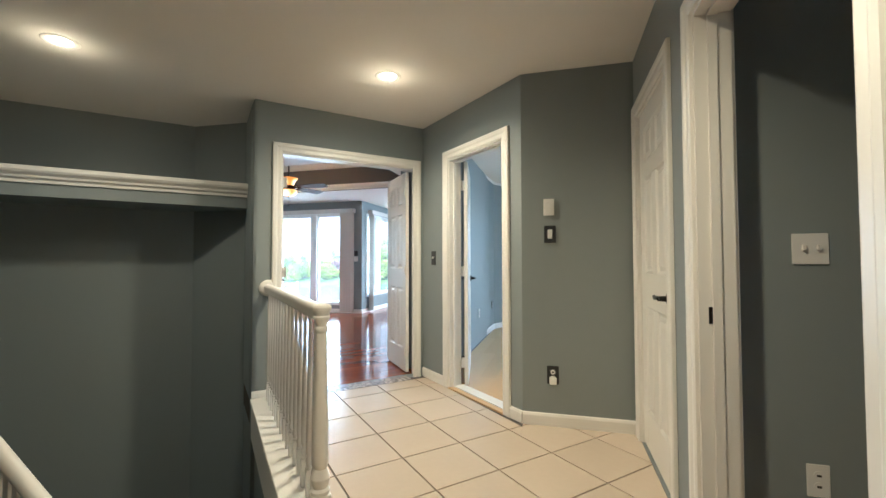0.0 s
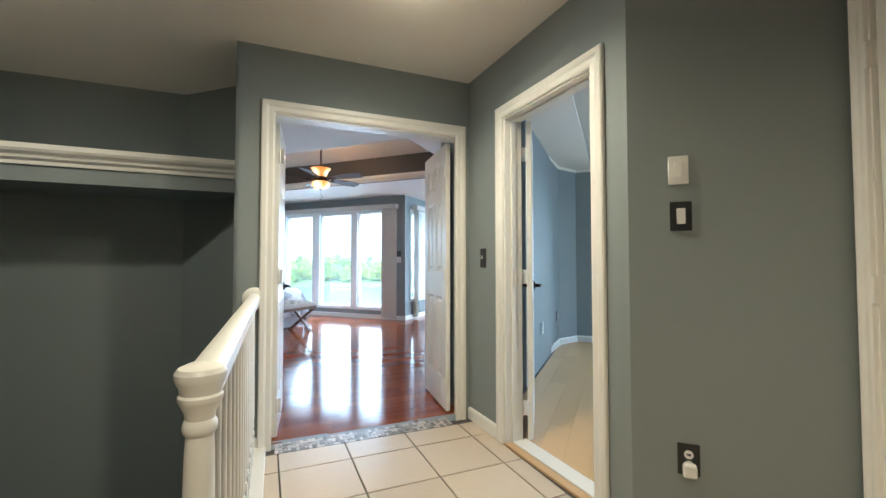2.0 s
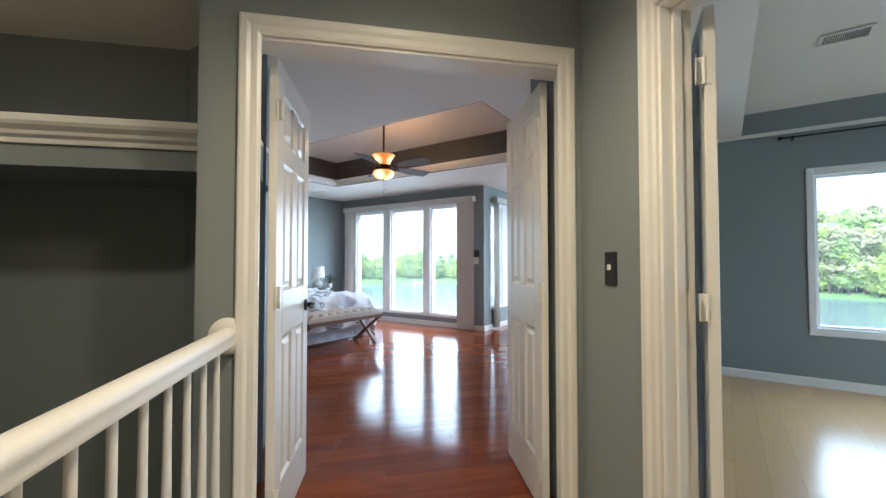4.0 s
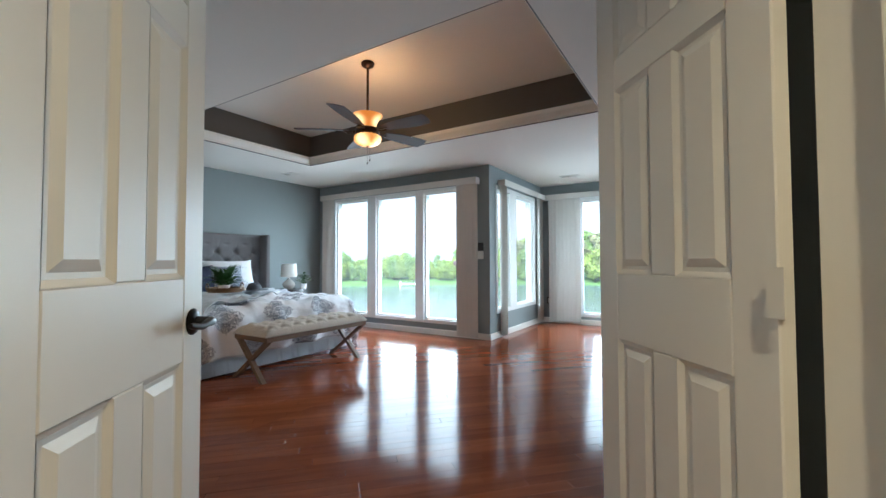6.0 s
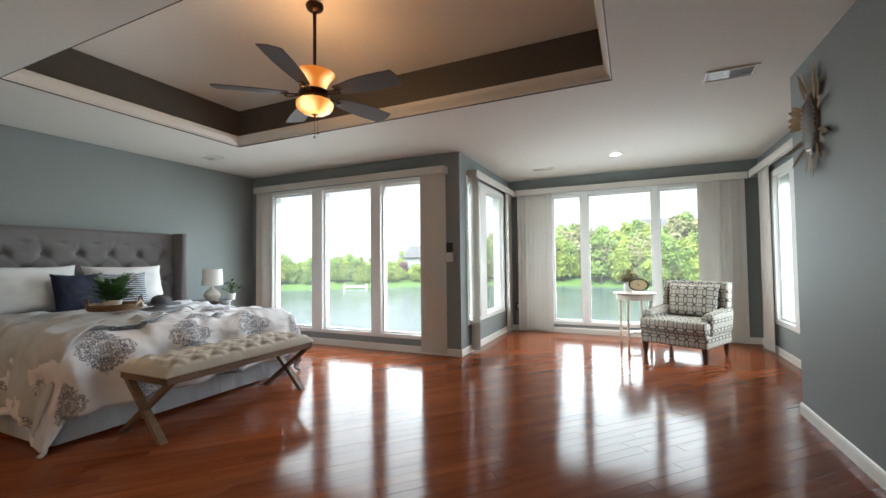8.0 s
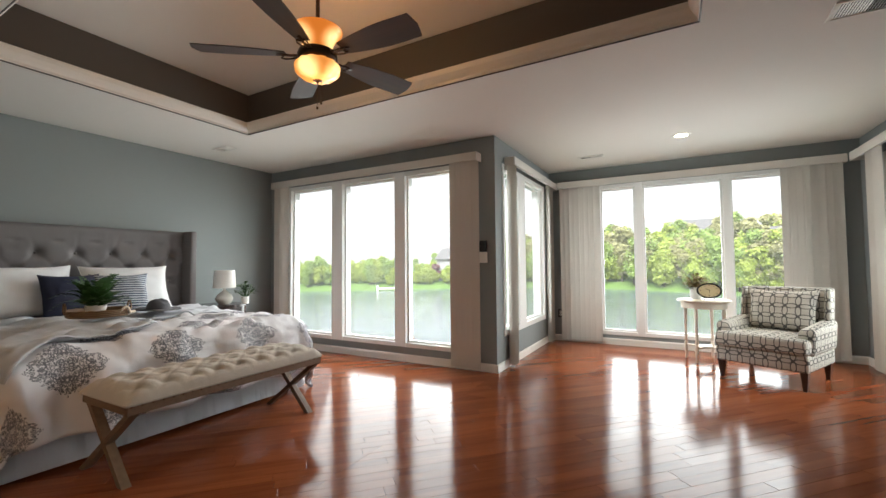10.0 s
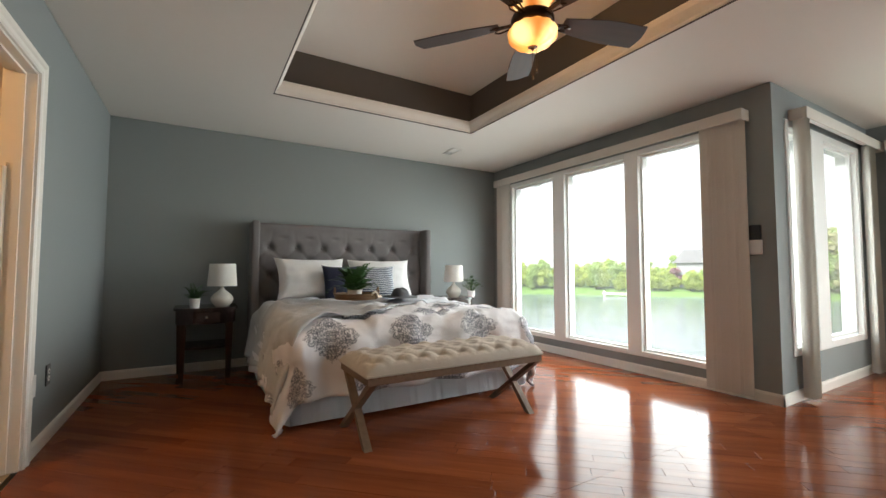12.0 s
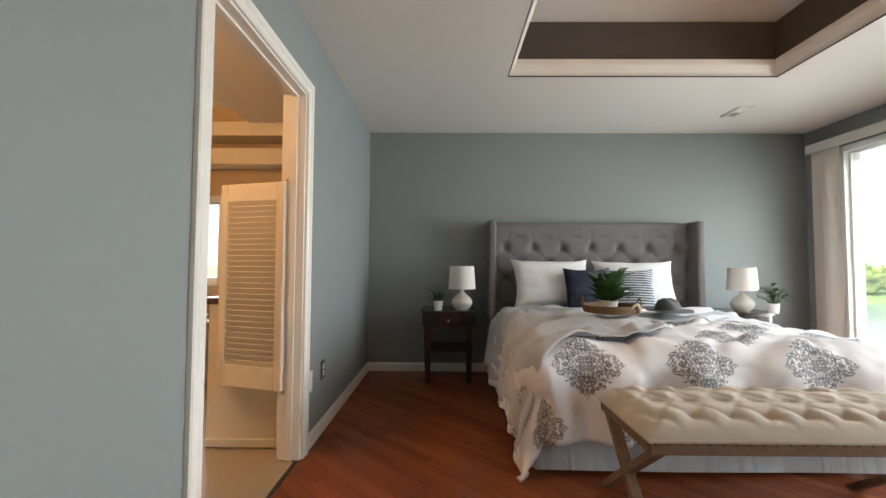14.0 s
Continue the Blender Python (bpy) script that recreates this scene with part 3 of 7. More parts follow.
AMBER = lit_glass("amber_glass", (1.0, 0.26, 0.03), [(0.12 * math.cos(q), 0.12 * math.sin(q), 2.45) for q in (0.3, 2.4, 4.5)], 0.14, 0.34, 0.12)
AMBERLOW = lit_glass("amber_glass_bowl", (1.0, 0.34, 0.06), [(0.11 * math.cos(q), 0.11 * math.sin(q), 2.265) for q in (-1.35, 0.35, 2.2)], 0.17, 0.42, 0.11)
BULB = emitter("downlight_lens", (1.0, 0.86, 0.62), 12.0)
SALOON = material("cream_louver_paint", (0.74, 0.68, 0.57), 0.45, scale=20, vary=0.05)
VANITYTOP = material("brown_laminate_counter", (0.10, 0.055, 0.03), 0.3, scale=30, vary=0.2)
BATHTILE = material("beige_bath_floor", (0.40, 0.33, 0.24), 0.4, scale=6, vary=0.1)


def uv_box(ob, k=1.0):
    """Lays a UV by the main axis of each face, in metres."""
    me = ob.data
    uv = me.uv_layers.new(name="UVMap")
    for p in me.polygons:
        n = [abs(v) for v in p.normal]
        ax = n.index(max(n))
        for li in p.loop_indices:
            c = me.vertices[me.loops[li].vertex_index].co
            a = (c.y, c.z) if ax == 0 else (c.x, c.z) if ax == 1 else (c.x, c.y)
            uv.data[li].uv = (a[0] * k, a[1] * k)


def math_node(nt, op, a, b=None, c=None):
    n = nt.nodes.new("ShaderNodeMath")
    n.operation = op
    for i, v in enumerate((a, b, c)):
        if v is None:
            continue
        if isinstance(v, (int, float)):
            n.inputs[i].default_value = v
        else:
            nt.links.new(v, n.inputs[i])
    return n.outputs[0]


def patterned(name, ground_color, ink, maker, rough=0.9, bump_scale=500.0, wear=0.1):
    """Cloth with a printed pattern: maker(nt, u, v) gives the ink's amount from the UV in metres."""
    m = material(name, ground_color, rough, scale=25, vary=wear, bump=0.4, bump_scale=bump_scale)
    nt, b = nodes_of(m)
    base = b.inputs["Base Color"].links[0].from_socket
    uv = nt.nodes.new("ShaderNodeUVMap")
    sep = nt.nodes.new("ShaderNodeSeparateXYZ")
    nt.links.new(uv.outputs[0], sep.inputs[0])
    amount = maker(nt, sep.outputs[0], sep.outputs[1])
    mix = nt.nodes.new("ShaderNodeMix")
    mix.data_type = "RGBA"
    nt.links.new(amount, mix.inputs["Factor"])
    nt.links.new(base, mix.inputs["A"])
    mix.inputs["B"].default_value = (*ink, 1)
    nt.links.new(mix.outputs["Result"], b.inputs["Base Color"])
    return m


def links_pattern(nt, u, v):
    """Long rings linked end to end in a square net."""
    M = lambda *a: math_node(nt, *a)
    out = None
    for du, dv, ru, rv in ((0.5, 0.0, 0.062, 0.026), (0.0, 0.5, 0.026, 0.062)):
        fu = M("MULTIPLY", M("SUBTRACT", M("FRACT", M("ADD", M("DIVIDE", u, 0.104), du)), 0.5), 0.104)
        fv = M("MULTIPLY", M("SUBTRACT", M("FRACT", M("ADD", M("DIVIDE", v, 0.104), dv)), 0.5), 0.104)
        r = M("SQRT", M("ADD", M("POWER", M("DIVIDE", fu, ru), 2.0), M("POWER", M("DIVIDE", fv, rv), 2.0)))
        ring = M("LESS_THAN", M("ABSOLUTE", M("SUBTRACT", r, 0.82)), 0.155)
        out = ring if out is None else M("MAXIMUM", out, ring)
    return M("MULTIPLY", out, 0.88)


def medallion_pattern(nt, u, v):
    """Staggered lozenge medallions with mirrored, scrolled ink."""
    M = lambda *a: math_node(nt, *a)
    cu, cv = 0.595, 0.60
    u, v = M("ADD", u, 0.2975 - 5.248), M("ADD", v, 0.30 + 5.27)
    out = None
    for du, dv in ((0.0, 0.0), (0.5, 0.5)):
        fu = M("MULTIPLY", M("SUBTRACT", M("FRACT", M("ADD", M("DIVIDE", u, cu), du)), 0.5), cu)
        fv = M("MULTIPLY", M("SUBTRACT", M("FRACT", M("ADD", M("DIVIDE", v, cv), dv)), 0.5), cv)
        au, av = M("ABSOLUTE", fu), M("ABSOLUTE", fv)
        comb = nt.nodes.new("ShaderNodeCombineXYZ")
        nt.links.new(au, comb.inputs[0])
        nt.links.new(av, comb.inputs[1])
        comb.inputs[2].default_value = 0.37
        nz = nt.nodes.new("ShaderNodeTexNoise")
        nz.inputs["Scale"].default_value, nz.inputs["Detail"].default_value = 52.0, 1.0
        nz.inputs["Distortion"].default_value = 1.1
        nt.links.new(comb.outputs[0], nz.inputs["Vector"])
        ang = M("ARCTAN2", av, au)
        rad = M("ADD", M("DIVIDE", au, 0.195), M("DIVIDE", av, 0.175))
        scal = M("MULTIPLY", M("SINE", M("MULTIPLY", ang, 18.0)), 0.055)
        rad = M("ADD", rad, scal)
        inside = M("LESS_THAN", rad, 1.0)
        ring = M("LESS_THAN", M("ABSOLUTE", M("SUBTRACT", rad, 0.55)), 0.03)
        scroll = M("LESS_THAN", M("ABSOLUTE", M("SUBTRACT", nz.outputs[0], 0.5)), 0.055)
        blot = M("GREATER_THAN", nz.outputs[0], 0.60)
        ink = M("MAXIMUM", M("MAXIMUM", ring, scroll), blot)
        both = M("MULTIPLY", inside, ink)
        out = both if out is None else M("MAXIMUM", out, both)
    return M("MULTIPLY", out, 0.85)


def stripe_pattern(nt, u, v):
    M = lambda *a: math_node(nt, *a)
    return M("LESS_THAN", M("FRACT", M("DIVIDE", v, 0.022)), 0.5)


CHAIRFAB = patterned("linked_ring_upholstery", (0.52, 0.49, 0.43), (0.04, 0.04, 0.043), links_pattern)
DUVETFAB = patterned("medallion_printed_cotton", (0.76, 0.75, 0.77), (0.055, 0.06, 0.085), medallion_pattern, wear=0.05)
STRIPED = patterned("blue_ticking_stripe", (0.50, 0.53, 0.56), (0.055, 0.075, 0.12), stripe_pattern)

# ---- doors ----
def six_panel(w, h=2.02, t=0.035):
    """A six-panel leaf, hinge edge at x = 0, its faces at y = 0 and t."""
    bm = bmesh.new()
    st, mid = 0.122 * min(1, w / 0.74), 0.112 * min(1, w / 0.74)
    pw = (w - 2 * st - mid) / 2
    rows = ((0.225, 0.84), (1.04, 1.60), (1.70, 1.90))
    d = 0.010
    bx(bm, 0.02, w - 0.02, d + 0.003, t - d - 0.003, 0.02, h - 0.02)
    cols = ((st, st + pw), (st + pw + mid, w - st))
    bx(bm, 0, st, 0, t, 0, h, 0.003)
    bx(bm, w - st, w, 0, t, 0, h, 0.003)
    zs = [0] + [z for r in rows for z in r] + [h]
    for k in range(0, len(zs), 2):
        bx(bm, st, w - st, 0.0002, t - 0.0002, zs[k], zs[k + 1], 0.003)
    for z0, z1 in rows:
        bx(bm, st + pw, st + pw + mid, 0.0004, t - 0.0004, z0, z1, 0.003)
        for x0, x1 in cols:
            for y0, y1 in ((d, 0.002), (t - d, t - 0.002)):
                # moulded rim sloping in, then the raised field
                loops = []
                for inset, y in ((0.0, 0.001 if y1 < t / 2 else t - 0.001), (0.012, y0), (0.022, y0), (0.042, y1)):
                    loops.append([bm.verts.new(p) for p in ((x0 + inset, y, z0 + inset), (x1 - inset, y, z0 + inset), (x1 - inset, y, z1 - inset), (x0 + inset, y, z1 - inset))])
                for a, b in zip(loops, loops[1:]):
                    for k in range(4):
                        bm.faces.new((a[k], a[(k + 1) % 4], b[(k + 1) % 4], b[k]))
                bm.faces.new(loops[-1])
    return bm


def lever(parent, x, z, side, toward, t=0.035):
    """A black lever handle: round rose, neck and a wavy lever. side -1: on the face at y = 0."""
    y = -0.0 if side < 0 else t
    s = side
    bm = turned(((0.032, 0), (0.033, 0.004), (0.028, 0.010), (0.014, 0.013), (0.012, 0.045), (0.0121, 0.046)), 20, Matrix.Translation((x, y, z)) @ Matrix.Rotation(radians(-90 * s), 4, "X"))
    tube(bm, [(x, y + s * 0.045, z), (x + toward * 0.03, y + s * 0.052, z + 0.003), (x + toward * 0.065, y + s * 0.050, z - 0.004), (x + toward * 0.10, y + s * 0.046, z + 0.002), (x + toward * 0.115, y + s * 0.045, z + 0.006)], [0.012, 0.010, 0.008, 0.008, 0.005], 10)
    return part("door_handle", bm, BLACK, parent, "black lever handle on a round rose", smooth=40)


def hinges(parent, side=0.0, zs=(0.20, 1.02, 1.80)):
    for z in zs:
        bm = turned(((0.006, z - 0.045), (0.006, z + 0.045)), 10, Matrix.Translation((-0.006, side, 0)))
        bx(bm, -0.002, 0.0005, side, side + (0.028 if side <= 0 else -0.028), z - 0.045, z + 0.045)
        bx(bm, -0.034, 0.0, side + (-0.026 if side <= 0 else 0.024), side + (-0.024 if side <= 0 else 0.026), z - 0.045, z + 0.045)
        bx(bm, -0.0055, -0.0035, side + (-0.025 if side <= 0 else 0.0), side + (0.0 if side <= 0 else 0.025), z - 0.045, z + 0.045)
        part("hinge", bm, WHITE, parent, "painted steel hinge")


def door(name, hinge, free, label, lever_sides, w, h=2.02, lever_x=None, flip=False):
    m, _ = along(hinge, free)
    ob = thing(name, m @ Matrix.Translation((0, -0.0175, 0.012)), label, "door")
    ob["kind"] = "structure"
    part("door_leaf", six_panel(w, h), WHITE, ob)
    for s in lever_sides:
        lever(ob, w - 0.06, 0.93, s, -1)
    hinges(ob, 0.035 if flip else 0.0)
    return ob


at_dd = lambda s, d: off(off(A, U, s), N, d)
door("door_1", at_dd(0.233, 0.150), at_dd(0.284, 0.776), "white six-panel door leaf standing open into the bedroom", (-1, 1), 0.628)
door("door_2", at_dd(1.440, 0.150), at_dd(1.503, 0.776), "white six-panel door leaf standing open beside the wall", (), 0.628, flip=True)
hp = off(off(B, V, OD[0] + 0.052), U, T + 0.035)
door("door_3", hp, (hp[0] - 0.130, hp[1] + 0.735), "white six-panel office door standing open into the room", (-1, 1), 0.745, flip=True)
dx = D[0] + 0.03
door("door_4", (dx, D[1] - 0.128), (dx, D[1] - 0.85), "closed white six-panel closet door in the hall", (1, -1), 0.718)

# ---- hall balustrade ----
def balustrade():
    p0, p1 = NEWEL, off(ROS, N, -0.0)
    m, length = along(p0, p1)
    ob = thing("balustrade", m, "white painted stair balustrade with turned newel and round balusters", "balustrade")
    ob["kind"] = ""
    zt = 0.875
    rail = bmesh.new()
    prof = [(-0.030, 0.0), (0.030, 0.0), (0.034, 0.012), (0.030, 0.024), (0.036, 0.034), (0.034, 0.048), (0.022, 0.060), (0.0, 0.064), (-0.022, 0.060), (-0.034, 0.048), (-0.036, 0.034), (-0.030, 0.024), (-0.034, 0.012)]
    sweep(rail, [(px * 0.88, pz) for px, pz in prof], (0.0, 0, zt), (length - 0.02, 0, zt))
    part("handrail", rail, WHITE, ob, smooth=50)
    part("wall_rosette", turned(((0.066, 0), (0.068, 0.006), (0.062, 0.014), (0.050, 0.020), (0.0, 0.021)), 28, Matrix.Translation((length - 0.001, 0, zt + 0.032)) @ Matrix.Rotation(radians(-90), 4, "Y"), cap=False), WHITE, ob, "round white wall rosette", smooth=40)
    n = bmesh.new()
    bx(n, -0.039, 0.039, -0.039, 0.039, -0.12, 0.16, 0.004)
    lathe(n, ((0.038, 0.16), (0.039, 0.175), (0.030, 0.185), (0.037, 0.205), (0.040, 0.225), (0.031, 0.250), (0.025, 0.262), (0.031, 0.275), (0.033, 0.30), (0.031, 0.45), (0.026, 0.66), (0.0235, 0.79), (0.022, 0.822), (0.0265, 0.828), (0.028, 0.836), (0.0265, 0.844), (0.0235, 0.850), (0.0255, 0.862), (0.033, 0.878), (0.0355, 0.884), (0.0355, 0.890), (0.0325, 0.894), (0.034, 0.904), (0.039, 0.914), (0.041, 0.922), (0.041, 0.930), (0.036, 0.938), (0.022, 0.944), (0.0, 0.946)), 32)
    part("newel_post", n, WHITE, ob, "turned white newel post with a rounded cap", smooth=28)
    part("shoe_board", box(-0.02, length - 0.005, -0.075, 0.125, 0.0, 0.030, 0.004), WHITE, ob, "white board capping the edge of the stair opening")
    part("fascia", box(-0.02, length - 0.005, 0.098, 0.115, -0.28, 0.0), WHITE, ob)
    me = None
    count = 15
    for k in range(count):
        x = 0.105 + k * (length - 0.15) / (count - 0.4)
        if me is None:
            b = bmesh.new()
            bx(b, -0.016, 0.016, -0.016, 0.016, 0.030, 0.16, 0.002)
            lathe(b, ((0.015, 0.16), (0.0165, 0.168), (0.011, 0.176), (0.0155, 0.195), (0.016, 0.205), (0.011, 0.222), (0.0145, 0.232), (0.0155, 0.26), (0.0145, 0.36), (0.010, 0.72), (0.0095, zt + 0.01)), 12)
            o = part("baluster", b, WHITE, ob, smooth=40, at=Matrix.Translation((x, 0, 0)))
            me = o.data
        else:
            o = new("baluster", me)
            o.parent = ob
            o.matrix_local = Matrix.Translation((x, 0, 0))
    return ob


balustrade()
# plant ledge along the stair wall
m, ln = along(SW, SC)
led = thing("trim_ledge", m, "grey boxed ledge with white crown moulding over the stairs", "ledge")
led["kind"] = "structure"
part("ledge_box", box(0, ln + 0.5, -0.545, -0.0, 1.61, 1.80), PAINT, led)
bm = sweep(bmesh.new(), ((0, 0), (0.012, 0), (0.014, 0.022), (0.030, 0.036), (0.034, 0.052), (0.054, 0.072), (0.062, 0.088), (0.062, 0.118), (0.0, 0.118)), (0, -0.546, 1.708), (ln + 0.5, -0.546, 1.708))
part("crown_moulding", bm, WHITE, led, "white stepped crown moulding")
part("ledge_top", box(0, ln + 0.5, -0.54, 0, 1.801, 1.826), WHITE, led)
# lower flight's white stair rail
sr = thing("stair_rail", pose(0, 0, 0), "white sloping rail of the lower stair flight", "stair rail")
P0, P1 = (-2.15, 1.16, 0.52), (-1.45, 1.16, 0.06)
bm = tube(bmesh.new(), [P0, P1], 0.030, 12)
part("handrail", bm, WHITE, sr, smooth=50)
for k in range(14):
    q = Vector(P0).lerp(Vector(P1), (k + 0.5) / 14)
    part("baluster", box(q.x - 0.014, q.x + 0.014, q.y - 0.014, q.y + 0.014, q.z - 0.85, q.z - 0.02), WHITE, sr)
q0, q1 = Vector(P0) - Vector((0, 0, 0.85)), Vector(P1) - Vector((0, 0, 0.85))
part("stringer", sweep(bmesh.new(), ((-0.03, -0.25), (0.03, -0.25), (0.03, 0.0), (-0.03, 0.0)), tuple(q0), tuple(q1)), WHITE, sr)

# baseboards
base_board("baseboard_1", off(A, U, 0.0), off(A, U, DD[0] - 0.062))
base_board("baseboard_2", off(B, V, 0.0), off(B, V, OD[0] - 0.064))
base_board("baseboard_3", off(B, V, OD[1] + 0.064), C)
base_board("baseboard_4", C, (D[0], D[1]))
base_board("baseboard_5", (D[0], D[1] - 0.93), (D[0], D[1] - 1.14))
base_board("baseboard_6", (WX, SY), (WX, NY1))
base_board("baseboard_7", off(VL, Vector((-1, 0)), 2.42), (WX, SY))
base_board("baseboard_8", VL, off(VL, Vector((-1, 0)), 1.32))
base_board("baseboard_9", (WX, NY1), (RX + 0.014, NY1))
base_board("baseboard_10", (RX, NY1 - 0.014), (RX, NY2))
base_board("baseboard_11", (RX, NY2), (EX, NY2))
base_board("baseboard_12", (EX, NY2), (EX, SEY))
base_board("baseboard_13", (EX, SEY), (E1X - 0.014, SEY))
base_board("baseboard_14", (E1X, SEY + 0.014), EK)
base_board("baseboard_15", EK, RR)


# ---- wall plates ----
def plate(name, m, w, h, mat, label, category, kind):
    """A wall plate in the frame of its wall; the room lies at negative y."""
    ob = thing(name, m, label, category)
    part("plate", box(-w / 2, w / 2, -0.007, -0.0005, -h / 2, h / 2, 0.002), mat, ob)
    inner = SWITCHW if kind.endswith("w") else BLACKPLASTIC
    if kind.startswith("toggle"):
        n = 2 if w > 0.1 else 1
        for k in range(n):
            x = (k - (n - 1) / 2) * 0.046
            part("toggle", box(x - 0.005, x + 0.005, -0.020, -0.006, -0.006, 0.016, 0.002), SWITCHW if kind != "toggleb" else BLACKPLASTIC, ob)
    elif kind.startswith("rocker"):
        part("rocker", box(-0.016, 0.016, -0.011, -0.006, -0.032, 0.032, 0.003), inner, ob)
    elif kind.startswith("outlet"):
        for z in (-0.02, 0.02):
            part("receptacle", turned(((0.0165, 0), (0.0165, 0.004), (0.0, 0.0041)), 16, Matrix.Translation((0, -0.006, z)) @ Matrix.Rotation(radians(90), 4, "X"), cap=False), SWITCHW if kind == "outletw" else inner, ob)
            part("slots", box(-0.007, 0.007, -0.0112, -0.0098, z - 0.004, z + 0.004), DARKGRILLE, ob)
    return ob


def on(m, s, z):
    return m @ Matrix.Translation((s, 0, z))


MH, _ = along(C, D)
plate("switch_plate", on(MH, 0.187, 1.495), 0.072, 0.115, SWITCHW, "white decorator switch plate on the grey wall", "switch", "rockerw")
plate("switch_plate", on(MH, 0.193, 1.308), 0.078, 0.118, BLACKPLASTIC, "black switch plate with a white rocker", "switch", "rockerw")
pl = plate("outlet", on(MH, 0.204, 0.345), 0.078, 0.122, BLACKPLASTIC, "black outlet plate with white receptacles and plugged adapter", "outlet", "outletw")
part("plug_adapter", box(-0.024, 0.024, -0.045, -0.012, -0.058, -0.008, 0.008, 2), SWITCHW, pl, "white plug-in adapter")
plate("switch_plate", on(MO, 0.209, 1.153), 0.072, 0.130, BLACKPLASTIC, "black switch plate with a small white toggle", "switch", "togglew")
MBW, _ = along(VL, (WX, SY))
plate("outlet", on(MBW, VL[0] + 5.851, 0.392), 0.074, 0.120, BLACKPLASTIC, "black outlet plate with white receptacles low on the wall", "outlet", "outletw")
plate("outlet", on(MBW, VL[0] + 5.60, 0.38), 0.074, 0.120, SWITCHW, "white cover plate low on the wall beside the doorway", "cover plate", "blankw")
plate("outlet", on(M2, -3.811 - RX, 0.389), 0.072, 0.118, BLACKPLASTIC, "black outlet plate with white receptacles", "outlet", "outletw")
th = thing("thermostat", on(M1, -4.085 - WX, 1.24), "black display above a white thermostat on the wall", "thermostat")
part("display", box(-0.04, 0.04, -0.025, -0.0005, 0.0, 0.115, 0.004), BLACKPLASTIC, th)
part("body", box(-0.045, 0.045, -0.028, -0.0005, -0.115, -0.002, 0.005), SWITCHW, th)
# dark room beyond the hall opening
wall("wall_side_room_north", (D[0] + T, 1.92), (3.2, 1.92), T, 0, CZ)
wall("wall_side_room_east", (3.2, 1.92), (3.2, -1.0), T, 0, CZ, holes=((2.0, 2.6, 1.2, 2.0),))
# unseen window, added only to let some daylight into the side room
window("window_7", along((3.2, 1.92), (3.2, -1.0))[0], 2.0, 2.6, 1.2, 2.0, ((2.06, 2.54),), "small unseen white window added to light the side room", 1.26, 1.94, depth=0.12)
wall("wall_side_room_south", (3.2, -1.0), (D[0] + T, -1.0), T, 0, CZ)
slab("floor_side_room", ((D[0] + 0.06, -1.1), (3.3, -1.1), (3.3, 2.0), (D[0] + 0.06, 2.0)), -0.1, -0.002, TILE, "tiled floor of the side room", "floor")
slab("ceiling_side_room", ((D[0] + 0.06, -1.1), (3.3, -1.1), (3.3, 2.0), (D[0] + 0.06, 2.0)), CZ + 0.004, CZ + 0.05, CEIL, "white ceiling of the side room", "ceiling")
MS, _ = along((D[0] + T, 1.92), (3.2, 1.92))
plate("switch_plate", on(MS, 0.30, 1.165), 0.116, 0.116, SWITCHW, "white double switch plate on the dark wall", "switch", "togglew")
plate("outlet", on(MS, 0.305, 0.31), 0.072, 0.118, SWITCHW, "white outlet plate low on the dark wall", "outlet", "outletw")
sp = tagged(part("strike_plate", box(D[0] + 0.03, D[0] + 0.075, D[1] - 1.258, D[1] - 1.2545, 0.895, 0.955), BLACK), "black strike plate on the door jamb", "strike plate")

# ---- vertical blinds ----
def blind(name, m, s0, s1, stacks, zt, zb, label, turn=8.0):
    """A valance with stacks of hanging vanes: (from, to, count, degrees). The room lies at negative y."""
    ob = thing(name, m, label, "vertical blind")
    v = bmesh.new()
    bx(v, s0, s1, -0.125, -0.113, zt - 0.09, zt, 0.003)
    bx(v, s0, s0 + 0.008, -0.113, -0.004, zt - 0.09, zt, 0.002)
    bx(v, s1 - 0.008, s1, -0.113, -0.004, zt - 0.09, zt, 0.002)
    bx(v, s0 + 0.008, s1 - 0.008, -0.113, -0.004, zt - 0.008, zt)
    part("valance", v, BLIND, ob, "fabric-faced valance board")
    part("head_rail", box(s0 + 0.02, s1 - 0.02, -0.085, -0.04, zt - 0.05, zt - 0.012), VINYL, ob)
    rng = random.Random(len(name) + int(s0 * 100))
    for a, b, n, deg in stacks:
        for k in range(n):
            s = a + (b - a) * (k + 0.5) / n
            bm = bmesh.new()
            rows = []
            w = 0.0445
            for q in range(7):
                x = -w + 2 * w * q / 6
                bow = 0.006 * (1 - (x / w) ** 2)
                rows.append([bm.verts.new((x, bow + dy, z)) for dy, z in ((0, zb), (0, zt - 0.06), (0.0012, zt - 0.06), (0.0012, zb))])
            for c, d in zip(rows, rows[1:]):
                for i in range(4):
                    bm.faces.new((c[i], c[(i + 1) % 4], d[(i + 1) % 4], d[i]))
            part("vane", bm, BLIND, ob, smooth=30, at=Matrix.Translation((s, -0.063, 0)) @ Matrix.Rotation(radians(deg + rng.uniform(-turn, turn)), 4, "Z"))
    return ob


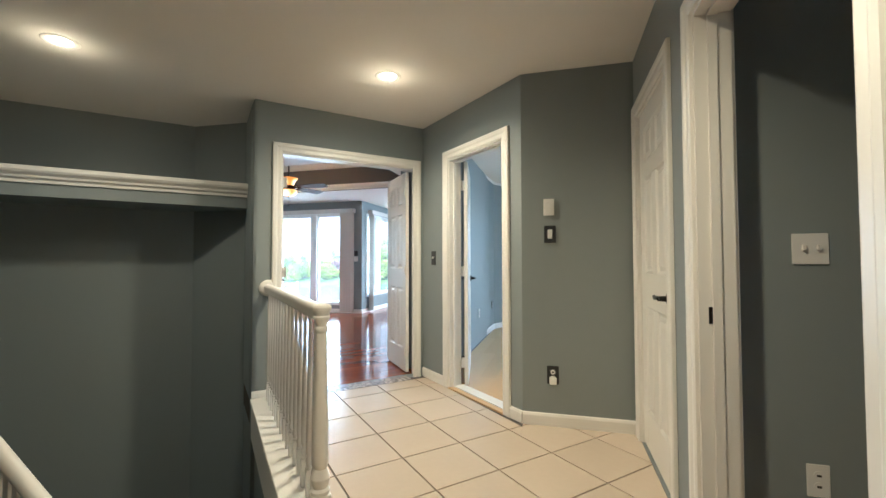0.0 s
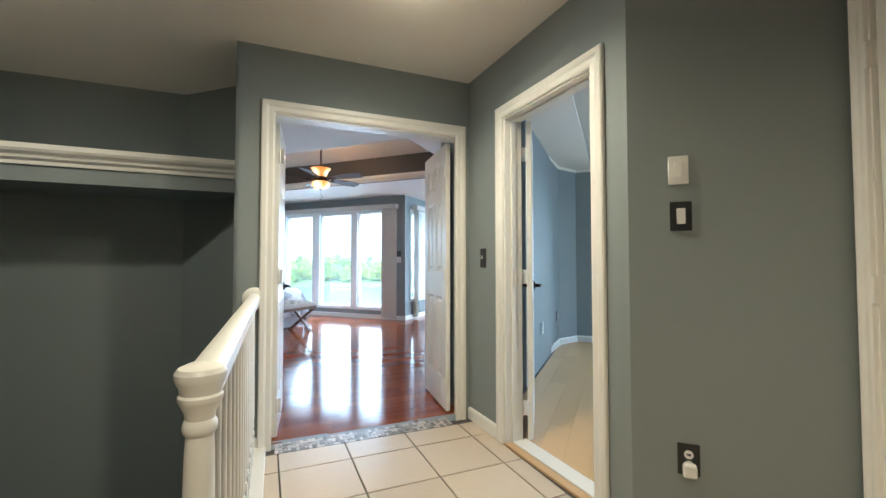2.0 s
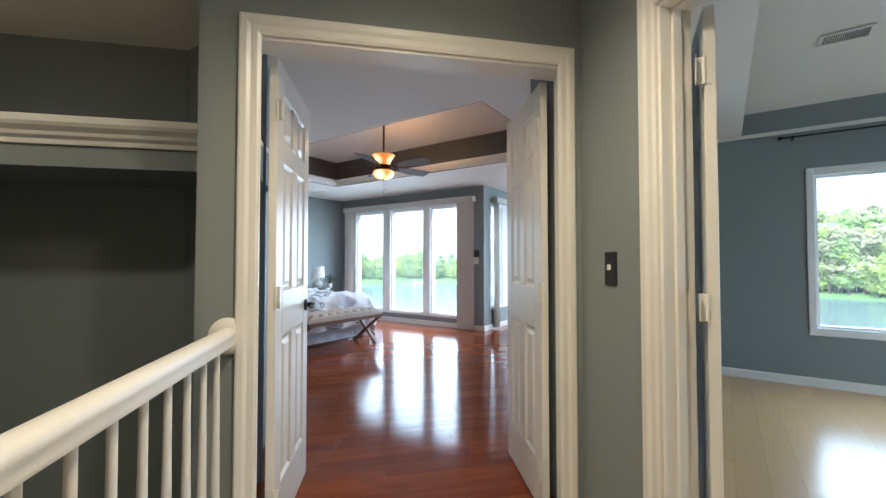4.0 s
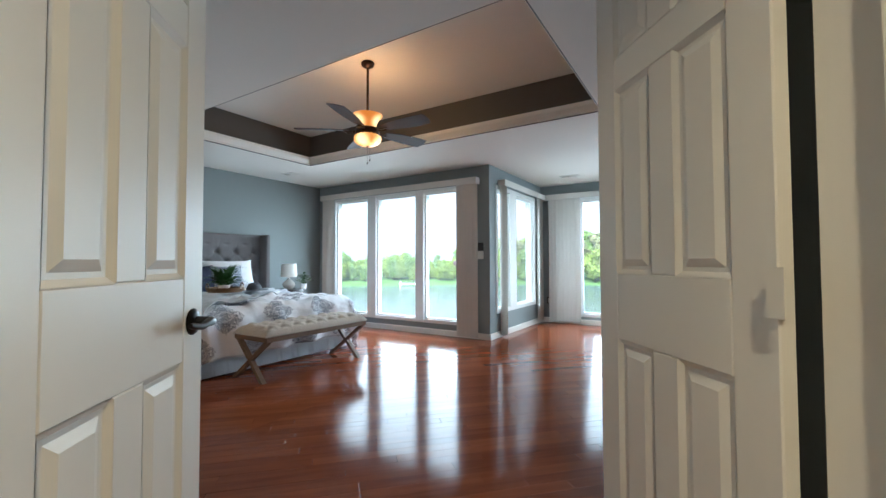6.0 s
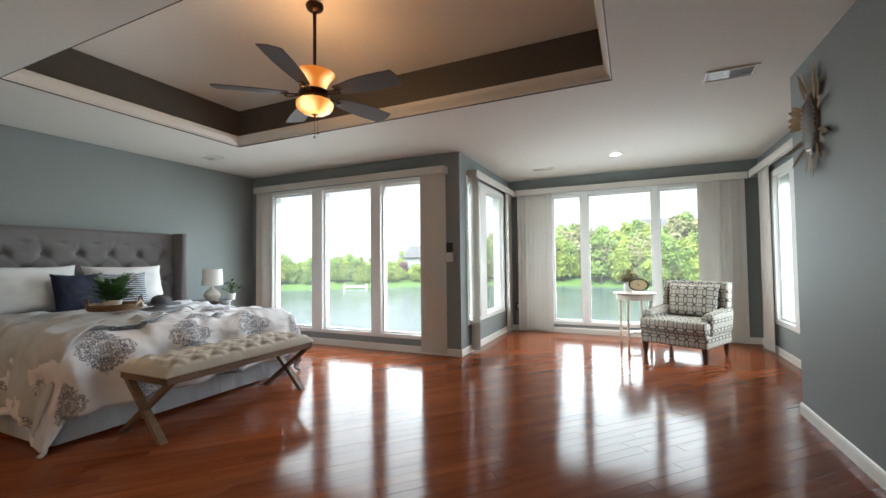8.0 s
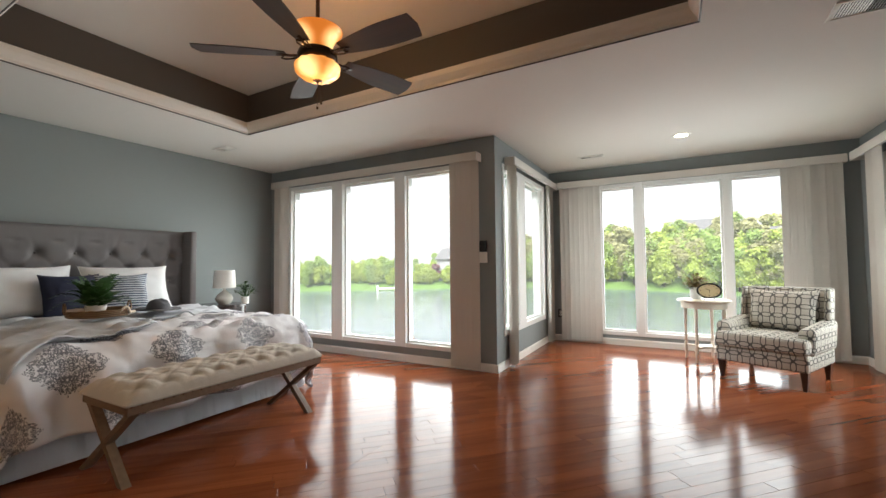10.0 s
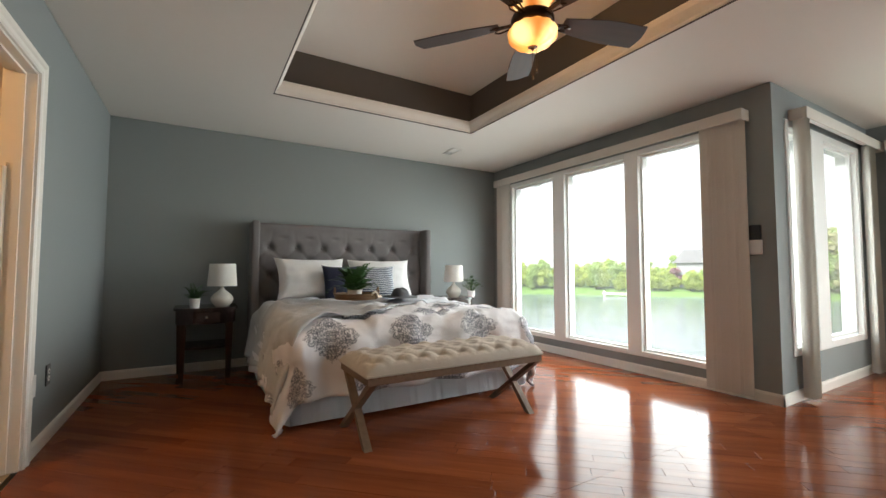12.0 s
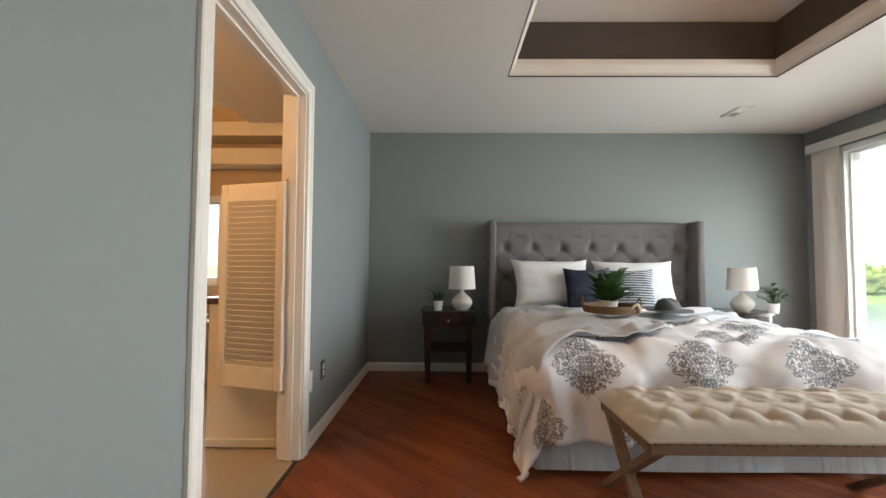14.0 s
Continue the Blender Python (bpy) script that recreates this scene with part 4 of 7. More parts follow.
blind("vertical_blind", M1, -7.26 - WX, -4.10 - WX, ((-7.22 - WX, -7.0 - WX, 4, 40), (-4.44 - WX, -4.12 - WX, 5, 6)), 2.275, 0.03, "beige fabric vertical blind drawn open on the lake window")
blind("vertical_blind", M2, -3.80 - RX, -0.685 - RX, ((-3.77 - RX, -3.24 - RX, 8, 4), (-1.24 - RX, -0.72 - RX, 8, 4)), 2.275, 0.03, "beige fabric vertical blind drawn open on the hill window")
blind("vertical_blind", MR, 0.27, NY2 - NY1 - 0.01, ((0.27, 0.40, 4, 70), (1.80, 2.02, 5, 50)), 2.275, 0.03, "beige vertical blind on the narrow return window")
blind("vertical_blind", M3, 0.13, NY2 - SEY - 0.06, ((0.42, 0.66, 5, 30), (1.85, 2.10, 5, 25)), 2.275, 0.03, "beige vertical blind drawn open in the sitting corner")

# ---- lights ----
def downlight(x, y, z):
    ob = thing("downlight", pose(x, y, z), "recessed round ceiling downlight with white trim, lit", "downlight", "recessed downlights")
    part("trim_ring", turned(((0.055, -0.001), (0.070, -0.006), (0.088, -0.006), (0.094, -0.001)), 32, cap=False), WHITE, ob, smooth=40)
    part("lens", turned(((0.056, -0.002), (0.02, -0.0035), (0.0, -0.0036)), 28, cap=False), BULB, ob, "glowing warm lens")
    return ob


downlight(-1.0, 2.765, CZ)
downlight(-2.71, 1.79, CZ)
downlight(-2.25, 9.25, CZ + 0.004)


def vent(name, x, y, z, deg, w, h, label):
    ob = thing(name, pose(x, y, z, 0, 0, deg), label, "ceiling vent")
    bm = bmesh.new()
    for a in ((-w / 2, w / 2, -h / 2, -h / 2 + 0.02), (-w / 2, w / 2, h / 2 - 0.02, h / 2), (-w / 2, -w / 2 + 0.02, -h / 2 + 0.02, h / 2 - 0.02), (w / 2 - 0.02, w / 2, -h / 2 + 0.02, h / 2 - 0.02)):
        bx(bm, a[0], a[1], a[2], a[3], -0.010, -0.0005, 0.002)
    part("frame", bm, WHITE, ob)
    part("backing", box(-w / 2 + 0.015, w / 2 - 0.015, -h / 2 + 0.015, h / 2 - 0.015, -0.002, -0.0005), DARKGRILLE, ob)
    n = int((w - 0.04) / 0.013)
    for k in range(n):
        x0 = -w / 2 + 0.026 + k * 0.013
        part("slat", box(-0.0035, 0.0035, -h / 2 + 0.02, h / 2 - 0.02, -0.0012, 0.0), WHITE, ob, at=Matrix.Translation((x0, 0, -0.005)) @ Matrix.Rotation(radians(40 if k < n / 2 else -40), 4, "Y"))
    return ob


vent("ceiling_vent", -1.42, 7.185, CZ + 0.004, 0, 0.32, 0.20, "white louvered ceiling vent near the wall corner")
vent("ceiling_vent", -6.80, 7.11, CZ + 0.004, 0, 0.26, 0.13, "small white ceiling vent above the bed wall")
vent("ceiling_vent", -3.23, 9.67, CZ + 0.004, 0, 0.30, 0.12, "small white ceiling vent by the windows")


def ceiling_fan():
    ob = thing("ceiling_fan", pose(-4.21, 6.03, 0), "bronze five-blade ceiling fan with lit amber glass bowls", "ceiling fan")
    top = 3.06
    part("canopy", turned(((0.0, top - 0.002), (0.062, top), (0.066, top - 0.012), (0.058, top - 0.035), (0.030, top - 0.052), (0.016, top - 0.058)), 28, cap=False), BRONZE, ob, smooth=40)
    part("downrod", turned(((0.0125, 2.55), (0.0125, top - 0.05)), 14), BRONZE, ob, smooth=60)
    part("upper_glass", turned(((0.080, 2.395), (0.084, 2.42), (0.094, 2.455), (0.110, 2.485), (0.130, 2.510), (0.146, 2.526), (0.149, 2.533), (0.142, 2.534), (0.104, 2.490), (0.078, 2.44), (0.072, 2.40)), 40, cap=False), AMBER, ob, "flared amber glass uplight bowl, lit", smooth=60)
    part("motor_housing", turned(((0.0, 2.405), (0.095, 2.405), (0.112, 2.396), (0.118, 2.380), (0.118, 2.358), (0.110, 2.344), (0.10, 2.338), (0.0, 2.338)), 36, cap=False), BRONZE, ob, smooth=40)
    bm = bmesh.new()
    seg, prof = 96, ((0.100, 2.337), (0.124, 2.326), (0.134, 2.308), (0.133, 2.285), (0.118, 2.262), (0.092, 2.243), (0.060, 2.231), (0.028, 2.226))
    rings = []
    for r, z in prof:
        rings.append([bm.verts.new(((r + 0.0035 * math.cos(12 * 2 * math.pi * k / seg) * (r > 0.05)) * math.cos(2 * math.pi * k / seg), (r + 0.0035 * math.cos(12 * 2 * math.pi * k / seg) * (r > 0.05)) * math.sin(2 * math.pi * k / seg), z)) for k in range(seg)])
    for a, b in zip(rings, rings[1:]):
        for k in range(seg):
            bm.faces.new((a[k], a[(k + 1) % seg], b[(k + 1) % seg], b[k]))
    part("lower_glass", bm, AMBERLOW, ob, "ribbed amber glass bowl, lit", smooth=60)
    part("finial", turned(((0.0, 2.205), (0.006, 2.210), (0.012, 2.222), (0.028, 2.228), (0.030, 2.234), (0.0, 2.236)), 18, cap=False), BRONZE, ob, smooth=40)
    for k in range(5):
        a = radians(2 + 72 * k)
        rot = Matrix.Rotation(a, 4, "Z")
        arm = bmesh.new()
        tube(arm, [(0.11, -0.014, 2.40), (0.15, -0.022, 2.392), (0.19, -0.030, 2.390), (0.215, -0.022, 2.392), (0.20, 0.0, 2.392)], 0.005, 8)
        tube(arm, [(0.11, 0.014, 2.40), (0.15, 0.022, 2.392), (0.19, 0.030, 2.390), (0.215, 0.022, 2.392), (0.20, 0.0, 2.392)], 0.005, 8)
        bx(arm, 0.10, 0.24, -0.010, 0.010, 2.396, 2.402, 0.002)
        part("blade_arm", arm, BRONZE, ob, smooth=50, at=rot @ Matrix.Translation((0, 0, -0.028)))
        outline = []
        for i in range(13):
            f = i / 12
            x = 0.185 + 0.50 * f
            w = 0.045 + 0.040 * math.sin(min(1, f * 1.15) * math.pi * 0.62)
            outline.append((x, w))
        outline.append((0.695, 0.05))
        blade = bmesh.new()
        pts = [(x, w) for x, w in outline] + [(0.705, 0.0)] + [(x, -w) for x, w in outline[::-1]]
        lo = [blade.verts.new((x, y, -0.003)) for x, y in pts]
        hi = [blade.verts.new((x, y, 0.003)) for x, y in pts]
        blade.faces.new(lo[::-1])
        blade.faces.new(hi)
        for i in range(len(pts)):
            blade.faces.new((lo[i], lo[(i + 1) % len(pts)], hi[(i + 1) % len(pts)], hi[i]))
        part("blade", blade, BLADE, ob, "dark walnut fan blade", at=rot @ Matrix.Translation((0, 0, 2.381)) @ Matrix.Rotation(radians(-13), 4, "X"))
    for dx, dz in ((-0.012, 2.075), (0.02, 2.10)):
        bm = tube(bmesh.new(), [(dx, 0.01, 2.232), (dx, 0.01, dz)], 0.0012, 6)
        lathe(bm, ((0.002, 0.0), (0.007, -0.008), (0.006, -0.018), (0.0, -0.022)), 12, Matrix.Translation((dx, 0.01, dz)), cap=False)
        part("pull_chain", bm, BRONZE, ob, smooth=50)
    return ob


ceiling_fan()


# ---- cloth and cushions ----
def pillow(name, m, w, h, t, mat, label, flange=0.0, seed=1):
    """A stuffed cushion in its x-z plane, standing on its lower edge."""
    bm = bmesh.new()
    nx, nz = 26, 22
    front, back = [], []
    for j in range(nz + 1):
        fr, bk = [], []
        for i in range(nx + 1):
            u, v = 2 * i / nx - 1, 2 * j / nz - 1
            e = max(0.0, (1 - abs(u) ** 2.6)) * max(0.0, (1 - abs(v) ** 2.6))
            puff = t / 2 * e ** 0.45
            pin = 1 - 0.10 * (1 - abs(v) ** 2) * abs(u) ** 3
            pin2 = 1 - 0.13 * (1 - abs(u) ** 2) * abs(v) ** 3
            x, z = u * w / 2 * pin, h / 2 + v * h / 2 * pin2
            wr = 0.010 * noise.noise(Vector((u * 3 + seed, v * 3, seed * 1.7))) + 0.005 * noise.noise(Vector((u * 8, v * 8 + seed, 3.1)))
            if flange and max(abs(u), abs(v)) > 1 - flange:
                puff = 0.004
            fr.append(bm.verts.new((x, -puff - wr * min(1, e * 6), z)))
            bk.append(bm.verts.new((x, puff + wr * min(1, e * 6) + 0.001, z)))
        front.append(fr)
        back.append(bk)
    for g, rev in ((front, False), (back, True)):
        for j in range(nz):
            for i in range(nx):
                q = (g[j][i], g[j][i + 1], g[j + 1][i + 1], g[j + 1][i])
                bm.faces.new(q[::-1] if rev else q)
    bmesh.ops.remove_doubles(bm, verts=bm.verts, dist=0.003)
    ob = part(name, bm, mat, smooth=75)
    uv_box(ob)
    ob.matrix_world = m
    return tagged(ob, label, "pillow")


BX0, BX1, BY0, BY1 = -7.22, -5.36, 5.00, 6.93
BZ = 0.62


def bed():
    ob = thing("bed", pose(0, 0, 0), "king bed with a grey tufted wingback headboard", "bed")
    y0, y1, zt = 4.93, 6.985, 1.51
    part("headboard_frame", box(WX + 0.015, -7.30, y0, y1, 0.05, zt, 0.015, 2), GREYFAB, ob)
    for a, b in ((y0, y0 + 0.075), (y1 - 0.075, y1)):
        part("wing", box(-7.315, -7.085, a, b, 0.03, zt, 0.022, 3), GREYFAB, ob, "grey upholstered side wing", smooth=40)
    bm = bmesh.new()
    nu, nv = 150, 66
    pw, ph = 0.281, 0.148
    zb = 0.45
    grid = []
    for j in range(nv + 1):
        row = []
        z = zb + (zt - 0.012 - zb) * j / nv
        for i in range(nu + 1):
            y = y0 + 0.07 + (y1 - y0 - 0.14) * i / nu
            a, b = (y - 5.957) / pw, (z - 1.247) / ph
            da, db = a - round(a), b - round(b)
            if (round(b) % 2):
                da = (a + 0.5) - round(a + 0.5)
            d = math.hypot(da * pw, db * ph)
            tuft = 0.042 * math.exp(-(d / 0.040) ** 2) if z < 1.36 else 0.0
            p2, q2 = (a - b * 0.5), (a + b * 0.5)
            cr = min(abs(p2 - round(p2)), abs(q2 - round(q2)))
            fade = max(0.0, 1 - (z - 1.247) / 0.20)
            crease = 0.008 * math.exp(-(cr / 0.06) ** 2) if z < 1.247 else 0.009 * fade * math.exp(-((a - round(a) + 0.25 * (1 - fade) * math.sin(5 * round(a))) / 0.05) ** 2) + 0.004 * max(0.0, noise.noise(Vector((y * 16, z * 1.5, 2.7))))
            lump = 0.008 * noise.noise(Vector((y * 7, z * 9, 0.5)))
            edge = min(1, (zt - z) / 0.03)
            x = -7.30 + 0.055 * edge ** 0.5 - tuft - crease * edge + lump
            row.append(bm.verts.new((x, y, z)))
        grid.append(row)
    for j in range(nv):
        for i in range(nu):
            bm.faces.new((grid[j][i], grid[j][i + 1], grid[j + 1][i + 1], grid[j + 1][i]))
    part("tufted_panel", bm, GREYFAB, ob, "button-tufted grey panel", smooth=80)
    me = None
    for r in range(-5, 1):
        for k in range(-4, 5):
            y = 5.957 + (k + (0.5 if r % 2 else 0)) * pw
            z = 1.247 + r * ph
            if not y0 + 0.12 < y < y1 - 0.12 or z > 1.36:
                continue
            if me is None:
                o = part("button", turned(((0.0, 0.008), (0.008, 0.006), (0.012, 0.0)), 12, cap=False), GREYFAB, ob, smooth=60)
                me = o.data
            else:
                o = new("button", me)
                o.parent = ob
            o.matrix_local = Matrix.Translation((-7.288, y, z)) @ Matrix.Rotation(radians(90), 4, "Y")
    part("box_spring", box(BX0 - 0.06, BX1 - 0.03, BY0 + 0.03, BY1 - 0.03, 0.12, 0.34, 0.03, 2), SKIRT, ob)
    part("mattress", box(BX0 - 0.06, BX1, BY0, BY1, 0.342, BZ, 0.06, 3), WHITEFAB, ob, smooth=50)
    for x, y in ((BX0, BY0 + 0.1), (BX0, BY1 - 0.1), (BX1 - 0.1, BY0 + 0.1), (BX1 - 0.1, BY1 - 0.1)):
        part("leg", box(x - 0.03, x + 0.03, y - 0.03, y + 0.03, 0, 0.122), LEGWOOD, ob)
    sk = bmesh.new()
    pts = []
    path = [(BX0, BY0), (BX1, BY0), (BX1, BY1), (BX0, BY1)]
    for (ax, ay), (bx_, by_) in zip(path, path[1:]):
        n = int(math.hypot(bx_ - ax, by_ - ay) / 0.02)
        for k in range(n):
            f = k / n
            pts.append((ax + (bx_ - ax) * f, ay + (by_ - ay) * f, (by_ - ay, -(bx_ - ax))))
    rows = []
    for k, (x, y, nrm) in enumerate(pts):
        L = math.hypot(*nrm)
        ox, oy = nrm[0] / L, nrm[1] / L
        wv = noise.noise(Vector((x * 1.5, y * 1.5, 0.2)))
        rows.append([sk.verts.new((x + ox * (0.01 + fl * (0.030 + 0.035 * wv)), y + oy * (0.01 + fl * (0.030 + 0.035 * wv)), z)) for fl, z in ((0.0, 0.345), (0.5, 0.2), (1.0, 0.018 + 0.01 * (wv + 0.5)))])
    for a, b in zip(rows, rows[1:]):
        for q in range(2):
            sk.faces.new((a[q], b[q], b[q + 1], a[q + 1]))
    bmesh.ops.solidify(sk, geom=sk.faces[:], thickness=0.003)
    part("bed_skirt", sk, SKIRT, ob, "white bed skirt reaching nearly to the floor", smooth=60)
    return ob


bed()


def drape(name, a0, a1, b0, b1, mat, label, category, lift, puff, drop_seed, step=0.022, hole=None, thick=0.012, parent=None, quilt=True):
    """A cloth laid over the bed. Flat cloth: a along x from the head, b along y; what passes the bed's edge hangs down."""
    bm = bmesh.new()
    na, nb = max(2, int((a1 - a0) / step)), max(2, int((b1 - b0) / step))
    uvs, grid = {}, []
    ex0, ex1, ey0, ey1 = -9.0, BX1 + 0.01, BY0 - 0.01, BY1 + 0.01
    R = 0.15
    for i in range(na + 1):
        row = []
        for j in range(nb + 1):
            a, b = a0 + (a1 - a0) * i / na, b0 + (b1 - b0) * j / nb
            if hole:
                a, b = hole(a, b, i / na, j / nb)
            ox = a - (ex1 - R * 0.6)
            oy = (b - (ey1 - R * 0.6)) if b > (ey0 + ey1) / 2 else (b - (ey0 + R * 0.6))
            dx, dy = max(0, ox), (max(0, oy) if b > (ey0 + ey1) / 2 else min(0, oy))
            d = math.hypot(dx, dy)
            n1 = noise.noise(Vector((a * 2.3 + drop_seed, b * 2.3, 0.7)))
            n2 = noise.noise(Vector((a * 6.0, b * 6.0 + drop_seed, 1.9)))
            n3 = abs(noise.noise(Vector((a * 3.7 + b * 2.2, b * 1.4 - a, drop_seed))))
            if d < 1e-6:
                p = Vector((a, b, BZ + lift))
                down = 0.0
            else:
                ux, uy = dx / d, dy / d
                ang = min(d / R, math.pi / 2)
                out, down = R * math.sin(ang), R * (1 - math.cos(ang))
                if d > R * math.pi / 2:
                    down += d - R * math.pi / 2
                    out += (d - R * math.pi / 2) * 0.10
                fold = 0.030 * math.sin((b if abs(ux) > abs(uy) else a) * 15 + 2.5 * n1 + drop_seed) * min(1, down / 0.25)
                both = min(1.0, 3.0 * min(abs(ux), abs(uy)))
                p = Vector((a - dx + ux * (out + fold + 0.02 * both), b - dy + uy * (out + fold + 0.02 * both), BZ + lift - down))
            amp = puff * (1 - 0.5 * min(1, d / 0.3))
            q = (0.012 * math.cos(a * 2 * math.pi / 0.36) * math.cos(b * 2 * math.pi / 0.40)) if quilt else 0.0
            rise = amp * (0.9 * n1 + 0.45 * n2 + 0.5 - 0.9 * max(0, 0.16 - n3) / 0.16) + q
            w1 = abs(noise.noise(Vector((a * 8.5 + 0.6 * n1, b * 6.0 + drop_seed, 4.3))))
            w2 = abs(noise.noise(Vector((a * 13.0 - b * 5.0, b * 15.0, drop_seed + 2.0))))
            rise += puff * (0.55 * w1 + 0.30 * w2 - 0.2)
            if d > 1e-6 and down > 0.08:
                p += Vector((ux, uy, 0)) * max(-0.012, rise * 0.8)
            else:
                p.z += max(-0.004, rise)
            p.z = max(p.z, 0.02 + 0.01 * n2)
            vtx = bm.verts.new(p)
            uvs[vtx] = (b, a)
            row.append(vtx)
        grid.append(row)
    lay = bm.loops.layers.uv.new("UVMap")
    for i in range(na):
        for j in range(nb):
            f = bm.faces.new((grid[i][j], grid[i][j + 1], grid[i + 1][j + 1], grid[i + 1][j]))
            for l in f.loops:
                l[lay].uv = uvs[l.vert]
    bmesh.ops.recalc_face_normals(bm, faces=bm.faces)
    if bm.faces[0].normal.z < 0:
        bmesh.ops.reverse_faces(bm, faces=bm.faces)
    for f in bm.faces:
        f.smooth = True
    me = bpy.data.meshes.new(name)
    bm.to_mesh(me)
    bm.free()
    me.materials.append(mat)
    ob = new(name, me)
    sol = ob.modifiers.new("thickness", "SOLIDIFY")
    sol.thickness, sol.offset = thick, -1
    if parent:
        ob.parent = parent
        ob["label"] = label
        return ob
    return tagged(ob, label, category)


cf = thing("comforter", pose(0, 0, 0), "white comforter with dark medallion print, rumpled, corner trailing", "comforter")
drape("printed_face", -6.62, BX1 + 0.47, BY0 - 0.47, BY1 + 0.42, DUVETFAB, "white cotton with grey-blue damask medallions", "", 0.030, 0.042, 1.3, parent=cf, thick=0.02)
drape("turned_down_fold", -6.90, -6.16, BY0 - 0.30, BY1 + 0.36, SHEET, "pale grey underside folded back", "", 0.050, 0.042, 1.3, parent=cf, thick=0.014)


def throw_shape(a, b, fi, fj):
    lo, hi = -6.95 + 0.34 * fj + 0.04 * math.sin(7 * fj), -5.04 - 0.60 * fj + 0.05 * math.sin(9 * fj)
    return (lo + (hi - lo) * fi, b)


drape("throw_blanket", -6.95, -5.20, BY0 - 0.46, 5.86, THROW, "grey woven throw draped over the bed's side", "throw blanket", 0.070, 0.044, 1.3, hole=throw_shape, thick=0.008)

face_e = Matrix.Rotation(radians(90), 4, "Z")
for nm, y, x, w, h, t, mat, lab, fl, lean, yawd, sd in (
    ("pillow", 5.52, -6.96, 0.74, 0.47, 0.24, WHITEFAB, "white cotton pillow sham propped on the headboard", 0.07, -20, 4, 1),
    ("pillow", 6.28, -6.96, 0.74, 0.46, 0.24, WHITEFAB, "white cotton pillow sham propped on the headboard", 0.07, -20, -4, 2),
    ("pillow", 5.80, -6.80, 0.44, 0.38, 0.16, NAVY, "navy blue square throw pillow", 0.0, -16, 6, 3),
    ("pillow", 6.13, -6.77, 0.45, 0.38, 0.17, STRIPED, "blue and white striped square throw pillow", 0.0, -18, -8, 4),
):
    pillow(nm, Matrix.Translation((x, y, BZ + 0.07)) @ face_e @ Matrix.Rotation(radians(yawd), 4, "Z") @ Matrix.Rotation(radians(lean), 4, "X"), w, h, t, mat, lab, fl, sd)

# felt hat on the bed
ht = thing("hat", pose(-6.30, 6.20, BZ + 0.115, 0, 0, 20), "dark grey felt hat lying on the bed", "hat")
bm = bmesh.new()
lathe(bm, ((0.0, 0.095), (0.03, 0.10), (0.065, 0.082), (0.085, 0.045), (0.092, 0.012), (0.12, 0.006), (0.17, 0.012), (0.172, 0.008), (0.12, 0.0), (0.0, 0.0)), 32, cap=False)
for v in bm.verts:
    v.co.z += 0.012 * math.sin(3 * v.co.x * 10) * (abs(v.co.x) > 0.1) - 0.02 * math.exp(-((v.co.y) / 0.02) ** 2) * (v.co.z > 0.07)
    v.co.z = max(v.co.z, 0.0)
part("hat_body", bm, HATFELT, ht, smooth=60)


# ---- plants ----
def fronds(bm, n, length, droop, rng, leaf=0.02, pairs=9):
    for k in range(n):
        a = 2 * math.pi * k / n + rng.uniform(-0.3, 0.3)
        L, rise = length * rng.uniform(0.65, 1.1), rng.uniform(0.5, 1.25)
        pts = []
        for i in range(pairs + 1):
            f = i / pairs
            r = L * f * (0.35 + 0.5 * (1.3 - rise))
            z = L * (rise * f - droop * f * f)
            pts.append(Vector((r * math.cos(a), r * math.sin(a), z)))
        for i in range(1, pairs + 1):
            d = (pts[i] - pts[i - 1]).normalized()
            side = d.cross(Vector((0, 0, 1))).normalized()
            s = leaf * (1.3 - i / pairs) + 0.004
            for sg in (-1, 1):
                tip = pts[i] + side * sg * s * 2.4 + d * s * 0.8
                v = [bm.verts.new(p) for p in (pts[i], pts[i] + side * sg * s * 1.1 + d * s * 0.9 + Vector((0, 0, 0.003)), tip, pts[i] + side * sg * s * 1.2 - d * s * 0.25)]
                bm.faces.new(v)
    return bm


def broad_leaves(bm, n, spread, height, size, rng):
    for k in range(n):
        a, f = rng.uniform(0, 2 * math.pi), rng.uniform(0.2, 1)
        c = Vector((spread * f * math.cos(a), spread * f * math.sin(a), height * rng.uniform(0.35, 1.0) * (1.15 - 0.5 * f)))
        out = Vector((math.cos(a), math.sin(a), rng.uniform(-0.2, 0.7))).normalized()
        side = out.cross(Vector((0, 0, 1))).normalized()
        up = side.cross(out)
        s = size * rng.uniform(0.7, 1.25)
        ring = [c - out * s, c - out * 0.3 * s + side * 0.55 * s + up * 0.12 * s, c + out * 0.5 * s + side * 0.42 * s + up * 0.05 * s, c + out * s - up * 0.15 * s, c + out * 0.5 * s - side * 0.42 * s + up * 0.05 * s, c - out * 0.3 * s - side * 0.55 * s + up * 0.12 * s]
        bm.faces.new([bm.verts.new(p) for p in ring])
        tube(bm, [(c.x * 0.15, c.y * 0.15, 0.0), tuple(c - out * s)], 0.0015, 4)
    return bm


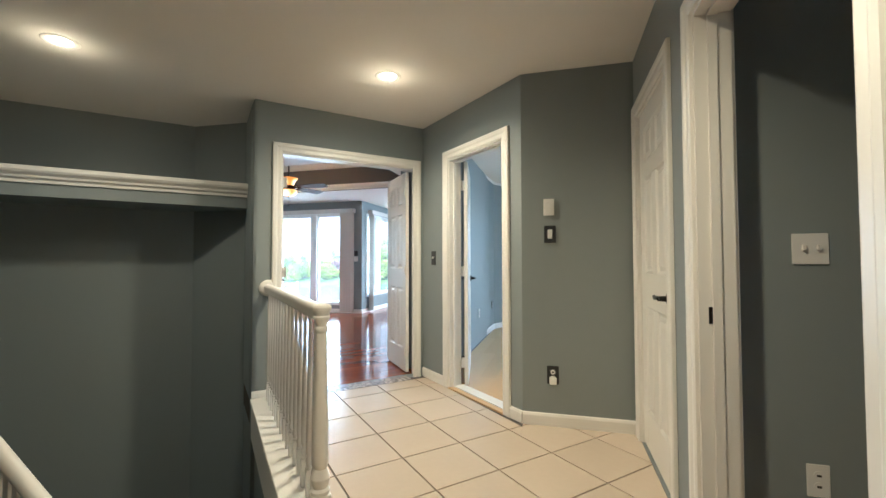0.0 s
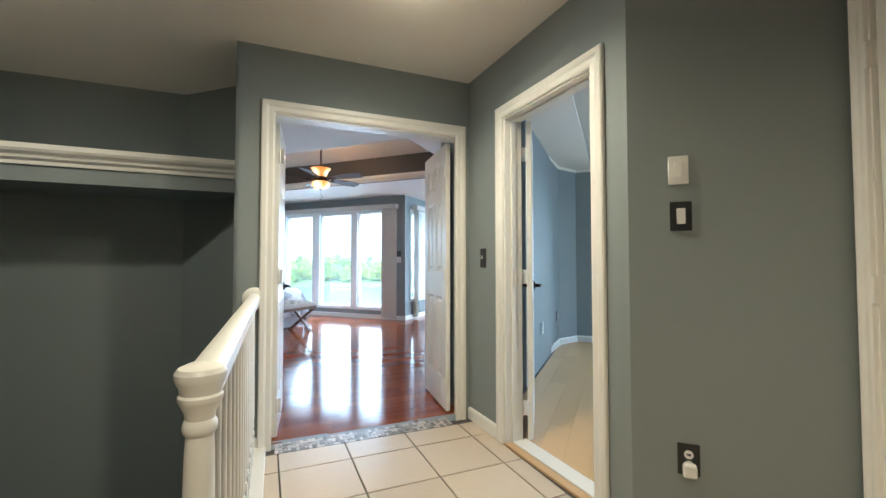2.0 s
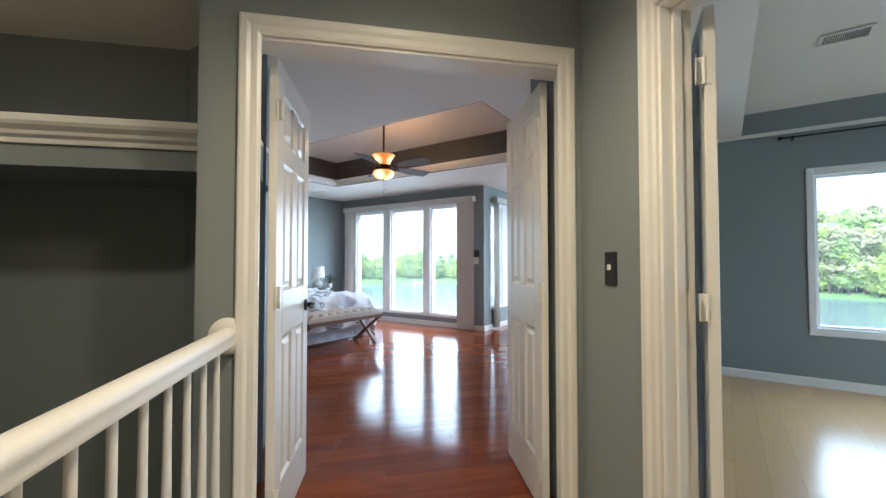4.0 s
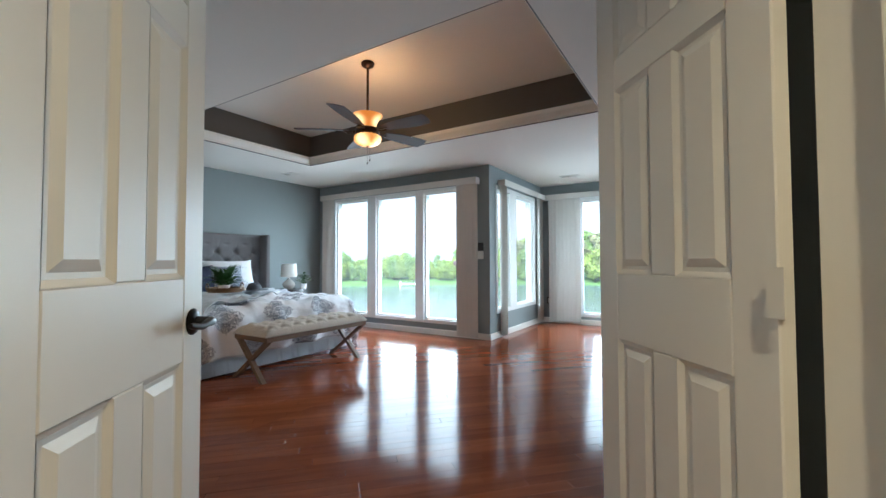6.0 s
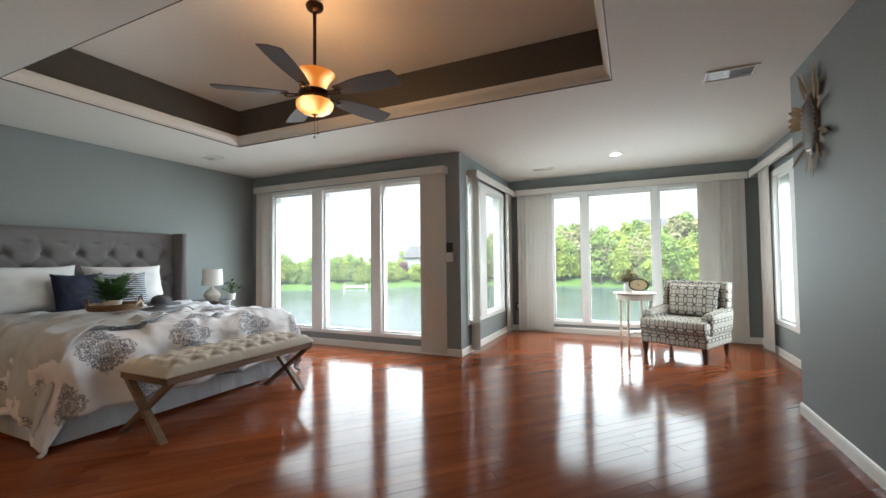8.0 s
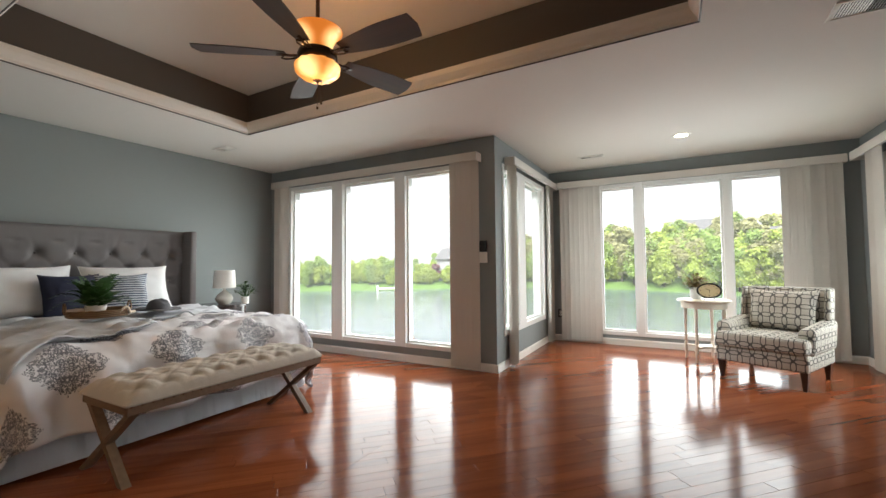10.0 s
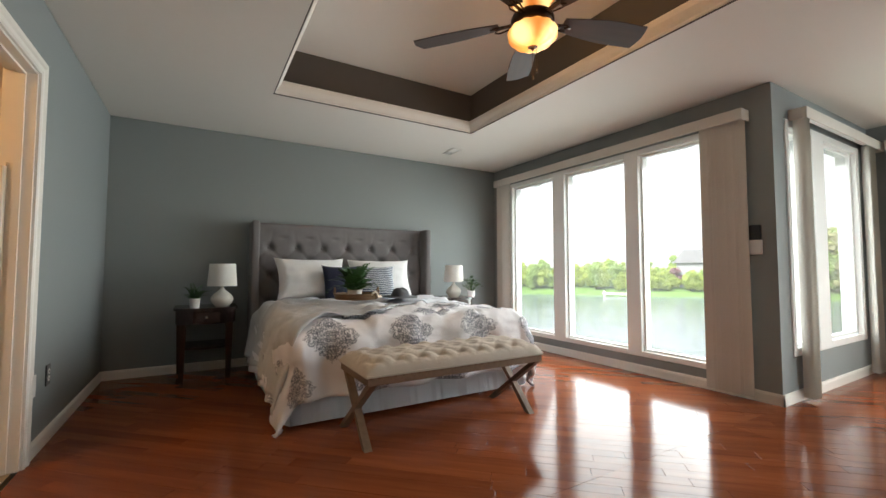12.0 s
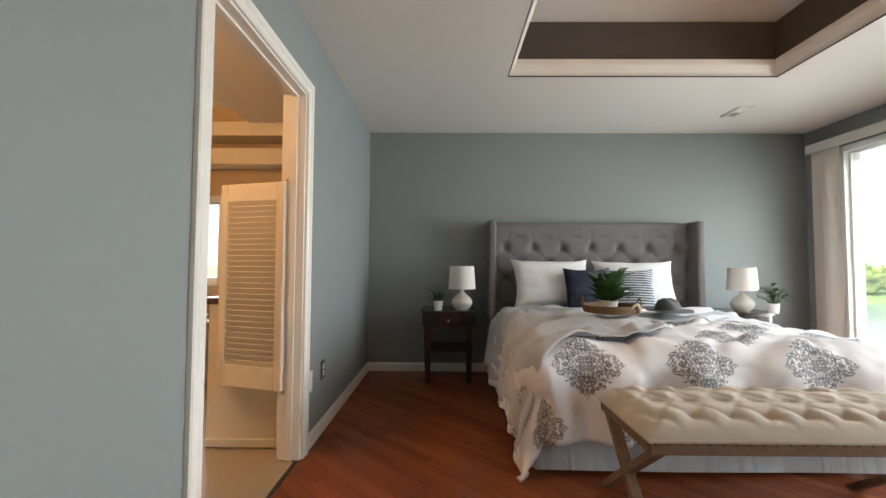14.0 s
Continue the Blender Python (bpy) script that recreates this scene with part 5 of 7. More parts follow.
def potted(x, y, z, kind, r, h, label, seed, s=1.0):
    rng = random.Random(seed)
    ob = thing("potted_plant", pose(x, y, z), label, "potted plant")
    part("pot", turned(((0.0, 0.0), (r * 0.82, 0.0), (r, h), (r * 0.9, h), (r * 0.86, h - 0.012), (0.0, h - 0.012)), 24, cap=False), POT, ob, smooth=40)
    part("soil", turned(((r * 0.86, h - 0.013), (0.0, h - 0.010)), 20, cap=False), SOIL, ob)
    bm = bmesh.new()
    if kind == "fern":
        fronds(bm, 34, 0.21 * s, 0.55, rng, 0.014 * s)
        fronds(bm, 22, 0.15 * s, 0.35, rng, 0.013 * s)
    elif kind == "spiky":
        fronds(bm, 18, 0.14 * s, 0.45, rng, 0.008 * s, 7)
    else:
        broad_leaves(bm, 46, 0.09 * s, 0.12 * s, 0.026 * s, rng)
    part("foliage", bm, FERN if kind == "fern" else LEAF, ob, at=Matrix.Translation((0, 0, h - 0.012)))
    return ob


# serving tray with its fern and beads
TRX, TRY, TRZ = -6.02, 5.66, BZ + 0.135
tr = thing("wicker_tray", pose(TRX, TRY, TRZ, 0, 0, 80), "round brown wicker tray with loop handles on the bed", "tray")
bm = turned(((0.0, 0.004), (0.165, 0.004), (0.182, 0.05), (0.190, 0.05), (0.172, 0.0), (0.0, 0.0)), 40, cap=False)
part("basket", bm, WICKER, tr, smooth=50)
for k in range(4):
    bm = bmesh.new()
    tube(bm, [((0.172 + 0.005 * k + 0.003) * math.cos(t), (0.172 + 0.005 * k + 0.003) * math.sin(t), 0.008 + 0.013 * k + 0.002 * math.sin(40 * t)) for t in [2 * math.pi * q / 60 for q in range(61)]], 0.006, 6)
    part("wicker_coil", bm, WICKER, tr, smooth=60)
for sg in (-1, 1):
    bm = tube(bmesh.new(), [(sg * 0.185 + 0.0, 0.045 * math.cos(t), 0.045 + 0.055 * math.sin(t)) for t in [math.pi * q / 12 for q in range(13)]], 0.006, 8)
    part("handle", bm, WICKER, tr, smooth=60)
fp = potted(TRX + 0.01, TRY - 0.02, TRZ + 0.006, "fern", 0.065, 0.075, "green fern in a white textured pot on a tray", 5, 1.75)
bm = bmesh.new()
for k in range(46):
    f = k / 45
    a = -1.2 + 2.6 * f
    r = 0.10 + 0.05 * math.sin(5 * f)
    x, y = TRX + 0.03 + r * math.cos(a) * 0.9 + 0.05 * f, TRY + 0.09 + 0.07 * math.sin(a) + 0.03 * f
    z = TRZ + 0.022 + (0.045 if 0.25 < f < 0.6 else 0.0) * math.sin((f - 0.25) / 0.35 * math.pi)
    bmesh.ops.create_icosphere(bm, subdivisions=1, radius=0.011, matrix=Matrix.Translation((x, y, z)))
tagged(part("bead_garland", bm, BEAD, smooth=80), "pale wooden bead garland spilling over the tray", "bead garland")


# ---- nightstands ----
def nightstand(x, y, label):
    ob = thing("nightstand", pose(x, y, 0), label, "nightstand", "nightstands beside the bed")
    zt = 0.66
    bm = bmesh.new()
    out = [(0.0, -0.26)] + [(0.36 + 0.15 * math.cos(t), 0.26 * math.sin(t)) for t in [-math.pi / 2 + math.pi * k / 16 for k in range(17)]] + [(0.0, 0.26)]

    def prism(bm, pts, z0, z1, k=1.0):
        lo = [bm.verts.new((px * k, py * k, z0)) for px, py in pts]
        hi = [bm.verts.new((px * k, py * k, z1)) for px, py in pts]
        bm.faces.new(lo[::-1])
        bm.faces.new(hi)
        for i in range(len(pts)):
            bm.faces.new((lo[i], lo[(i + 1) % len(pts)], hi[(i + 1) % len(pts)], hi[i]))
        return bm

    part("top", prism(bm, out, zt - 0.022, zt), DARKWOOD, ob)
    part("apron", prism(bmesh.new(), [(px * 0.94 + 0.01, py * 0.94) for px, py in out], zt - 0.145, zt - 0.0225), DARKWOOD, ob)
    dr = part("drawer", box(0.482, 0.497, -0.11, 0.11, zt - 0.13, zt - 0.035, 0.004), DARKWOOD, ob, "small drawer front")
    part("knob", turned(((0.004, 0), (0.005, 0.012), (0.011, 0.018), (0.009, 0.026), (0.0, 0.028)), 14, Matrix.Translation((0.497, 0, zt - 0.083)) @ Matrix.Rotation(radians(90), 4, "Y"), cap=False), STEEL, dr, "bright metal knob", smooth=50)
    part("shelf", prism(bmesh.new(), [(px * 0.86 + 0.02, py * 0.86) for px, py in out], 0.285, 0.305), DARKWOOD, ob)
    for px, py in ((0.03, -0.215), (0.03, 0.215), (0.41, -0.185), (0.41, 0.185)):
        bm = bmesh.new()
        vs = [(px + sx * w, py + sy * w, z) for z, w in ((0.0, 0.019), (zt - 0.146, 0.030)) for sx, sy in ((-1, -1), (1, -1), (1, 1), (-1, 1))]
        vv = [bm.verts.new(v) for v in vs]
        for q in ((3, 2, 1, 0), (4, 5, 6, 7), (0, 1, 5, 4), (1, 2, 6, 5), (2, 3, 7, 6), (3, 0, 4, 7)):
            bm.faces.new([vv[i] for i in q])
        part("leg", bm, DARKWOOD, ob)
    return ob


nightstand(WX + 0.02, 4.55, "dark cherry nightstand with curved front and lower shelf")
nightstand(WX + 0.02, 7.30, "dark cherry nightstand partly hidden behind the bed")


def table_lamp(x, y, z, label):
    ob = thing("table_lamp", pose(x, y, z), label, "table lamp", "bedside lamps")
    part("base", turned(((0.0, 0.0), (0.052, 0.0), (0.058, 0.006), (0.082, 0.030), (0.097, 0.062), (0.096, 0.082), (0.078, 0.115), (0.045, 0.142), (0.026, 0.158), (0.018, 0.172), (0.017, 0.182), (0.0, 0.183)), 36, cap=False), CERAMIC, ob, "glossy cream gourd-shaped ceramic base", smooth=50)
    part("socket", turned(((0.009, 0.183), (0.009, 0.215)), 12), STEEL, ob)
    part("shade", turned(((0.127, 0.195), (0.112, 0.405), (0.108, 0.405), (0.123, 0.195)), 40, cap=False), SHADE, ob, "white tapered drum shade, unlit", smooth=50)
    bm = bmesh.new()
    for k in range(3):
        a = 2 * math.pi * k / 3
        tube(bm, [(0, 0, 0.215), (0.109 * math.cos(a), 0.109 * math.sin(a), 0.39)], 0.0018, 5)
    part("shade_spider", bm, STEEL, ob)
    return ob


table_lamp(-7.02, 4.675, 0.66, "cream ceramic table lamp with white shade on the nightstand")
table_lamp(-7.04, 7.285, 0.66, "cream ceramic table lamp with white shade on the nightstand")
potted(-6.98, 4.455, 0.66, "spiky", 0.044, 0.085, "small green succulent in a white pot on the nightstand", 8, 1.5)
potted(-6.90, 7.46, 0.66, "broad", 0.046, 0.085, "leafy green plant in a white pot on the nightstand", 9, 1.5)


# ---- bench ----
def bench():
    x0, x1, y0, y1 = -5.20, -4.70, 5.27, 6.56
    ob = thing("bench", pose(0, 0, 0), "cream tufted linen bench on crossed wooden legs", "bench")
    bm = bmesh.new()
    bx(bm, x0 + 0.01, x1 - 0.01, y0 + 0.01, y0 + 0.035, 0.375, 0.43, 0.003)
    part("end_rail", bm, OAK, ob)
    part("end_rail", box(x0 + 0.01, x1 - 0.01, y1 - 0.035, y1 - 0.01, 0.375, 0.43, 0.003), OAK, ob)
    part("side_rail", box(x0 + 0.005, x0 + 0.03, y0 + 0.01, y1 - 0.01, 0.375, 0.43, 0.003), OAK, ob)
    part("side_rail", box(x1 - 0.03, x1 - 0.005, y0 + 0.01, y1 - 0.01, 0.375, 0.43, 0.003), OAK, ob, "oak rail with a row of nail heads")
    bm = bmesh.new()
    nx, ny = 40, 100
    grid = []
    for j in range(ny + 1):
        row = []
        for i in range(nx + 1):
            u, v = i / nx, j / ny
            x, y = x0 + (x1 - x0) * u, y0 + (y1 - y0) * v
            e = min(u, 1 - u) * (x1 - x0), min(v, 1 - v) * (y1 - y0)
            r = 1.0
            for q in e:
                r *= min(1, q / 0.07) ** 0.42 if q < 0.07 else 1
            px, py = (x - x0) / 0.1667, (y - y0) / 0.143
            row_i = round(px - 0.5) + 0.5
            sh = 0.5 if int(row_i - 0.5) % 2 else 0.0
            cy = round(py - 0.5 - sh) + 0.5 + sh
            d = math.hypot((px - row_i) * 0.1667, (py - cy) * 0.143)
            tuft = 0.028 * math.exp(-(d / 0.034) ** 2)
            a, b = px + py, px - py
            cr = min(abs(a - round(a)), abs(b - round(b)))
            z = 0.432 + r * (0.078 - tuft - 0.010 * math.exp(-(cr / 0.09) ** 2)) + 0.004 * noise.noise(Vector((x * 9, y * 9, 0)))
            row.append(bm.verts.new((x, y, max(0.432, z))))
        grid.append(row)
    for j in range(ny):
        for i in range(nx):
            bm.faces.new((grid[j][i], grid[j][i + 1], grid[j + 1][i + 1], grid[j + 1][i]))
    part("cushion", bm, LINEN, ob, "button-tufted cream linen seat", smooth=80)
    part("seat_board", box(x0, x1, y0, y1, 0.418, 0.434, 0.004), LINEN, ob)
    me = None
    for k in range(26):
        y = y0 + 0.03 + (y1 - y0 - 0.06) * k / 25
        if me is None:
            o = part("nail_head", turned(((0.0, 0.004), (0.006, 0.003), (0.008, 0.0)), 10, cap=False), BRASS, ob, smooth=60)
            me = o.data
        else:
            o = new("nail_head", me)
            o.parent = ob
        o.matrix_local = Matrix.Translation((x1 - 0.005, y, 0.418)) @ Matrix.Rotation(radians(90), 4, "Y")
    for k in range(10):
        for yy, rr in ((y0 + 0.01, 90), (y1 - 0.01, -90)):
            o = new("nail_head", me)
            o.parent = ob
            o.matrix_local = Matrix.Translation((x0 + 0.03 + (x1 - x0 - 0.06) * k / 9, yy, 0.418)) @ Matrix.Rotation(radians(rr), 4, "X")
    for y in (y0 + 0.045, y1 - 0.045):
        for sg, yo in ((1, -0.0), (-1, 0.0)):
            bm = bmesh.new()
            a, b = (x0 + 0.03, x1 - 0.10) if sg > 0 else (x1 - 0.03, x0 - 0.03)
            w = 0.024
            dy = 0.018 if sg > 0 else -0.018
            vs = [bm.verts.new(p) for p in ((b - w, y - 0.022, 0), (b + w, y - 0.022, 0), (b + w, y + 0.022, 0), (b - w, y + 0.022, 0), (a - w, y - 0.022, 0.376), (a + w, y - 0.022, 0.376), (a + w, y + 0.022, 0.376), (a - w, y + 0.022, 0.376))]
            for q in ((3, 2, 1, 0), (4, 5, 6, 7), (0, 1, 5, 4), (1, 2, 6, 5), (2, 3, 7, 6), (3, 0, 4, 7)):
                bm.faces.new([vs[i] for i in q])
            bmesh.ops.translate(bm, verts=bm.verts, vec=(0, dy * 0.06, 0))
            part("leg", bm, OAK, ob, "crossed oak leg")
    return ob


bench()


# ---- armchair ----
def rounded(x0, x1, y0, y1, z0, z1, r, seg=4):
    return box(x0, x1, y0, y1, z0, z1, r, seg)


def armchair():
    ob = thing("armchair", pose(-1.535, 9.28, 0, 0, 0, -27.5) @ Matrix.Scale(0.96, 4), "armchair in off-white fabric with grey linked rings, dark legs", "armchair")

    def up(name, bm, label=""):
        o = part(name, bm, CHAIRFAB, ob, label, smooth=50)
        uv_box(o)
        return o

    w, d = 0.37, 0.40
    up("seat_base", rounded(-w, w, -d + 0.02, d - 0.04, 0.165, 0.315, 0.02, 3))
    c = rounded(-w + 0.0, w - 0.0, -d - 0.015, d - 0.16, 0.316, 0.455, 0.035, 4)
    for v in c.verts:
        v.co.z += 0.018 * (1 - (v.co.x / w) ** 2) * (v.co.z > 0.4)
    up("seat_cushion", c, "boxed seat cushion")
    for sg in (-1, 1):
        a = rounded(-0.065, 0.065, -d + 0.10, d - 0.05, 0.30, 0.585, 0.04, 4)
        for v in a.verts:
            v.co.z -= 0.05 * max(0, -(v.co.y + 0.1)) / 0.2 * (v.co.z > 0.45)
            v.co.x += sg * 0.02 * (v.co.z - 0.3) / 0.3
        bmesh.ops.translate(a, verts=a.verts, vec=(sg * (w - 0.045), 0, 0))
        up("arm", a, "padded arm")
    b = rounded(-w + 0.005, w - 0.005, d - 0.17, d - 0.03, 0.30, 0.885, 0.03, 4)
    for v in b.verts:
        v.co.y += 0.10 * (v.co.z - 0.3) / 0.58
        v.co.z += 0.012 * math.cos(v.co.x / w * 1.4) * (v.co.z > 0.8)
    up("backrest", b)
    for sg in (-1, 1):
        wg = rounded(-0.025, 0.025, -0.05, 0.10, 0.55, 0.885, 0.02, 3)
        for v in wg.verts:
            v.co.y += 0.10 * (v.co.z - 0.3) / 0.58
        bmesh.ops.translate(wg, verts=wg.verts, vec=(sg * (w - 0.02), d - 0.17, 0))
        up("wing", wg)
    p = pillow("back_cushion", Matrix.Identity(4), 0.60, 0.44, 0.18, CHAIRFAB, "", 0, 11)
    for k in ("category",):
        del p[k]
    p["label"] = "loose piped back cushion"
    p.parent = ob
    p.matrix_local = Matrix.Translation((0, d - 0.215, 0.44)) @ Matrix.Rotation(radians(-12), 4, "X")
    for x, y in ((-w + 0.04, -d + 0.06), (w - 0.04, -d + 0.06), (-w + 0.05, d - 0.07), (w - 0.05, d - 0.07)):
        bm = bmesh.new()
        vv = [bm.verts.new((x + sx * q, y + sy * q, z)) for z, q in ((0.0, 0.014), (0.17, 0.028)) for sx, sy in ((-1, -1), (1, -1), (1, 1), (-1, 1))]
        for q in ((3, 2, 1, 0), (4, 5, 6, 7), (0, 1, 5, 4), (1, 2, 6, 5), (2, 3, 7, 6), (3, 0, 4, 7)):
            bm.faces.new([vv[i] for i in q])
        part("leg", bm, LEGWOOD, ob, "tapered espresso wooden leg")
    return ob


armchair()


# ---- side table, clock, vase ----
def side_table(x, y):
    ob = thing("side_table", pose(x, y, 0, 0, 0, 20), "round cream painted side table with turned legs", "side table")
    zt = 0.69
    part("top", turned(((0.0, zt), (0.255, zt), (0.268, zt - 0.006), (0.268, zt - 0.016), (0.255, zt - 0.024), (0.0, zt - 0.024)), 44, cap=False), CREAMPAINT, ob, smooth=40)
    part("apron", turned(((0.225, zt - 0.025), (0.225, zt - 0.095), (0.205, zt - 0.095), (0.205, zt - 0.025)), 40, cap=False), CREAMPAINT, ob, smooth=40)
    for k in range(4):
        a = radians(45 + 90 * k)
        bm = turned(((0.010, 0.0), (0.015, 0.02), (0.012, 0.05), (0.018, 0.08), (0.020, 0.13), (0.018, 0.19), (0.012, 0.20), (0.019, 0.215), (0.015, 0.24), (0.016, 0.42), (0.020, 0.56), (0.013, 0.575), (0.020, 0.59), (0.022, zt - 0.026)), 14, Matrix.Translation((0.20 * math.cos(a), 0.20 * math.sin(a), 0)))
        part("leg", bm, CREAMPAINT, ob, smooth=50)
    bm = bmesh.new()
    for a in (45, 135):
        bx(bm, -0.20, 0.20, -0.014, 0.014, 0.148, 0.166, 0.003, m=Matrix.Rotation(radians(a), 4, "Z"))
    lathe(bm, ((0.0, 0.170), (0.075, 0.170), (0.08, 0.160), (0.075, 0.146), (0.0, 0.146)), 28, cap=False)
    part("stretcher", bm, CREAMPAINT, ob)
    return ob


TX, TY = -2.07, 9.80
side_table(TX, TY)
ck = thing("clock", Matrix.Translation((TX + 0.05, TY - 0.12, 0.69)) @ Matrix.Rotation(radians(-6), 4, "Z"), "oval tan-faced table clock with black rim on a stand", "clock")
turnx = Matrix.Translation((0, 0, 0.105)) @ Matrix.Rotation(radians(80), 4, "X") @ Matrix.Diagonal((1.45, 1.0, 1.0, 1))
part("dial", turned(((0.0, 0.006), (0.070, 0.006), (0.072, 0.0), (0.0, -0.001)), 40, turnx, cap=False), DIAL, ck, "aged tan dial", smooth=40)
part("rim", turned(((0.070, 0.010), (0.078, 0.012), (0.084, 0.006), (0.084, -0.010), (0.070, -0.010)), 40, turnx, cap=False), BLACK, ck, smooth=40)
bm = bmesh.new()
tube(bm, [(0.008, -0.012, 0.106), (-0.030, -0.012, 0.125)], 0.0025, 6)
tube(bm, [(0.008, -0.012, 0.106), (0.000, -0.012, 0.085)], 0.0025, 6)
part("clock_hands", bm, BLACK, ck)
bm = bmesh.new()
for k in range(12):
    a = 2 * math.pi * k / 12
    bx(bm, -0.0015, 0.0015, -0.006, 0.006, 0.0062, 0.0070, m=turnx @ Matrix.Rotation(a, 4, "Z") @ Matrix.Translation((0, 0.056, 0)))
part("hour_marks", bm, BLACK, ck)
bm = bmesh.new()
for sg in (-1, 1):
    tube(bm, [(sg * 0.05, -0.03, 0.0), (sg * 0.045, -0.012, 0.03), (sg * 0.03, 0.0, 0.04)], 0.004, 6)
    tube(bm, [(sg * 0.03, 0.0, 0.04), (sg * 0.03, 0.06, 0.0)], 0.003, 6)
part("stand", bm, BLACK, ck)
vs = thing("vase", pose(TX - 0.07, TY + 0.05, 0.69), "white vase of dried brown and green flowers", "vase")
part("vessel", turned(((0.0, 0.0), (0.045, 0.0), (0.062, 0.04), (0.060, 0.085), (0.048, 0.12), (0.054, 0.135), (0.046, 0.134), (0.0, 0.09)), 28, cap=False), POT, vs, smooth=50)
rng = random.Random(21)
bm = bmesh.new()
broad_leaves(bm, 130, 0.165, 0.20, 0.026, rng)
part("dried_bouquet", bm, DRIED, vs, at=Matrix.Translation((0, 0, 0.10)))
bm = bmesh.new()
broad_leaves(bm, 40, 0.15, 0.13, 0.022, rng)
part("leaves", bm, LEAF, vs, at=Matrix.Translation((0, 0, 0.09)))

# wall ornament on the east wall
wo = thing("wall_ornament", pose(E1X, 7.10, 2.0), "dark beaded oval wall ornament with dried leaves", "wall ornament")
bm = turned(((0.0, 0.030), (0.10, 0.026), (0.135, 0.012), (0.14, 0.0)), 36, Matrix.Rotation(radians(-90), 4, "Y") @ Matrix.Diagonal((1.45, 1.0, 1.0, 1)), cap=False)
part("oval_body", bm, LEGWOOD, wo, smooth=50)
bm = bmesh.new()
for k in range(34):
    a = 2 * math.pi * k / 34
    bmesh.ops.create_icosphere(bm, subdivisions=1, radius=0.007, matrix=Matrix.Translation((-0.020, 0.112 * math.sin(a), 0.165 * math.cos(a))))
part("beads", bm, BEAD, wo)
bm = bmesh.new()
rng = random.Random(4)
for k in range(26):
    a = rng.uniform(0, 2 * math.pi)
    rad = rng.uniform(0.95, 1.35)
    y, z = 0.18 * rad * math.sin(a), 0.24 * rad * math.cos(a)
    o = Vector((rng.uniform(-0.3, -0.05), math.sin(a), math.cos(a))).normalized()
    sd = o.cross(Vector((1, 0, 0))).normalized()
    c = Vector((-0.02, y, z))
    bm.faces.new([bm.verts.new(p) for p in (c - o * 0.10, c - o * 0.03 + sd * 0.02, c + o * 0.05 + sd * 0.018, c + o * 0.10, c + o * 0.05 - sd * 0.018, c - o * 0.03 - sd * 0.02)])
part("dried_leaves", bm, DRIED, wo)

# ---- office beyond the hall door ----
OX, OY = -0.88, 7.30
OFH = 3.6
o1, o2 = (OX, 6.95), (-0.68, OY)
wall("wall_office_west", off(B, U, T), o1, 0.02, 0, OFH)
wall("wall_office_corner", o1, o2, 0.03, 0, OFH)
wall("wall_office_north", o2, (3.0, OY), 0.14, 0, OFH, holes=((0.72, 1.75, 0.48, 2.06),))
wall("wall_office_east", (3.0, OY), (3.0, 2.2), T, 0, OFH, holes=((0.8, 2.6, 0.5, 2.1),))
window("window_8", along((3.0, OY), (3.0, 2.2))[0], 0.8, 2.6, 0.5, 2.1, ((0.86, 1.67), (1.73, 2.54)), "wide white window lighting the office", 0.57, 2.03, depth=0.12)
window_light("daylight_window_8", along((3.0, OY), (3.0, 2.2))[0], 0.86, 2.54, 0.57, 2.03, 7)
wall("wall_office_south", (3.0, 2.2), (D[0] + 0.1, 2.2), T, 0, OFH)
wall("wall_office_closet", (D[0] + T, 2.2), (D[0] + T, D[1] + T), 0.02, 0, OFH)
wall("wall_office_hall_side", (D[0] + T, D[1] + T), off(C, U, T), 0.02, 0, OFH)
MN, _ = along(o2, (3.0, OY))
window("window_5", MN, 0.72, 1.75, 0.48, 2.06, ((0.78, 1.69),), "white casement window of the office", 0.55, 1.99, depth=0.14)
window_light("daylight_window_5", MN, 0.78, 1.69, 0.55, 1.99, 4.5)
slab("floor_office", (off(B, U, 0.05), off(C, U, 0.05), (D[0] + T, D[1] + T), (D[0] + T, 2.2), (3.1, 2.2), (3.1, OY + 0.1), (o2[0], OY + 0.1), (OX - 0.02, 6.95)), -0.1, -0.009, GROUT, "underlay of the office's laminate floor", "floor")
bm = bmesh.new()
x0, x1 = -1.6, 3.2
for a, b, za, zb in ((2.0, 7.6, 3.55, 2.62),):
    v = [bm.verts.new(p) for p in ((x0, a, za), (x1, a, za), (x1, b, zb), (x0, b, zb), (x0, a, za + 0.05), (x1, a, za + 0.05), (x1, b, zb + 0.05), (x0, b, zb + 0.05))]
    for q in ((3, 2, 1, 0), (4, 5, 6, 7), (0, 1, 5, 4), (1, 2, 6, 5), (2, 3, 7, 6), (3, 0, 4, 7)):
        bm.faces.new([v[i] for i in q])
tagged(part("ceiling_office", bm, CEIL), "white sloping office ceiling", "ceiling", kind="structure")
pic = thing("trim_office", pose(0, 0, 0), "white picture rail round the office walls", "picture rail")
pic["kind"] = "structure"
for (a, b) in ((off(B, U, T), o1), (o1, o2), (o2, (3.0, OY))):
    part("rail", sweep(bmesh.new(), ((0.001, 0), (0.016, 0), (0.016, 0.035), (0.001, 0.04)), (*a, 2.42), (*b, 2.42)), WHITE, pic)
base_board("baseboard_16", off(B, U, T), o1)
base_board("baseboard_17", o1, o2)
base_board("baseboard_18", o2, (3.0, OY))
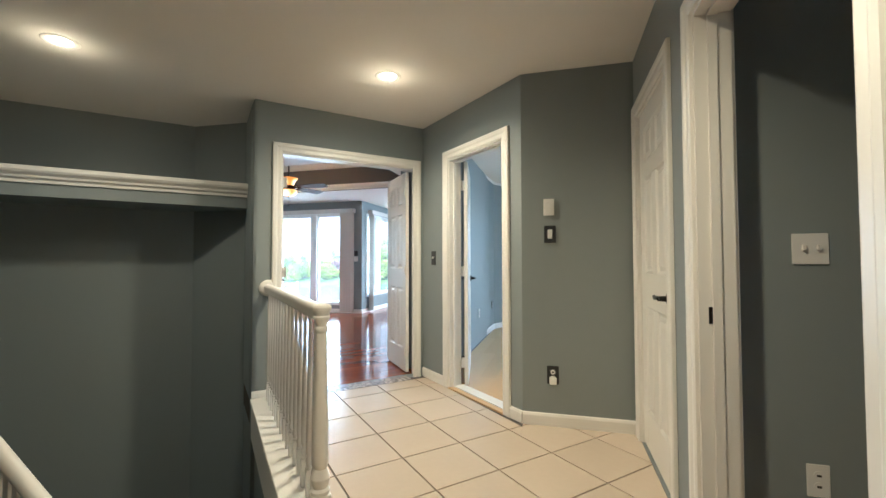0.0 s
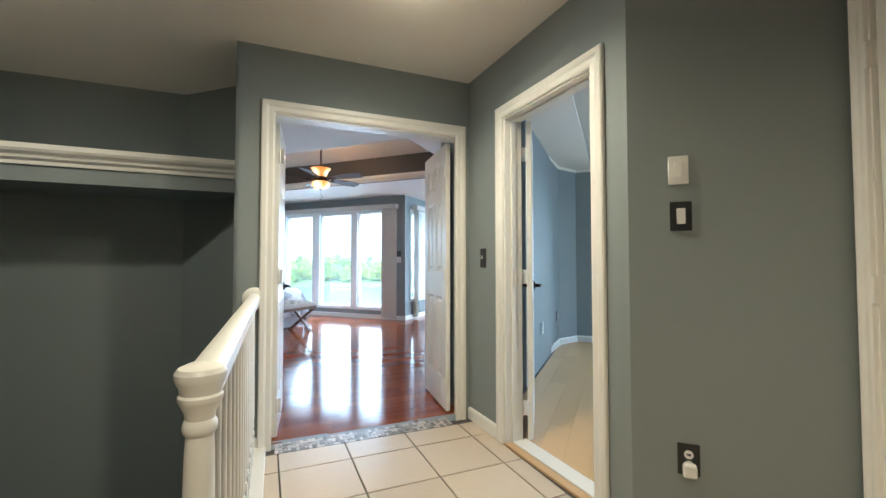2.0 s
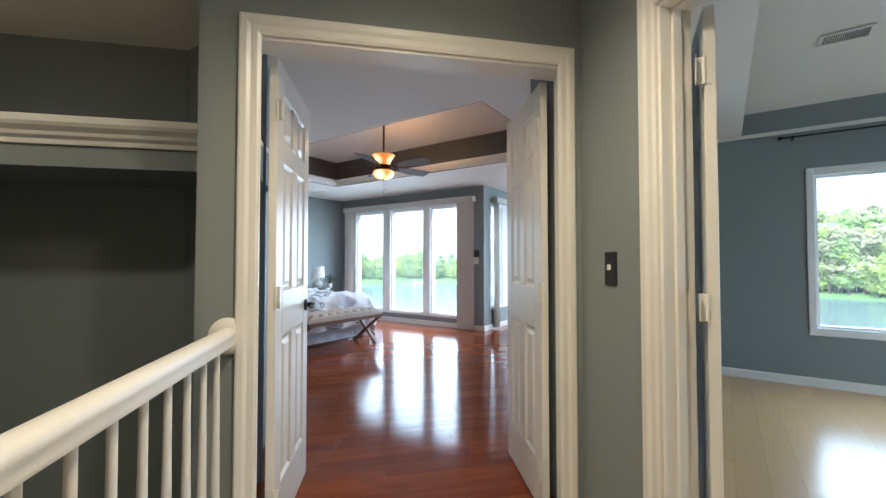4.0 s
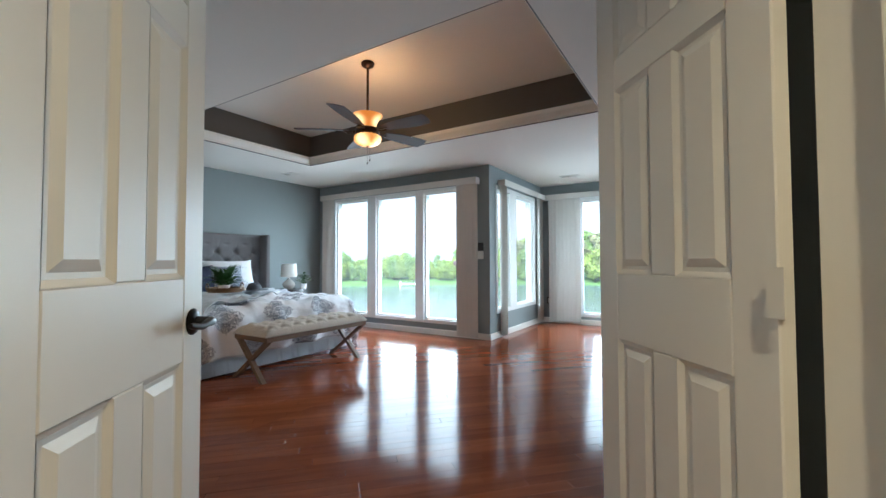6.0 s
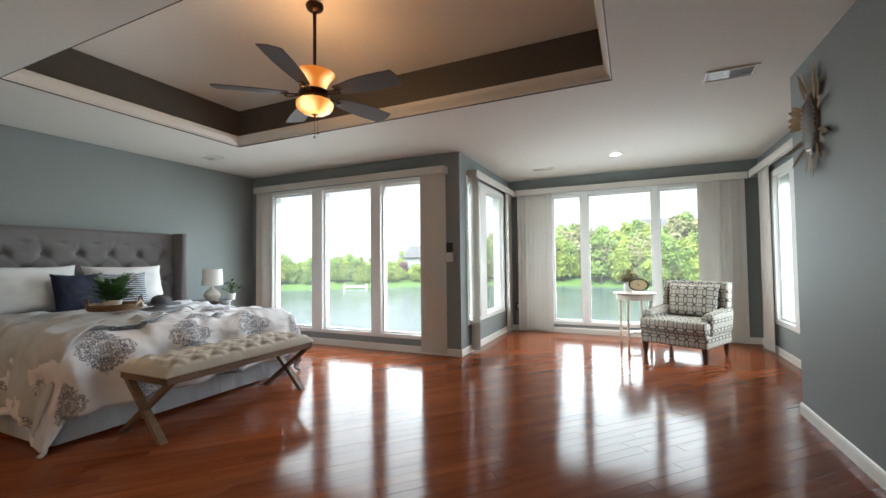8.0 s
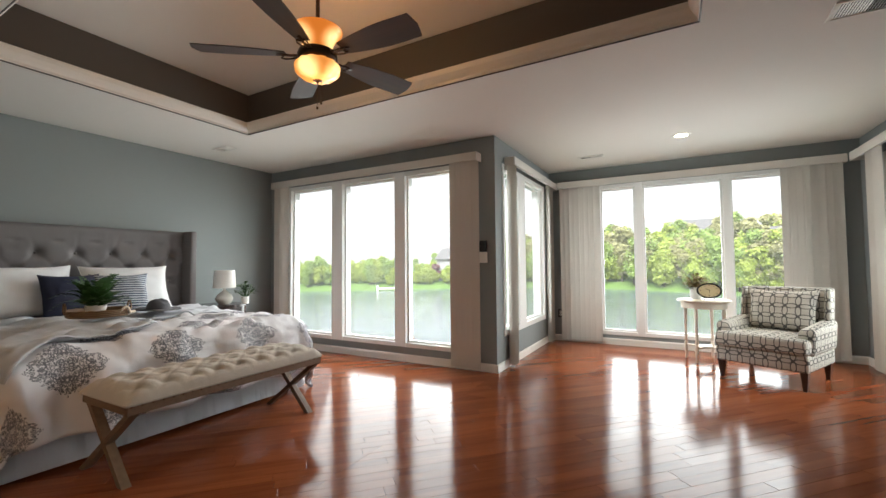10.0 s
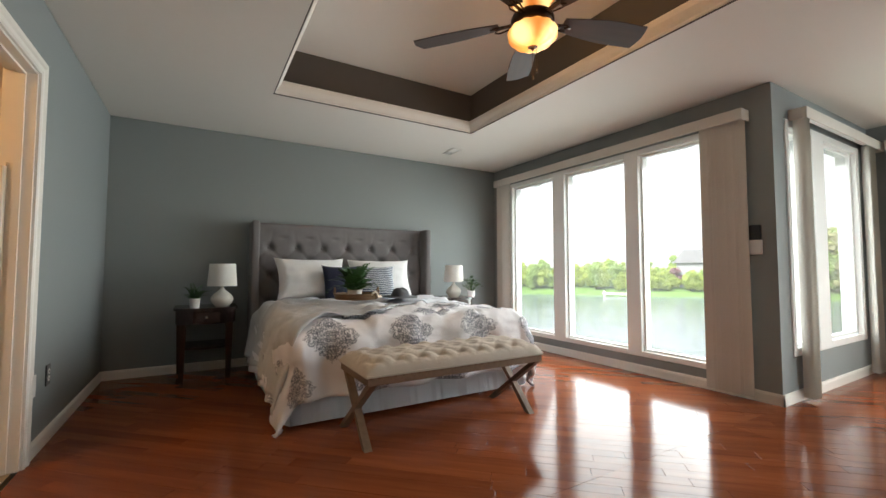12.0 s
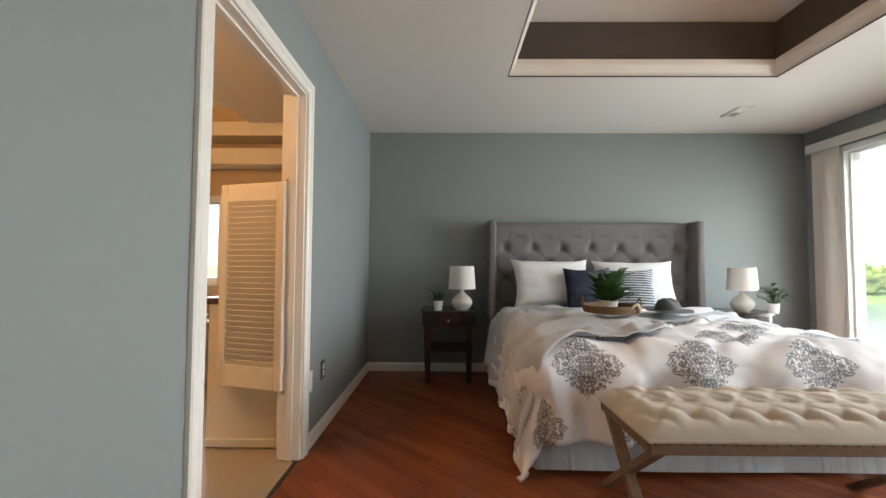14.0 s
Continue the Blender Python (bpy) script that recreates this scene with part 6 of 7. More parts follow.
cr = thing("curtain_rod", MN @ Matrix.Translation((0, 0, 2.365)), "black curtain rod above the office window", "curtain rod")
bm = tube(bmesh.new(), [(0.56, -0.07, 0), (2.1, -0.07, 0)], 0.008, 10)
part("rod", bm, BLACK, cr, smooth=60)
part("finial", turned(((0.0, -0.05), (0.012, -0.045), (0.018, -0.03), (0.010, -0.012), (0.009, 0.0)), 14, Matrix.Translation((0.56, -0.07, 0)) @ Matrix.Rotation(radians(90), 4, "Y"), cap=False), BLACK, cr, smooth=60)
part("bracket", box(0.62, 0.632, -0.075, -0.001, -0.02, 0.012), BLACK, cr)
plate("outlet", Matrix.Translation((OX, 6.72, 0.42)) @ Matrix.Rotation(radians(90), 4, "Z"), 0.072, 0.118, BLACKPLASTIC, "black outlet plate on the office wall", "outlet", "outletw")
plate("outlet", Matrix.Translation((OX, 5.6, 0.42)) @ Matrix.Rotation(radians(90), 4, "Z"), 0.072, 0.118, SWITCHW, "white outlet plate on the office wall", "outlet", "outletw")
vent("ceiling_vent", 0.55, 6.55, 2.79, 0, 0.30, 0.15, "white vent in the sloping office ceiling")
bpy.data.objects["ceiling_vent.003"].matrix_world = Matrix.Translation((0.15, 6.25, 2.838)) @ Matrix.Rotation(radians(-9.4), 4, "X")

# ---- bathroom beyond the louvered doors ----
BH = 3.4
wall("wall_bath_west", (-7.4, 0.6), (-7.4, SY - T), T, 0, BH, mat=BATHPAINT, label="tan painted bathroom wall", holes=((1.15, 1.62, 0.85, 1.78),))
BE = off(SC, N, T + 0.03)
BS = off(BE, U, -3.75)
wall("wall_bath_south", BS, (-7.4, BS[1]), T, 0, BH, mat=BATHPAINT, label="tan painted bathroom wall")
wall("wall_bath_east", BE, BS, 0.02, 0, BH, mat=BATHPAINT, label="tan painted bathroom wall")
wall("wall_bath_north", (-7.4, SY - T), (-3.75, SY - T), 0.002, 0, BH, mat=BATHPAINT, label="tan painted bathroom wall", holes=((7.4 - 5.47, 7.4 - 4.51, -0.1, 2.045),))
slab("floor_bath", ((-7.5, 0.5), BS, BE, (-3.55, SY - 0.03), (-7.5, SY - 0.03)), -0.1, -0.006, BATHTILE, "beige bathroom floor", "floor")
bm = bmesh.new()
for (xa, za, xb, zb) in ((-7.6, 2.62, -6.1, 3.35), (-6.1, 3.35, -3.2, 3.35)):
    v = [bm.verts.new(p) for p in ((xa, 0.4, za), (xb, 0.4, zb), (xb, SY - T, zb), (xa, SY - T, za), (xa, 0.4, za + 0.04), (xb, 0.4, zb + 0.04), (xb, SY - T, zb + 0.04), (xa, SY - T, za + 0.04))]
    for q in ((3, 2, 1, 0), (4, 5, 6, 7), (0, 1, 5, 4), (1, 2, 6, 5), (2, 3, 7, 6), (3, 0, 4, 7)):
        bm.faces.new([v[i] for i in q])
tagged(part("ceiling_bath", bm, CEIL), "sloping bathroom ceiling in warm lamplight", "ceiling", kind="structure")
lb = thing("trim_bath", pose(0, 0, 0), "cream ledge with moulding on the bathroom wall", "ledge")
lb["kind"] = "structure"
part("ledge_top", box(-7.40, -7.12, 0.6, SY - T - 0.003, 2.33, 2.47, 0.004), SALOON, lb)
part("ledge_moulding", box(-7.40, -7.17, 0.6, SY - T - 0.003, 2.06, 2.22, 0.006), SALOON, lb)
MBA, _ = along((-7.4, 0.6), (-7.4, SY - T))
window("window_6", MBA, 1.15, 1.62, 0.85, 1.78, ((1.20, 1.57),), "small white bathroom window", 0.91, 1.72, depth=0.12)
window_light("daylight_window_6", MBA, 1.20, 1.57, 0.91, 1.72, 1.5)
va = thing("vanity", pose(0, 0, 0), "cream bathroom vanity with brown counter", "vanity")
part("cabinet", box(-6.75, -5.615, 3.12, SY - T - 0.004, 0.0, 0.83, 0.004), SALOON, va)
part("countertop", box(-6.77, -5.60, 3.09, SY - T - 0.004, 0.831, 0.87, 0.006), VANITYTOP, va)
part("base_moulding", box(-5.614, -5.598, 3.12, SY - T - 0.004, 0.0, 0.05, 0.004), SALOON, va)
bt = thing("bathtub_deck", pose(0, 0, 0), "cream tiled tub deck below the bathroom window", "tub")
part("deck", box(-7.39, -6.55, 0.62, 2.4, 0.0, 0.55, 0.01), SALOON, bt)
part("tub_rim", box(-7.30, -6.65, 0.8, 2.25, 0.551, 0.60, 0.03, 3), POT, bt, smooth=40)


def saloon_door(hinge, free, name):
    m, w = along(hinge, free)
    ob = thing(name, m, "cream louvered half-height swing door standing ajar", "door")
    ob["kind"] = "structure"
    z0, z1, st = 0.375, 1.53, 0.05
    part("stile", box(0, st, 0, 0.026, z0, z1, 0.003), SALOON, ob)
    part("stile", box(w - st, w, 0, 0.026, z0, z1, 0.003), SALOON, ob)
    part("bottom_rail", box(st, w - st, 0.0005, 0.0255, z0, z0 + 0.12, 0.002), SALOON, ob)
    part("top_rail", box(st, w - st, 0.0005, 0.0255, z1 - 0.10, z1, 0.002), SALOON, ob)
    n = 30
    me = None
    for k in range(n):
        z = z0 + 0.135 + (z1 - z0 - 0.25) * k / (n - 1)
        mm = Matrix.Translation((0, 0.013, z)) @ Matrix.Rotation(radians(60), 4, "X")
        if me is None:
            o = part("louver", box(st, w - st, -0.019, 0.019, -0.003, 0.003, 0.001), SALOON, ob, at=mm)
            me = o.data
        else:
            o = new("louver", me)
            o.parent = ob
            o.matrix_local = mm
    part("pivot_hinge", turned(((0.006, z0 - 0.02), (0.006, z0)), 10), STEEL, ob)
    part("pivot_hinge", turned(((0.006, z1), (0.006, z1 + 0.02)), 10), STEEL, ob)
    return ob


saloon_door((-5.452, 3.635), (-5.575, 3.215), "door_5")
# unseen warm lamp, added to light the bathroom ceiling and louvered door
d = bpy.data.lights.new("vanity_bulb", "POINT")
d.energy, d.color, d.shadow_soft_size = 8, (1.0, 0.58, 0.25), 0.12
new("vanity_bulb", d).location = (-4.75, 2.5, 2.35)

# ---- outdoors ----
WATER_Z = -3.6
def leafy(name, color, rough, **more):
    """A leaf surface that lets light through as well as scattering it."""
    m = material(name, color, rough, **more)
    nt, b = nodes_of(m)
    tr, mix = nt.nodes.new("ShaderNodeBsdfTranslucent"), nt.nodes.new("ShaderNodeMixShader")
    nt.links.new(b.inputs["Base Color"].links[0].from_socket, tr.inputs[0])
    mix.inputs[0].default_value = 0.5
    nt.links.new(b.outputs[0], mix.inputs[1])
    nt.links.new(tr.outputs[0], mix.inputs[2])
    nt.links.new(mix.outputs[0], nt.nodes["Material Output"].inputs[0])
    return m


GRASS = material("spring_grass", (0.075, 0.14, 0.028), 0.9, scale=0.6, vary=0.35, bump=0.6, bump_scale=8)
BARK = material("tree_bark", (0.07, 0.055, 0.04), 0.9, scale=3, vary=0.3)
LEAFA = leafy("spring_leaf_yellow_green", (0.36, 0.44, 0.10), 0.7, scale=1.5, vary=0.35, island=0.35)
LEAFB = leafy("spring_leaf_green", (0.28, 0.39, 0.11), 0.7, scale=1.5, vary=0.35, island=0.35)
LEAFC = leafy("leaf_dull_olive", (0.34, 0.34, 0.17), 0.7, scale=1.5, vary=0.35, island=0.35)
LEAFP = leafy("leaf_plum_red", (0.24, 0.13, 0.14), 0.7, scale=1.5, vary=0.35, island=0.3)
SIDING = material("grey_house_siding", (0.30, 0.31, 0.32), 0.7, scale=2, vary=0.1)
ROOF = material("house_roof_shingle", (0.10, 0.10, 0.105), 0.9, scale=3, vary=0.2)
DARKGLASS = material("dark_house_window", (0.03, 0.035, 0.04), 0.1, scale=2, vary=0.1)
DRIFT = material("driftwood", (0.20, 0.14, 0.09), 0.9, scale=8, vary=0.3)


def water_material():
    m = material("lake_water", (0.085, 0.115, 0.125), 0.16, scale=0.2, vary=0.08, spec=0.9)
    nt, b = nodes_of(m)
    tc = nt.nodes.new("ShaderNodeTexCoord")
    mp = nt.nodes.new("ShaderNodeMapping")
    mp.inputs["Scale"].default_value = (0.5, 1.6, 1)
    n = nt.nodes.new("ShaderNodeTexNoise")
    n.inputs["Scale"].default_value, n.inputs["Detail"].default_value = 1.0, 4
    bp = nt.nodes.new("ShaderNodeBump")
    bp.inputs["Strength"].default_value, bp.inputs["Distance"].default_value = 0.35, 0.15
    nt.links.new(tc.outputs["Object"], mp.inputs[0])
    nt.links.new(mp.outputs[0], n.inputs["Vector"])
    nt.links.new(n.outputs[0], bp.inputs["Height"])
    nt.links.new(bp.outputs[0], b.inputs["Normal"])
    return m


def shore(az):
    """Distance of the far shore, by azimuth in degrees (0 north, 90 west)."""
    return 74 + 9 * math.sin(radians(az * 2 + 20)) + 4 * math.sin(radians(az * 7)) + (10 if az > 60 else 0)


def hill(az):
    """Height of the ridge behind the shore."""
    f = 1 / (1 + math.exp((az - 22) / 6.0))
    return 1.0 + 8.0 * f


def ground_z(x, y):
    dx, dy = x + 3.0, y - 5.0
    r, az = math.hypot(dx, dy), math.degrees(math.atan2(-dx, dy))
    if r < 9:
        return -8.0
    s = shore(az)
    if r < s:
        return -5.0 if r < s - 2 else -5.0 + 1.45 * (r - s + 2) / 2
    t = r - s
    return -3.55 + 0.9 * min(1, t / 3) + 0.9 * min(1, t / 14) + hill(az) * (1 - math.exp(-max(0, t - 10) / 38.0))


bm = bmesh.new()
radii = [0.0, 8, 9, 10, 24, 40, 60] + list(range(64, 104, 2)) + [110, 118, 128, 140, 160, 200, 300, 600, 1500, 4000]
na = 144
rings = []
for r in radii[1:]:
    row = []
    for k in range(na):
        a = 2 * math.pi * k / na
        x, y = -3 - r * math.sin(a), 5 + r * math.cos(a)
        row.append(bm.verts.new((x, y, ground_z(x, y))))
    rings.append(row)
c = bm.verts.new((-3, 5, -8.0))
for k in range(na):
    bm.faces.new((c, rings[0][k], rings[0][(k + 1) % na]))
for a, b in zip(rings, rings[1:]):
    for k in range(na):
        bm.faces.new((a[k], b[k], b[(k + 1) % na], a[(k + 1) % na]))
tagged(part("ground", bm, GRASS, smooth=60), "grassy lake banks rising to wooded hills", "ground", kind="structure")
bm = bmesh.new()
n = 48
inner = [bm.verts.new((-3 - 9 * math.sin(2 * math.pi * k / n), 5 + 9 * math.cos(2 * math.pi * k / n), WATER_Z)) for k in range(n)]
outer = [bm.verts.new((-3 - 100 * math.sin(2 * math.pi * k / n), 5 + 100 * math.cos(2 * math.pi * k / n), WATER_Z)) for k in range(n)]
for k in range(n):
    bm.faces.new((inner[k], outer[k], outer[(k + 1) % n], inner[(k + 1) % n]))
tagged(part("water", bm, water_material()), "calm grey-green lake with light ripples", "lake", kind="structure")


def tree_meshes(seed, height, spread, leafmat, leaves=900, size=(0.13, 0.30)):
    """Trunk with limbs, and a crown of many small leaf clumps with gaps."""
    rng = random.Random(seed)
    tk = bmesh.new()
    tube(tk, [(0, 0, -0.3), (0.05, 0, height * 0.25), (0.0, 0.08, height * 0.55), (0.1, 0, height * 0.85)], [height * 0.022, height * 0.018, height * 0.012, height * 0.004], 7)
    lobes = []
    for k in range(rng.randint(9, 12)):
        a = rng.uniform(0, 2 * math.pi)
        f = rng.uniform(0.25, 1.0)
        hz = height * rng.uniform(0.22, 0.90)
        rad = spread * (1 - 0.55 * abs(hz / height - 0.55) / 0.45) * 0.62
        c = Vector((rad * f * math.cos(a), rad * f * math.sin(a), hz))
        lobes.append((c, spread * rng.uniform(0.30, 0.50)))
        tube(tk, [(0, 0, hz * 0.62), tuple(c * 0.6 + Vector((0, 0, hz * 0.32))), tuple(c)], [height * 0.008, height * 0.005, height * 0.002], 5)
    cr = bmesh.new()
    for k in range(leaves):
        c, r = lobes[k % len(lobes)]
        d = Vector((rng.gauss(0, 1), rng.gauss(0, 1), rng.gauss(0, 0.85))).normalized()
        p = c + d * r * rng.uniform(0.45, 1.12)
        s = rng.uniform(*size)
        n1 = (d + Vector((rng.uniform(-0.8, 0.8), rng.uniform(-0.8, 0.8), rng.uniform(0.0, 1.1)))).normalized()
        t1 = n1.orthogonal().normalized()
        t1 = (Matrix.Rotation(rng.uniform(0, 6.28), 3, n1) @ t1)
        t2 = n1.cross(t1)
        cr.faces.new([cr.verts.new(p + q) for q in (t1 * s, t2 * s * 0.8 + n1 * 0.04, -t1 * s * 0.9, -t2 * s + n1 * 0.03)])
    return tk, cr


KINDS, FAR = [], []
for k, (hgt, spr, lm, lab) in enumerate(((7.5, 2.9, LEAFA, "tree in bright yellow-green spring leaf"), (9.0, 3.2, LEAFB, "broad tree in fresh green leaf"), (6.5, 2.6, LEAFA, "rounded tree in light green leaf"), (8.5, 2.7, LEAFC, "half-leafed olive-brown spring tree"), (7.0, 3.0, LEAFB, "rounded green shore tree"), (4.2, 2.1, LEAFP, "small plum-red flowering tree"))):
    tk, cr = tree_meshes(50 + k, hgt, spr, lm, 2000 if k != 5 else 1200)
    ob = thing("tree", pose(0, 0, -60), lab + " on the far shore", "tree", "trees along the lake")
    part("trunk", tk, BARK, ob)
    part("crown", cr, lm, ob)
    KINDS.append(ob)
    # a coarser crown for the deep wood
    coarse_trunk, coarse = tree_meshes(50 + k, hgt, spr, lm, 800, (0.22, 0.46))
    coarse_trunk.free()
    FAR.append(bpy.data.meshes.new("far_crown"))
    coarse.to_mesh(FAR[-1])
    coarse.free()


def spot(az, t):
    r = shore(az) + t
    x, y = -3 - r * math.sin(radians(az)), 5 + r * math.cos(radians(az))
    return x, y, ground_z(x, y) - 0.1


rng = random.Random(77)
SPOTS = []
for az10 in range(-560, 1050, 1):
    az = az10 / 10
    if az < 24 and rng.random() < 0.85:
        SPOTS.append((1.0 + 49 * rng.random() ** 1.7, az, rng.choice((0, 0, 1, 2, 3, 3, 4)), rng.uniform(0.60, 1.12), rng.uniform(0, 360)))
    elif az >= 24 and rng.random() < 0.60:
        t = rng.uniform(12, 40) if az > 52 else rng.choice((rng.uniform(2, 6), rng.uniform(8, 34)))
        SPOTS.append((t, az, rng.choice((0, 0, 1, 2, 2, 4)), rng.uniform(0.30, 0.66), rng.uniform(0, 360)))
SPOTS += [(9, -7, 5, 0.9, 20), (7, 30, 5, 0.8, 70), (6, 34, 5, 0.55, 120), (12, -14, 5, 0.8, 200)]
SPOTS.sort()
for t, az, kind, s, turn in SPOTS[:280]:
    copy_thing(KINDS[kind], Matrix.Translation(spot(az, t)) @ Matrix.Rotation(radians(turn), 4, "Z")).scale = (s, s, s)
# the deeper wood, joined
coords, quads, kinds_of = [], [], []
crowns = []
for ob in KINDS:
    me = FAR[len(crowns)]
    co = np.zeros(len(me.vertices) * 3)
    me.vertices.foreach_get("co", co)
    crowns.append((co.reshape(-1, 3), [tuple(p.vertices) for p in me.polygons]))
base = 0
WOODMATS = (LEAFA, LEAFB, LEAFA, LEAFC, LEAFB, LEAFP)
for t, az, kind, s, turn in SPOTS[280:]:
    co, fs = crowns[kind]
    m = np.array(Matrix.Rotation(radians(turn), 3, "Z")) * s
    coords.append(co @ m.T + np.array(spot(az, t)))
    quads.extend([tuple(v + base for v in f) for f in fs])
    kinds_of.extend([kind] * len(fs))
    base += len(co)
me = bpy.data.meshes.new("far_woods")
me.from_pydata(np.concatenate(coords).tolist(), [], quads)
for mt in WOODMATS:
    me.materials.append(mt)
me.polygons.foreach_set("material_index", kinds_of)
tagged(new("far_woods", me), "deep spring woods climbing the far hills", "woods", kind="stuff")
for me in FAR:
    bpy.data.meshes.remove(me)
for ob in KINDS:
    for o in (*ob.children_recursive, ob):
        bpy.data.objects.remove(o)


def far_house(az, t, w, d, h, turn, label):
    r = shore(az) + t
    x, y = -3 - r * math.sin(radians(az)), 5 + r * math.cos(radians(az))
    ob = thing("house", pose(x, y, ground_z(x, y) - 0.2, 0, 0, turn), label, "house")
    part("wall", box(-w / 2, w / 2, -d / 2, d / 2, 0, h), SIDING, ob)
    bm = bmesh.new()
    e = 0.5
    v = [bm.verts.new(p) for p in ((-w / 2 - e, -d / 2 - e, h), (w / 2 + e, -d / 2 - e, h), (w / 2 + e, d / 2 + e, h), (-w / 2 - e, d / 2 + e, h), (-w / 2 + 1, 0, h + d * 0.42), (w / 2 - 1, 0, h + d * 0.42))]
    for q in ((3, 2, 1, 0), (0, 1, 5, 4), (2, 3, 4, 5), (1, 2, 5), (3, 0, 4)):
        bm.faces.new([v[i] for i in q])
    part("roof", bm, ROOF, ob)
    for fl in range(max(1, int(h / 2.7))):
        for k in range(int(w / 2.2)):
            xx = -w / 2 + 1.2 + k * 2.1
            wd = part("window", box(xx - 0.5, xx + 0.5, -d / 2 - 0.05, -d / 2 - 0.01, 0.9 + fl * 2.7, 2.2 + fl * 2.7), VINYL, ob)
            part("pane", box(xx - 0.42, xx + 0.42, -d / 2 - 0.07, -d / 2 - 0.051, 0.98 + fl * 2.7, 2.12 + fl * 2.7), DARKGLASS, wd)
    return ob


far_house(27.3, 9, 8, 6, 4.6, 27, "grey two-storey house on the far shore")
far_house(-3, 60, 11, 8, 5.4, 0, "grey house on the wooded hill")
far_house(-11, 22, 9, 7, 4.0, -10, "grey house among trees on the hill")
far_house(9, 66, 9, 7, 5.4, 8, "pale house on the ridge")
far_house(-35, 30, 9, 7, 4.5, -32, "white house beyond the water")
dk = thing("dock", pose(-3 - (shore(36.7) - 1.5) * math.sin(radians(36.7)), 5 + (shore(36.7) - 1.5) * math.cos(radians(36.7)), WATER_Z, 0, 0, 36.7), "white boat dock on the far shore", "dock")
part("deck", box(-2.2, 2.2, -1.2, 1.2, 0.35, 0.5), VINYL, dk)
for x, y in ((-2, -1), (2, -1), (-2, 1), (2, 1)):
    part("post", box(x - 0.1, x + 0.1, y - 0.1, y + 0.1, -0.8, 0.9), VINYL, dk)
dw = thing("driftwood", pose(-14.6, 22.0, WATER_Z), "bare driftwood stump standing in the water", "driftwood")
part("stump", tube(bmesh.new(), [(0, 0, -0.6), (0.1, 0, 0.3), (0.45, 0.1, 0.75), (0.5, 0.1, 1.05)], [0.2, 0.18, 0.14, 0.06], 9), DRIFT, dw, smooth=60)
part("branch", tube(bmesh.new(), [(0.1, 0, 0.3), (-0.35, 0.05, 0.1), (-0.7, 0.1, -0.15)], [0.12, 0.09, 0.05], 8), DRIFT, dw, smooth=60)
# eaves outside the lake windows
tagged(part("eave", box(WX - 0.5, RX - 0.2, NY1 + 0.15, NY1 + 0.60, 2.36, 2.52), VINYL), "white soffit over the lake windows", "eave", kind="structure")
# unseen roof slab and gables, added to keep sky light out from above
tagged(part("roof", bx(box(WX - 0.6, 3.4, -2.3, NY1 + 0.55, 3.72, 3.85), RX - 0.35, 3.4, NY1 + 0.55, NY2 + 0.5, 3.72, 3.85), ROOF), "unseen dark roof slab added to shut out the sky", "roof", kind="structure")
for nm, p0, p1 in (("wall_gable_north", (3.4, 10.8), (RX - 0.35, 10.8)), ("wall_gable_return", (RX - 0.35, 10.8), (RX - 0.35, NY1 + 0.55)), ("wall_gable_lake", (RX - 0.35, NY1 + 0.55), (WX - 0.6, NY1 + 0.55)), ("wall_gable_west", (WX - 0.6, NY1 + 0.55), (WX - 0.6, -2.3)), ("wall_gable_east", (3.4, -2.3), (3.4, 10.8)), ("wall_gable_south", (WX - 0.6, -2.3), (3.4, -2.3))):
    wall(nm, p0, p1, 0.05, 2.53, 3.72, mat=SIDING, label="unseen grey gable wall added to shut out daylight")
bk = tagged(part("bracket_light", turned(((0.0, 0.0), (0.05, 0.0), (0.07, 0.06), (0.05, 0.12), (0.0, 0.13)), 16, Matrix.Translation((-6.98, NY1 + 0.45, 2.22)), cap=False), VINYL, smooth=50), "small white light under the outside soffit", "outdoor light")

# ---- floors: tiles and planks ----
def clip(poly, a, b, c):
    """The part of a polygon where a x + b y <= c."""
    out = []
    for k in range(len(poly)):
        p, q = poly[k], poly[(k + 1) % len(poly)]
        dp, dq = a * p[0] + b * p[1] - c, a * q[0] + b * q[1] - c
        if dp <= 0:
            out.append(p)
        if (dp < 0 < dq) or (dq < 0 < dp):
            f = dp / (dp - dq)
            out.append((p[0] + f * (q[0] - p[0]), p[1] + f * (q[1] - p[1])))
    return out


def area(poly):
    return 0.0 if len(poly) < 3 else 0.5 * abs(sum(poly[k][0] * poly[(k + 1) % len(poly)][1] - poly[(k + 1) % len(poly)][0] * poly[k][1] for k in range(len(poly))))


def piece(bm, poly, z0, z1, ch, tilt=0.0):
    """A flat piece with a small chamfer."""
    cx, cy = sum(p[0] for p in poly) / len(poly), sum(p[1] for p in poly) / len(poly)
    n = len(poly)
    if area(poly) < 2e-4:
        return
    inn = []
    for x, y in poly:
        L = math.hypot(x - cx, y - cy)
        inn.append((x + (cx - x) * ch / max(L, ch * 2) * 1.4, y + (cy - y) * ch / max(L, ch * 2) * 1.4))
    lo = [bm.verts.new((x, y, z0)) for x, y in poly]
    mi = [bm.verts.new((x, y, z1 - ch * 0.5 + tilt * (y - cy))) for x, y in poly]
    hi = [bm.verts.new((x, y, z1 + tilt * (y - cy))) for x, y in inn]
    bm.faces.new(hi)
    for k in range(n):
        bm.faces.new((lo[k], lo[(k + 1) % n], mi[(k + 1) % n], mi[k]))
        bm.faces.new((mi[k], mi[(k + 1) % n], hi[(k + 1) % n], hi[k]))


floor_hall = bpy.data.objects["floor_hall"]


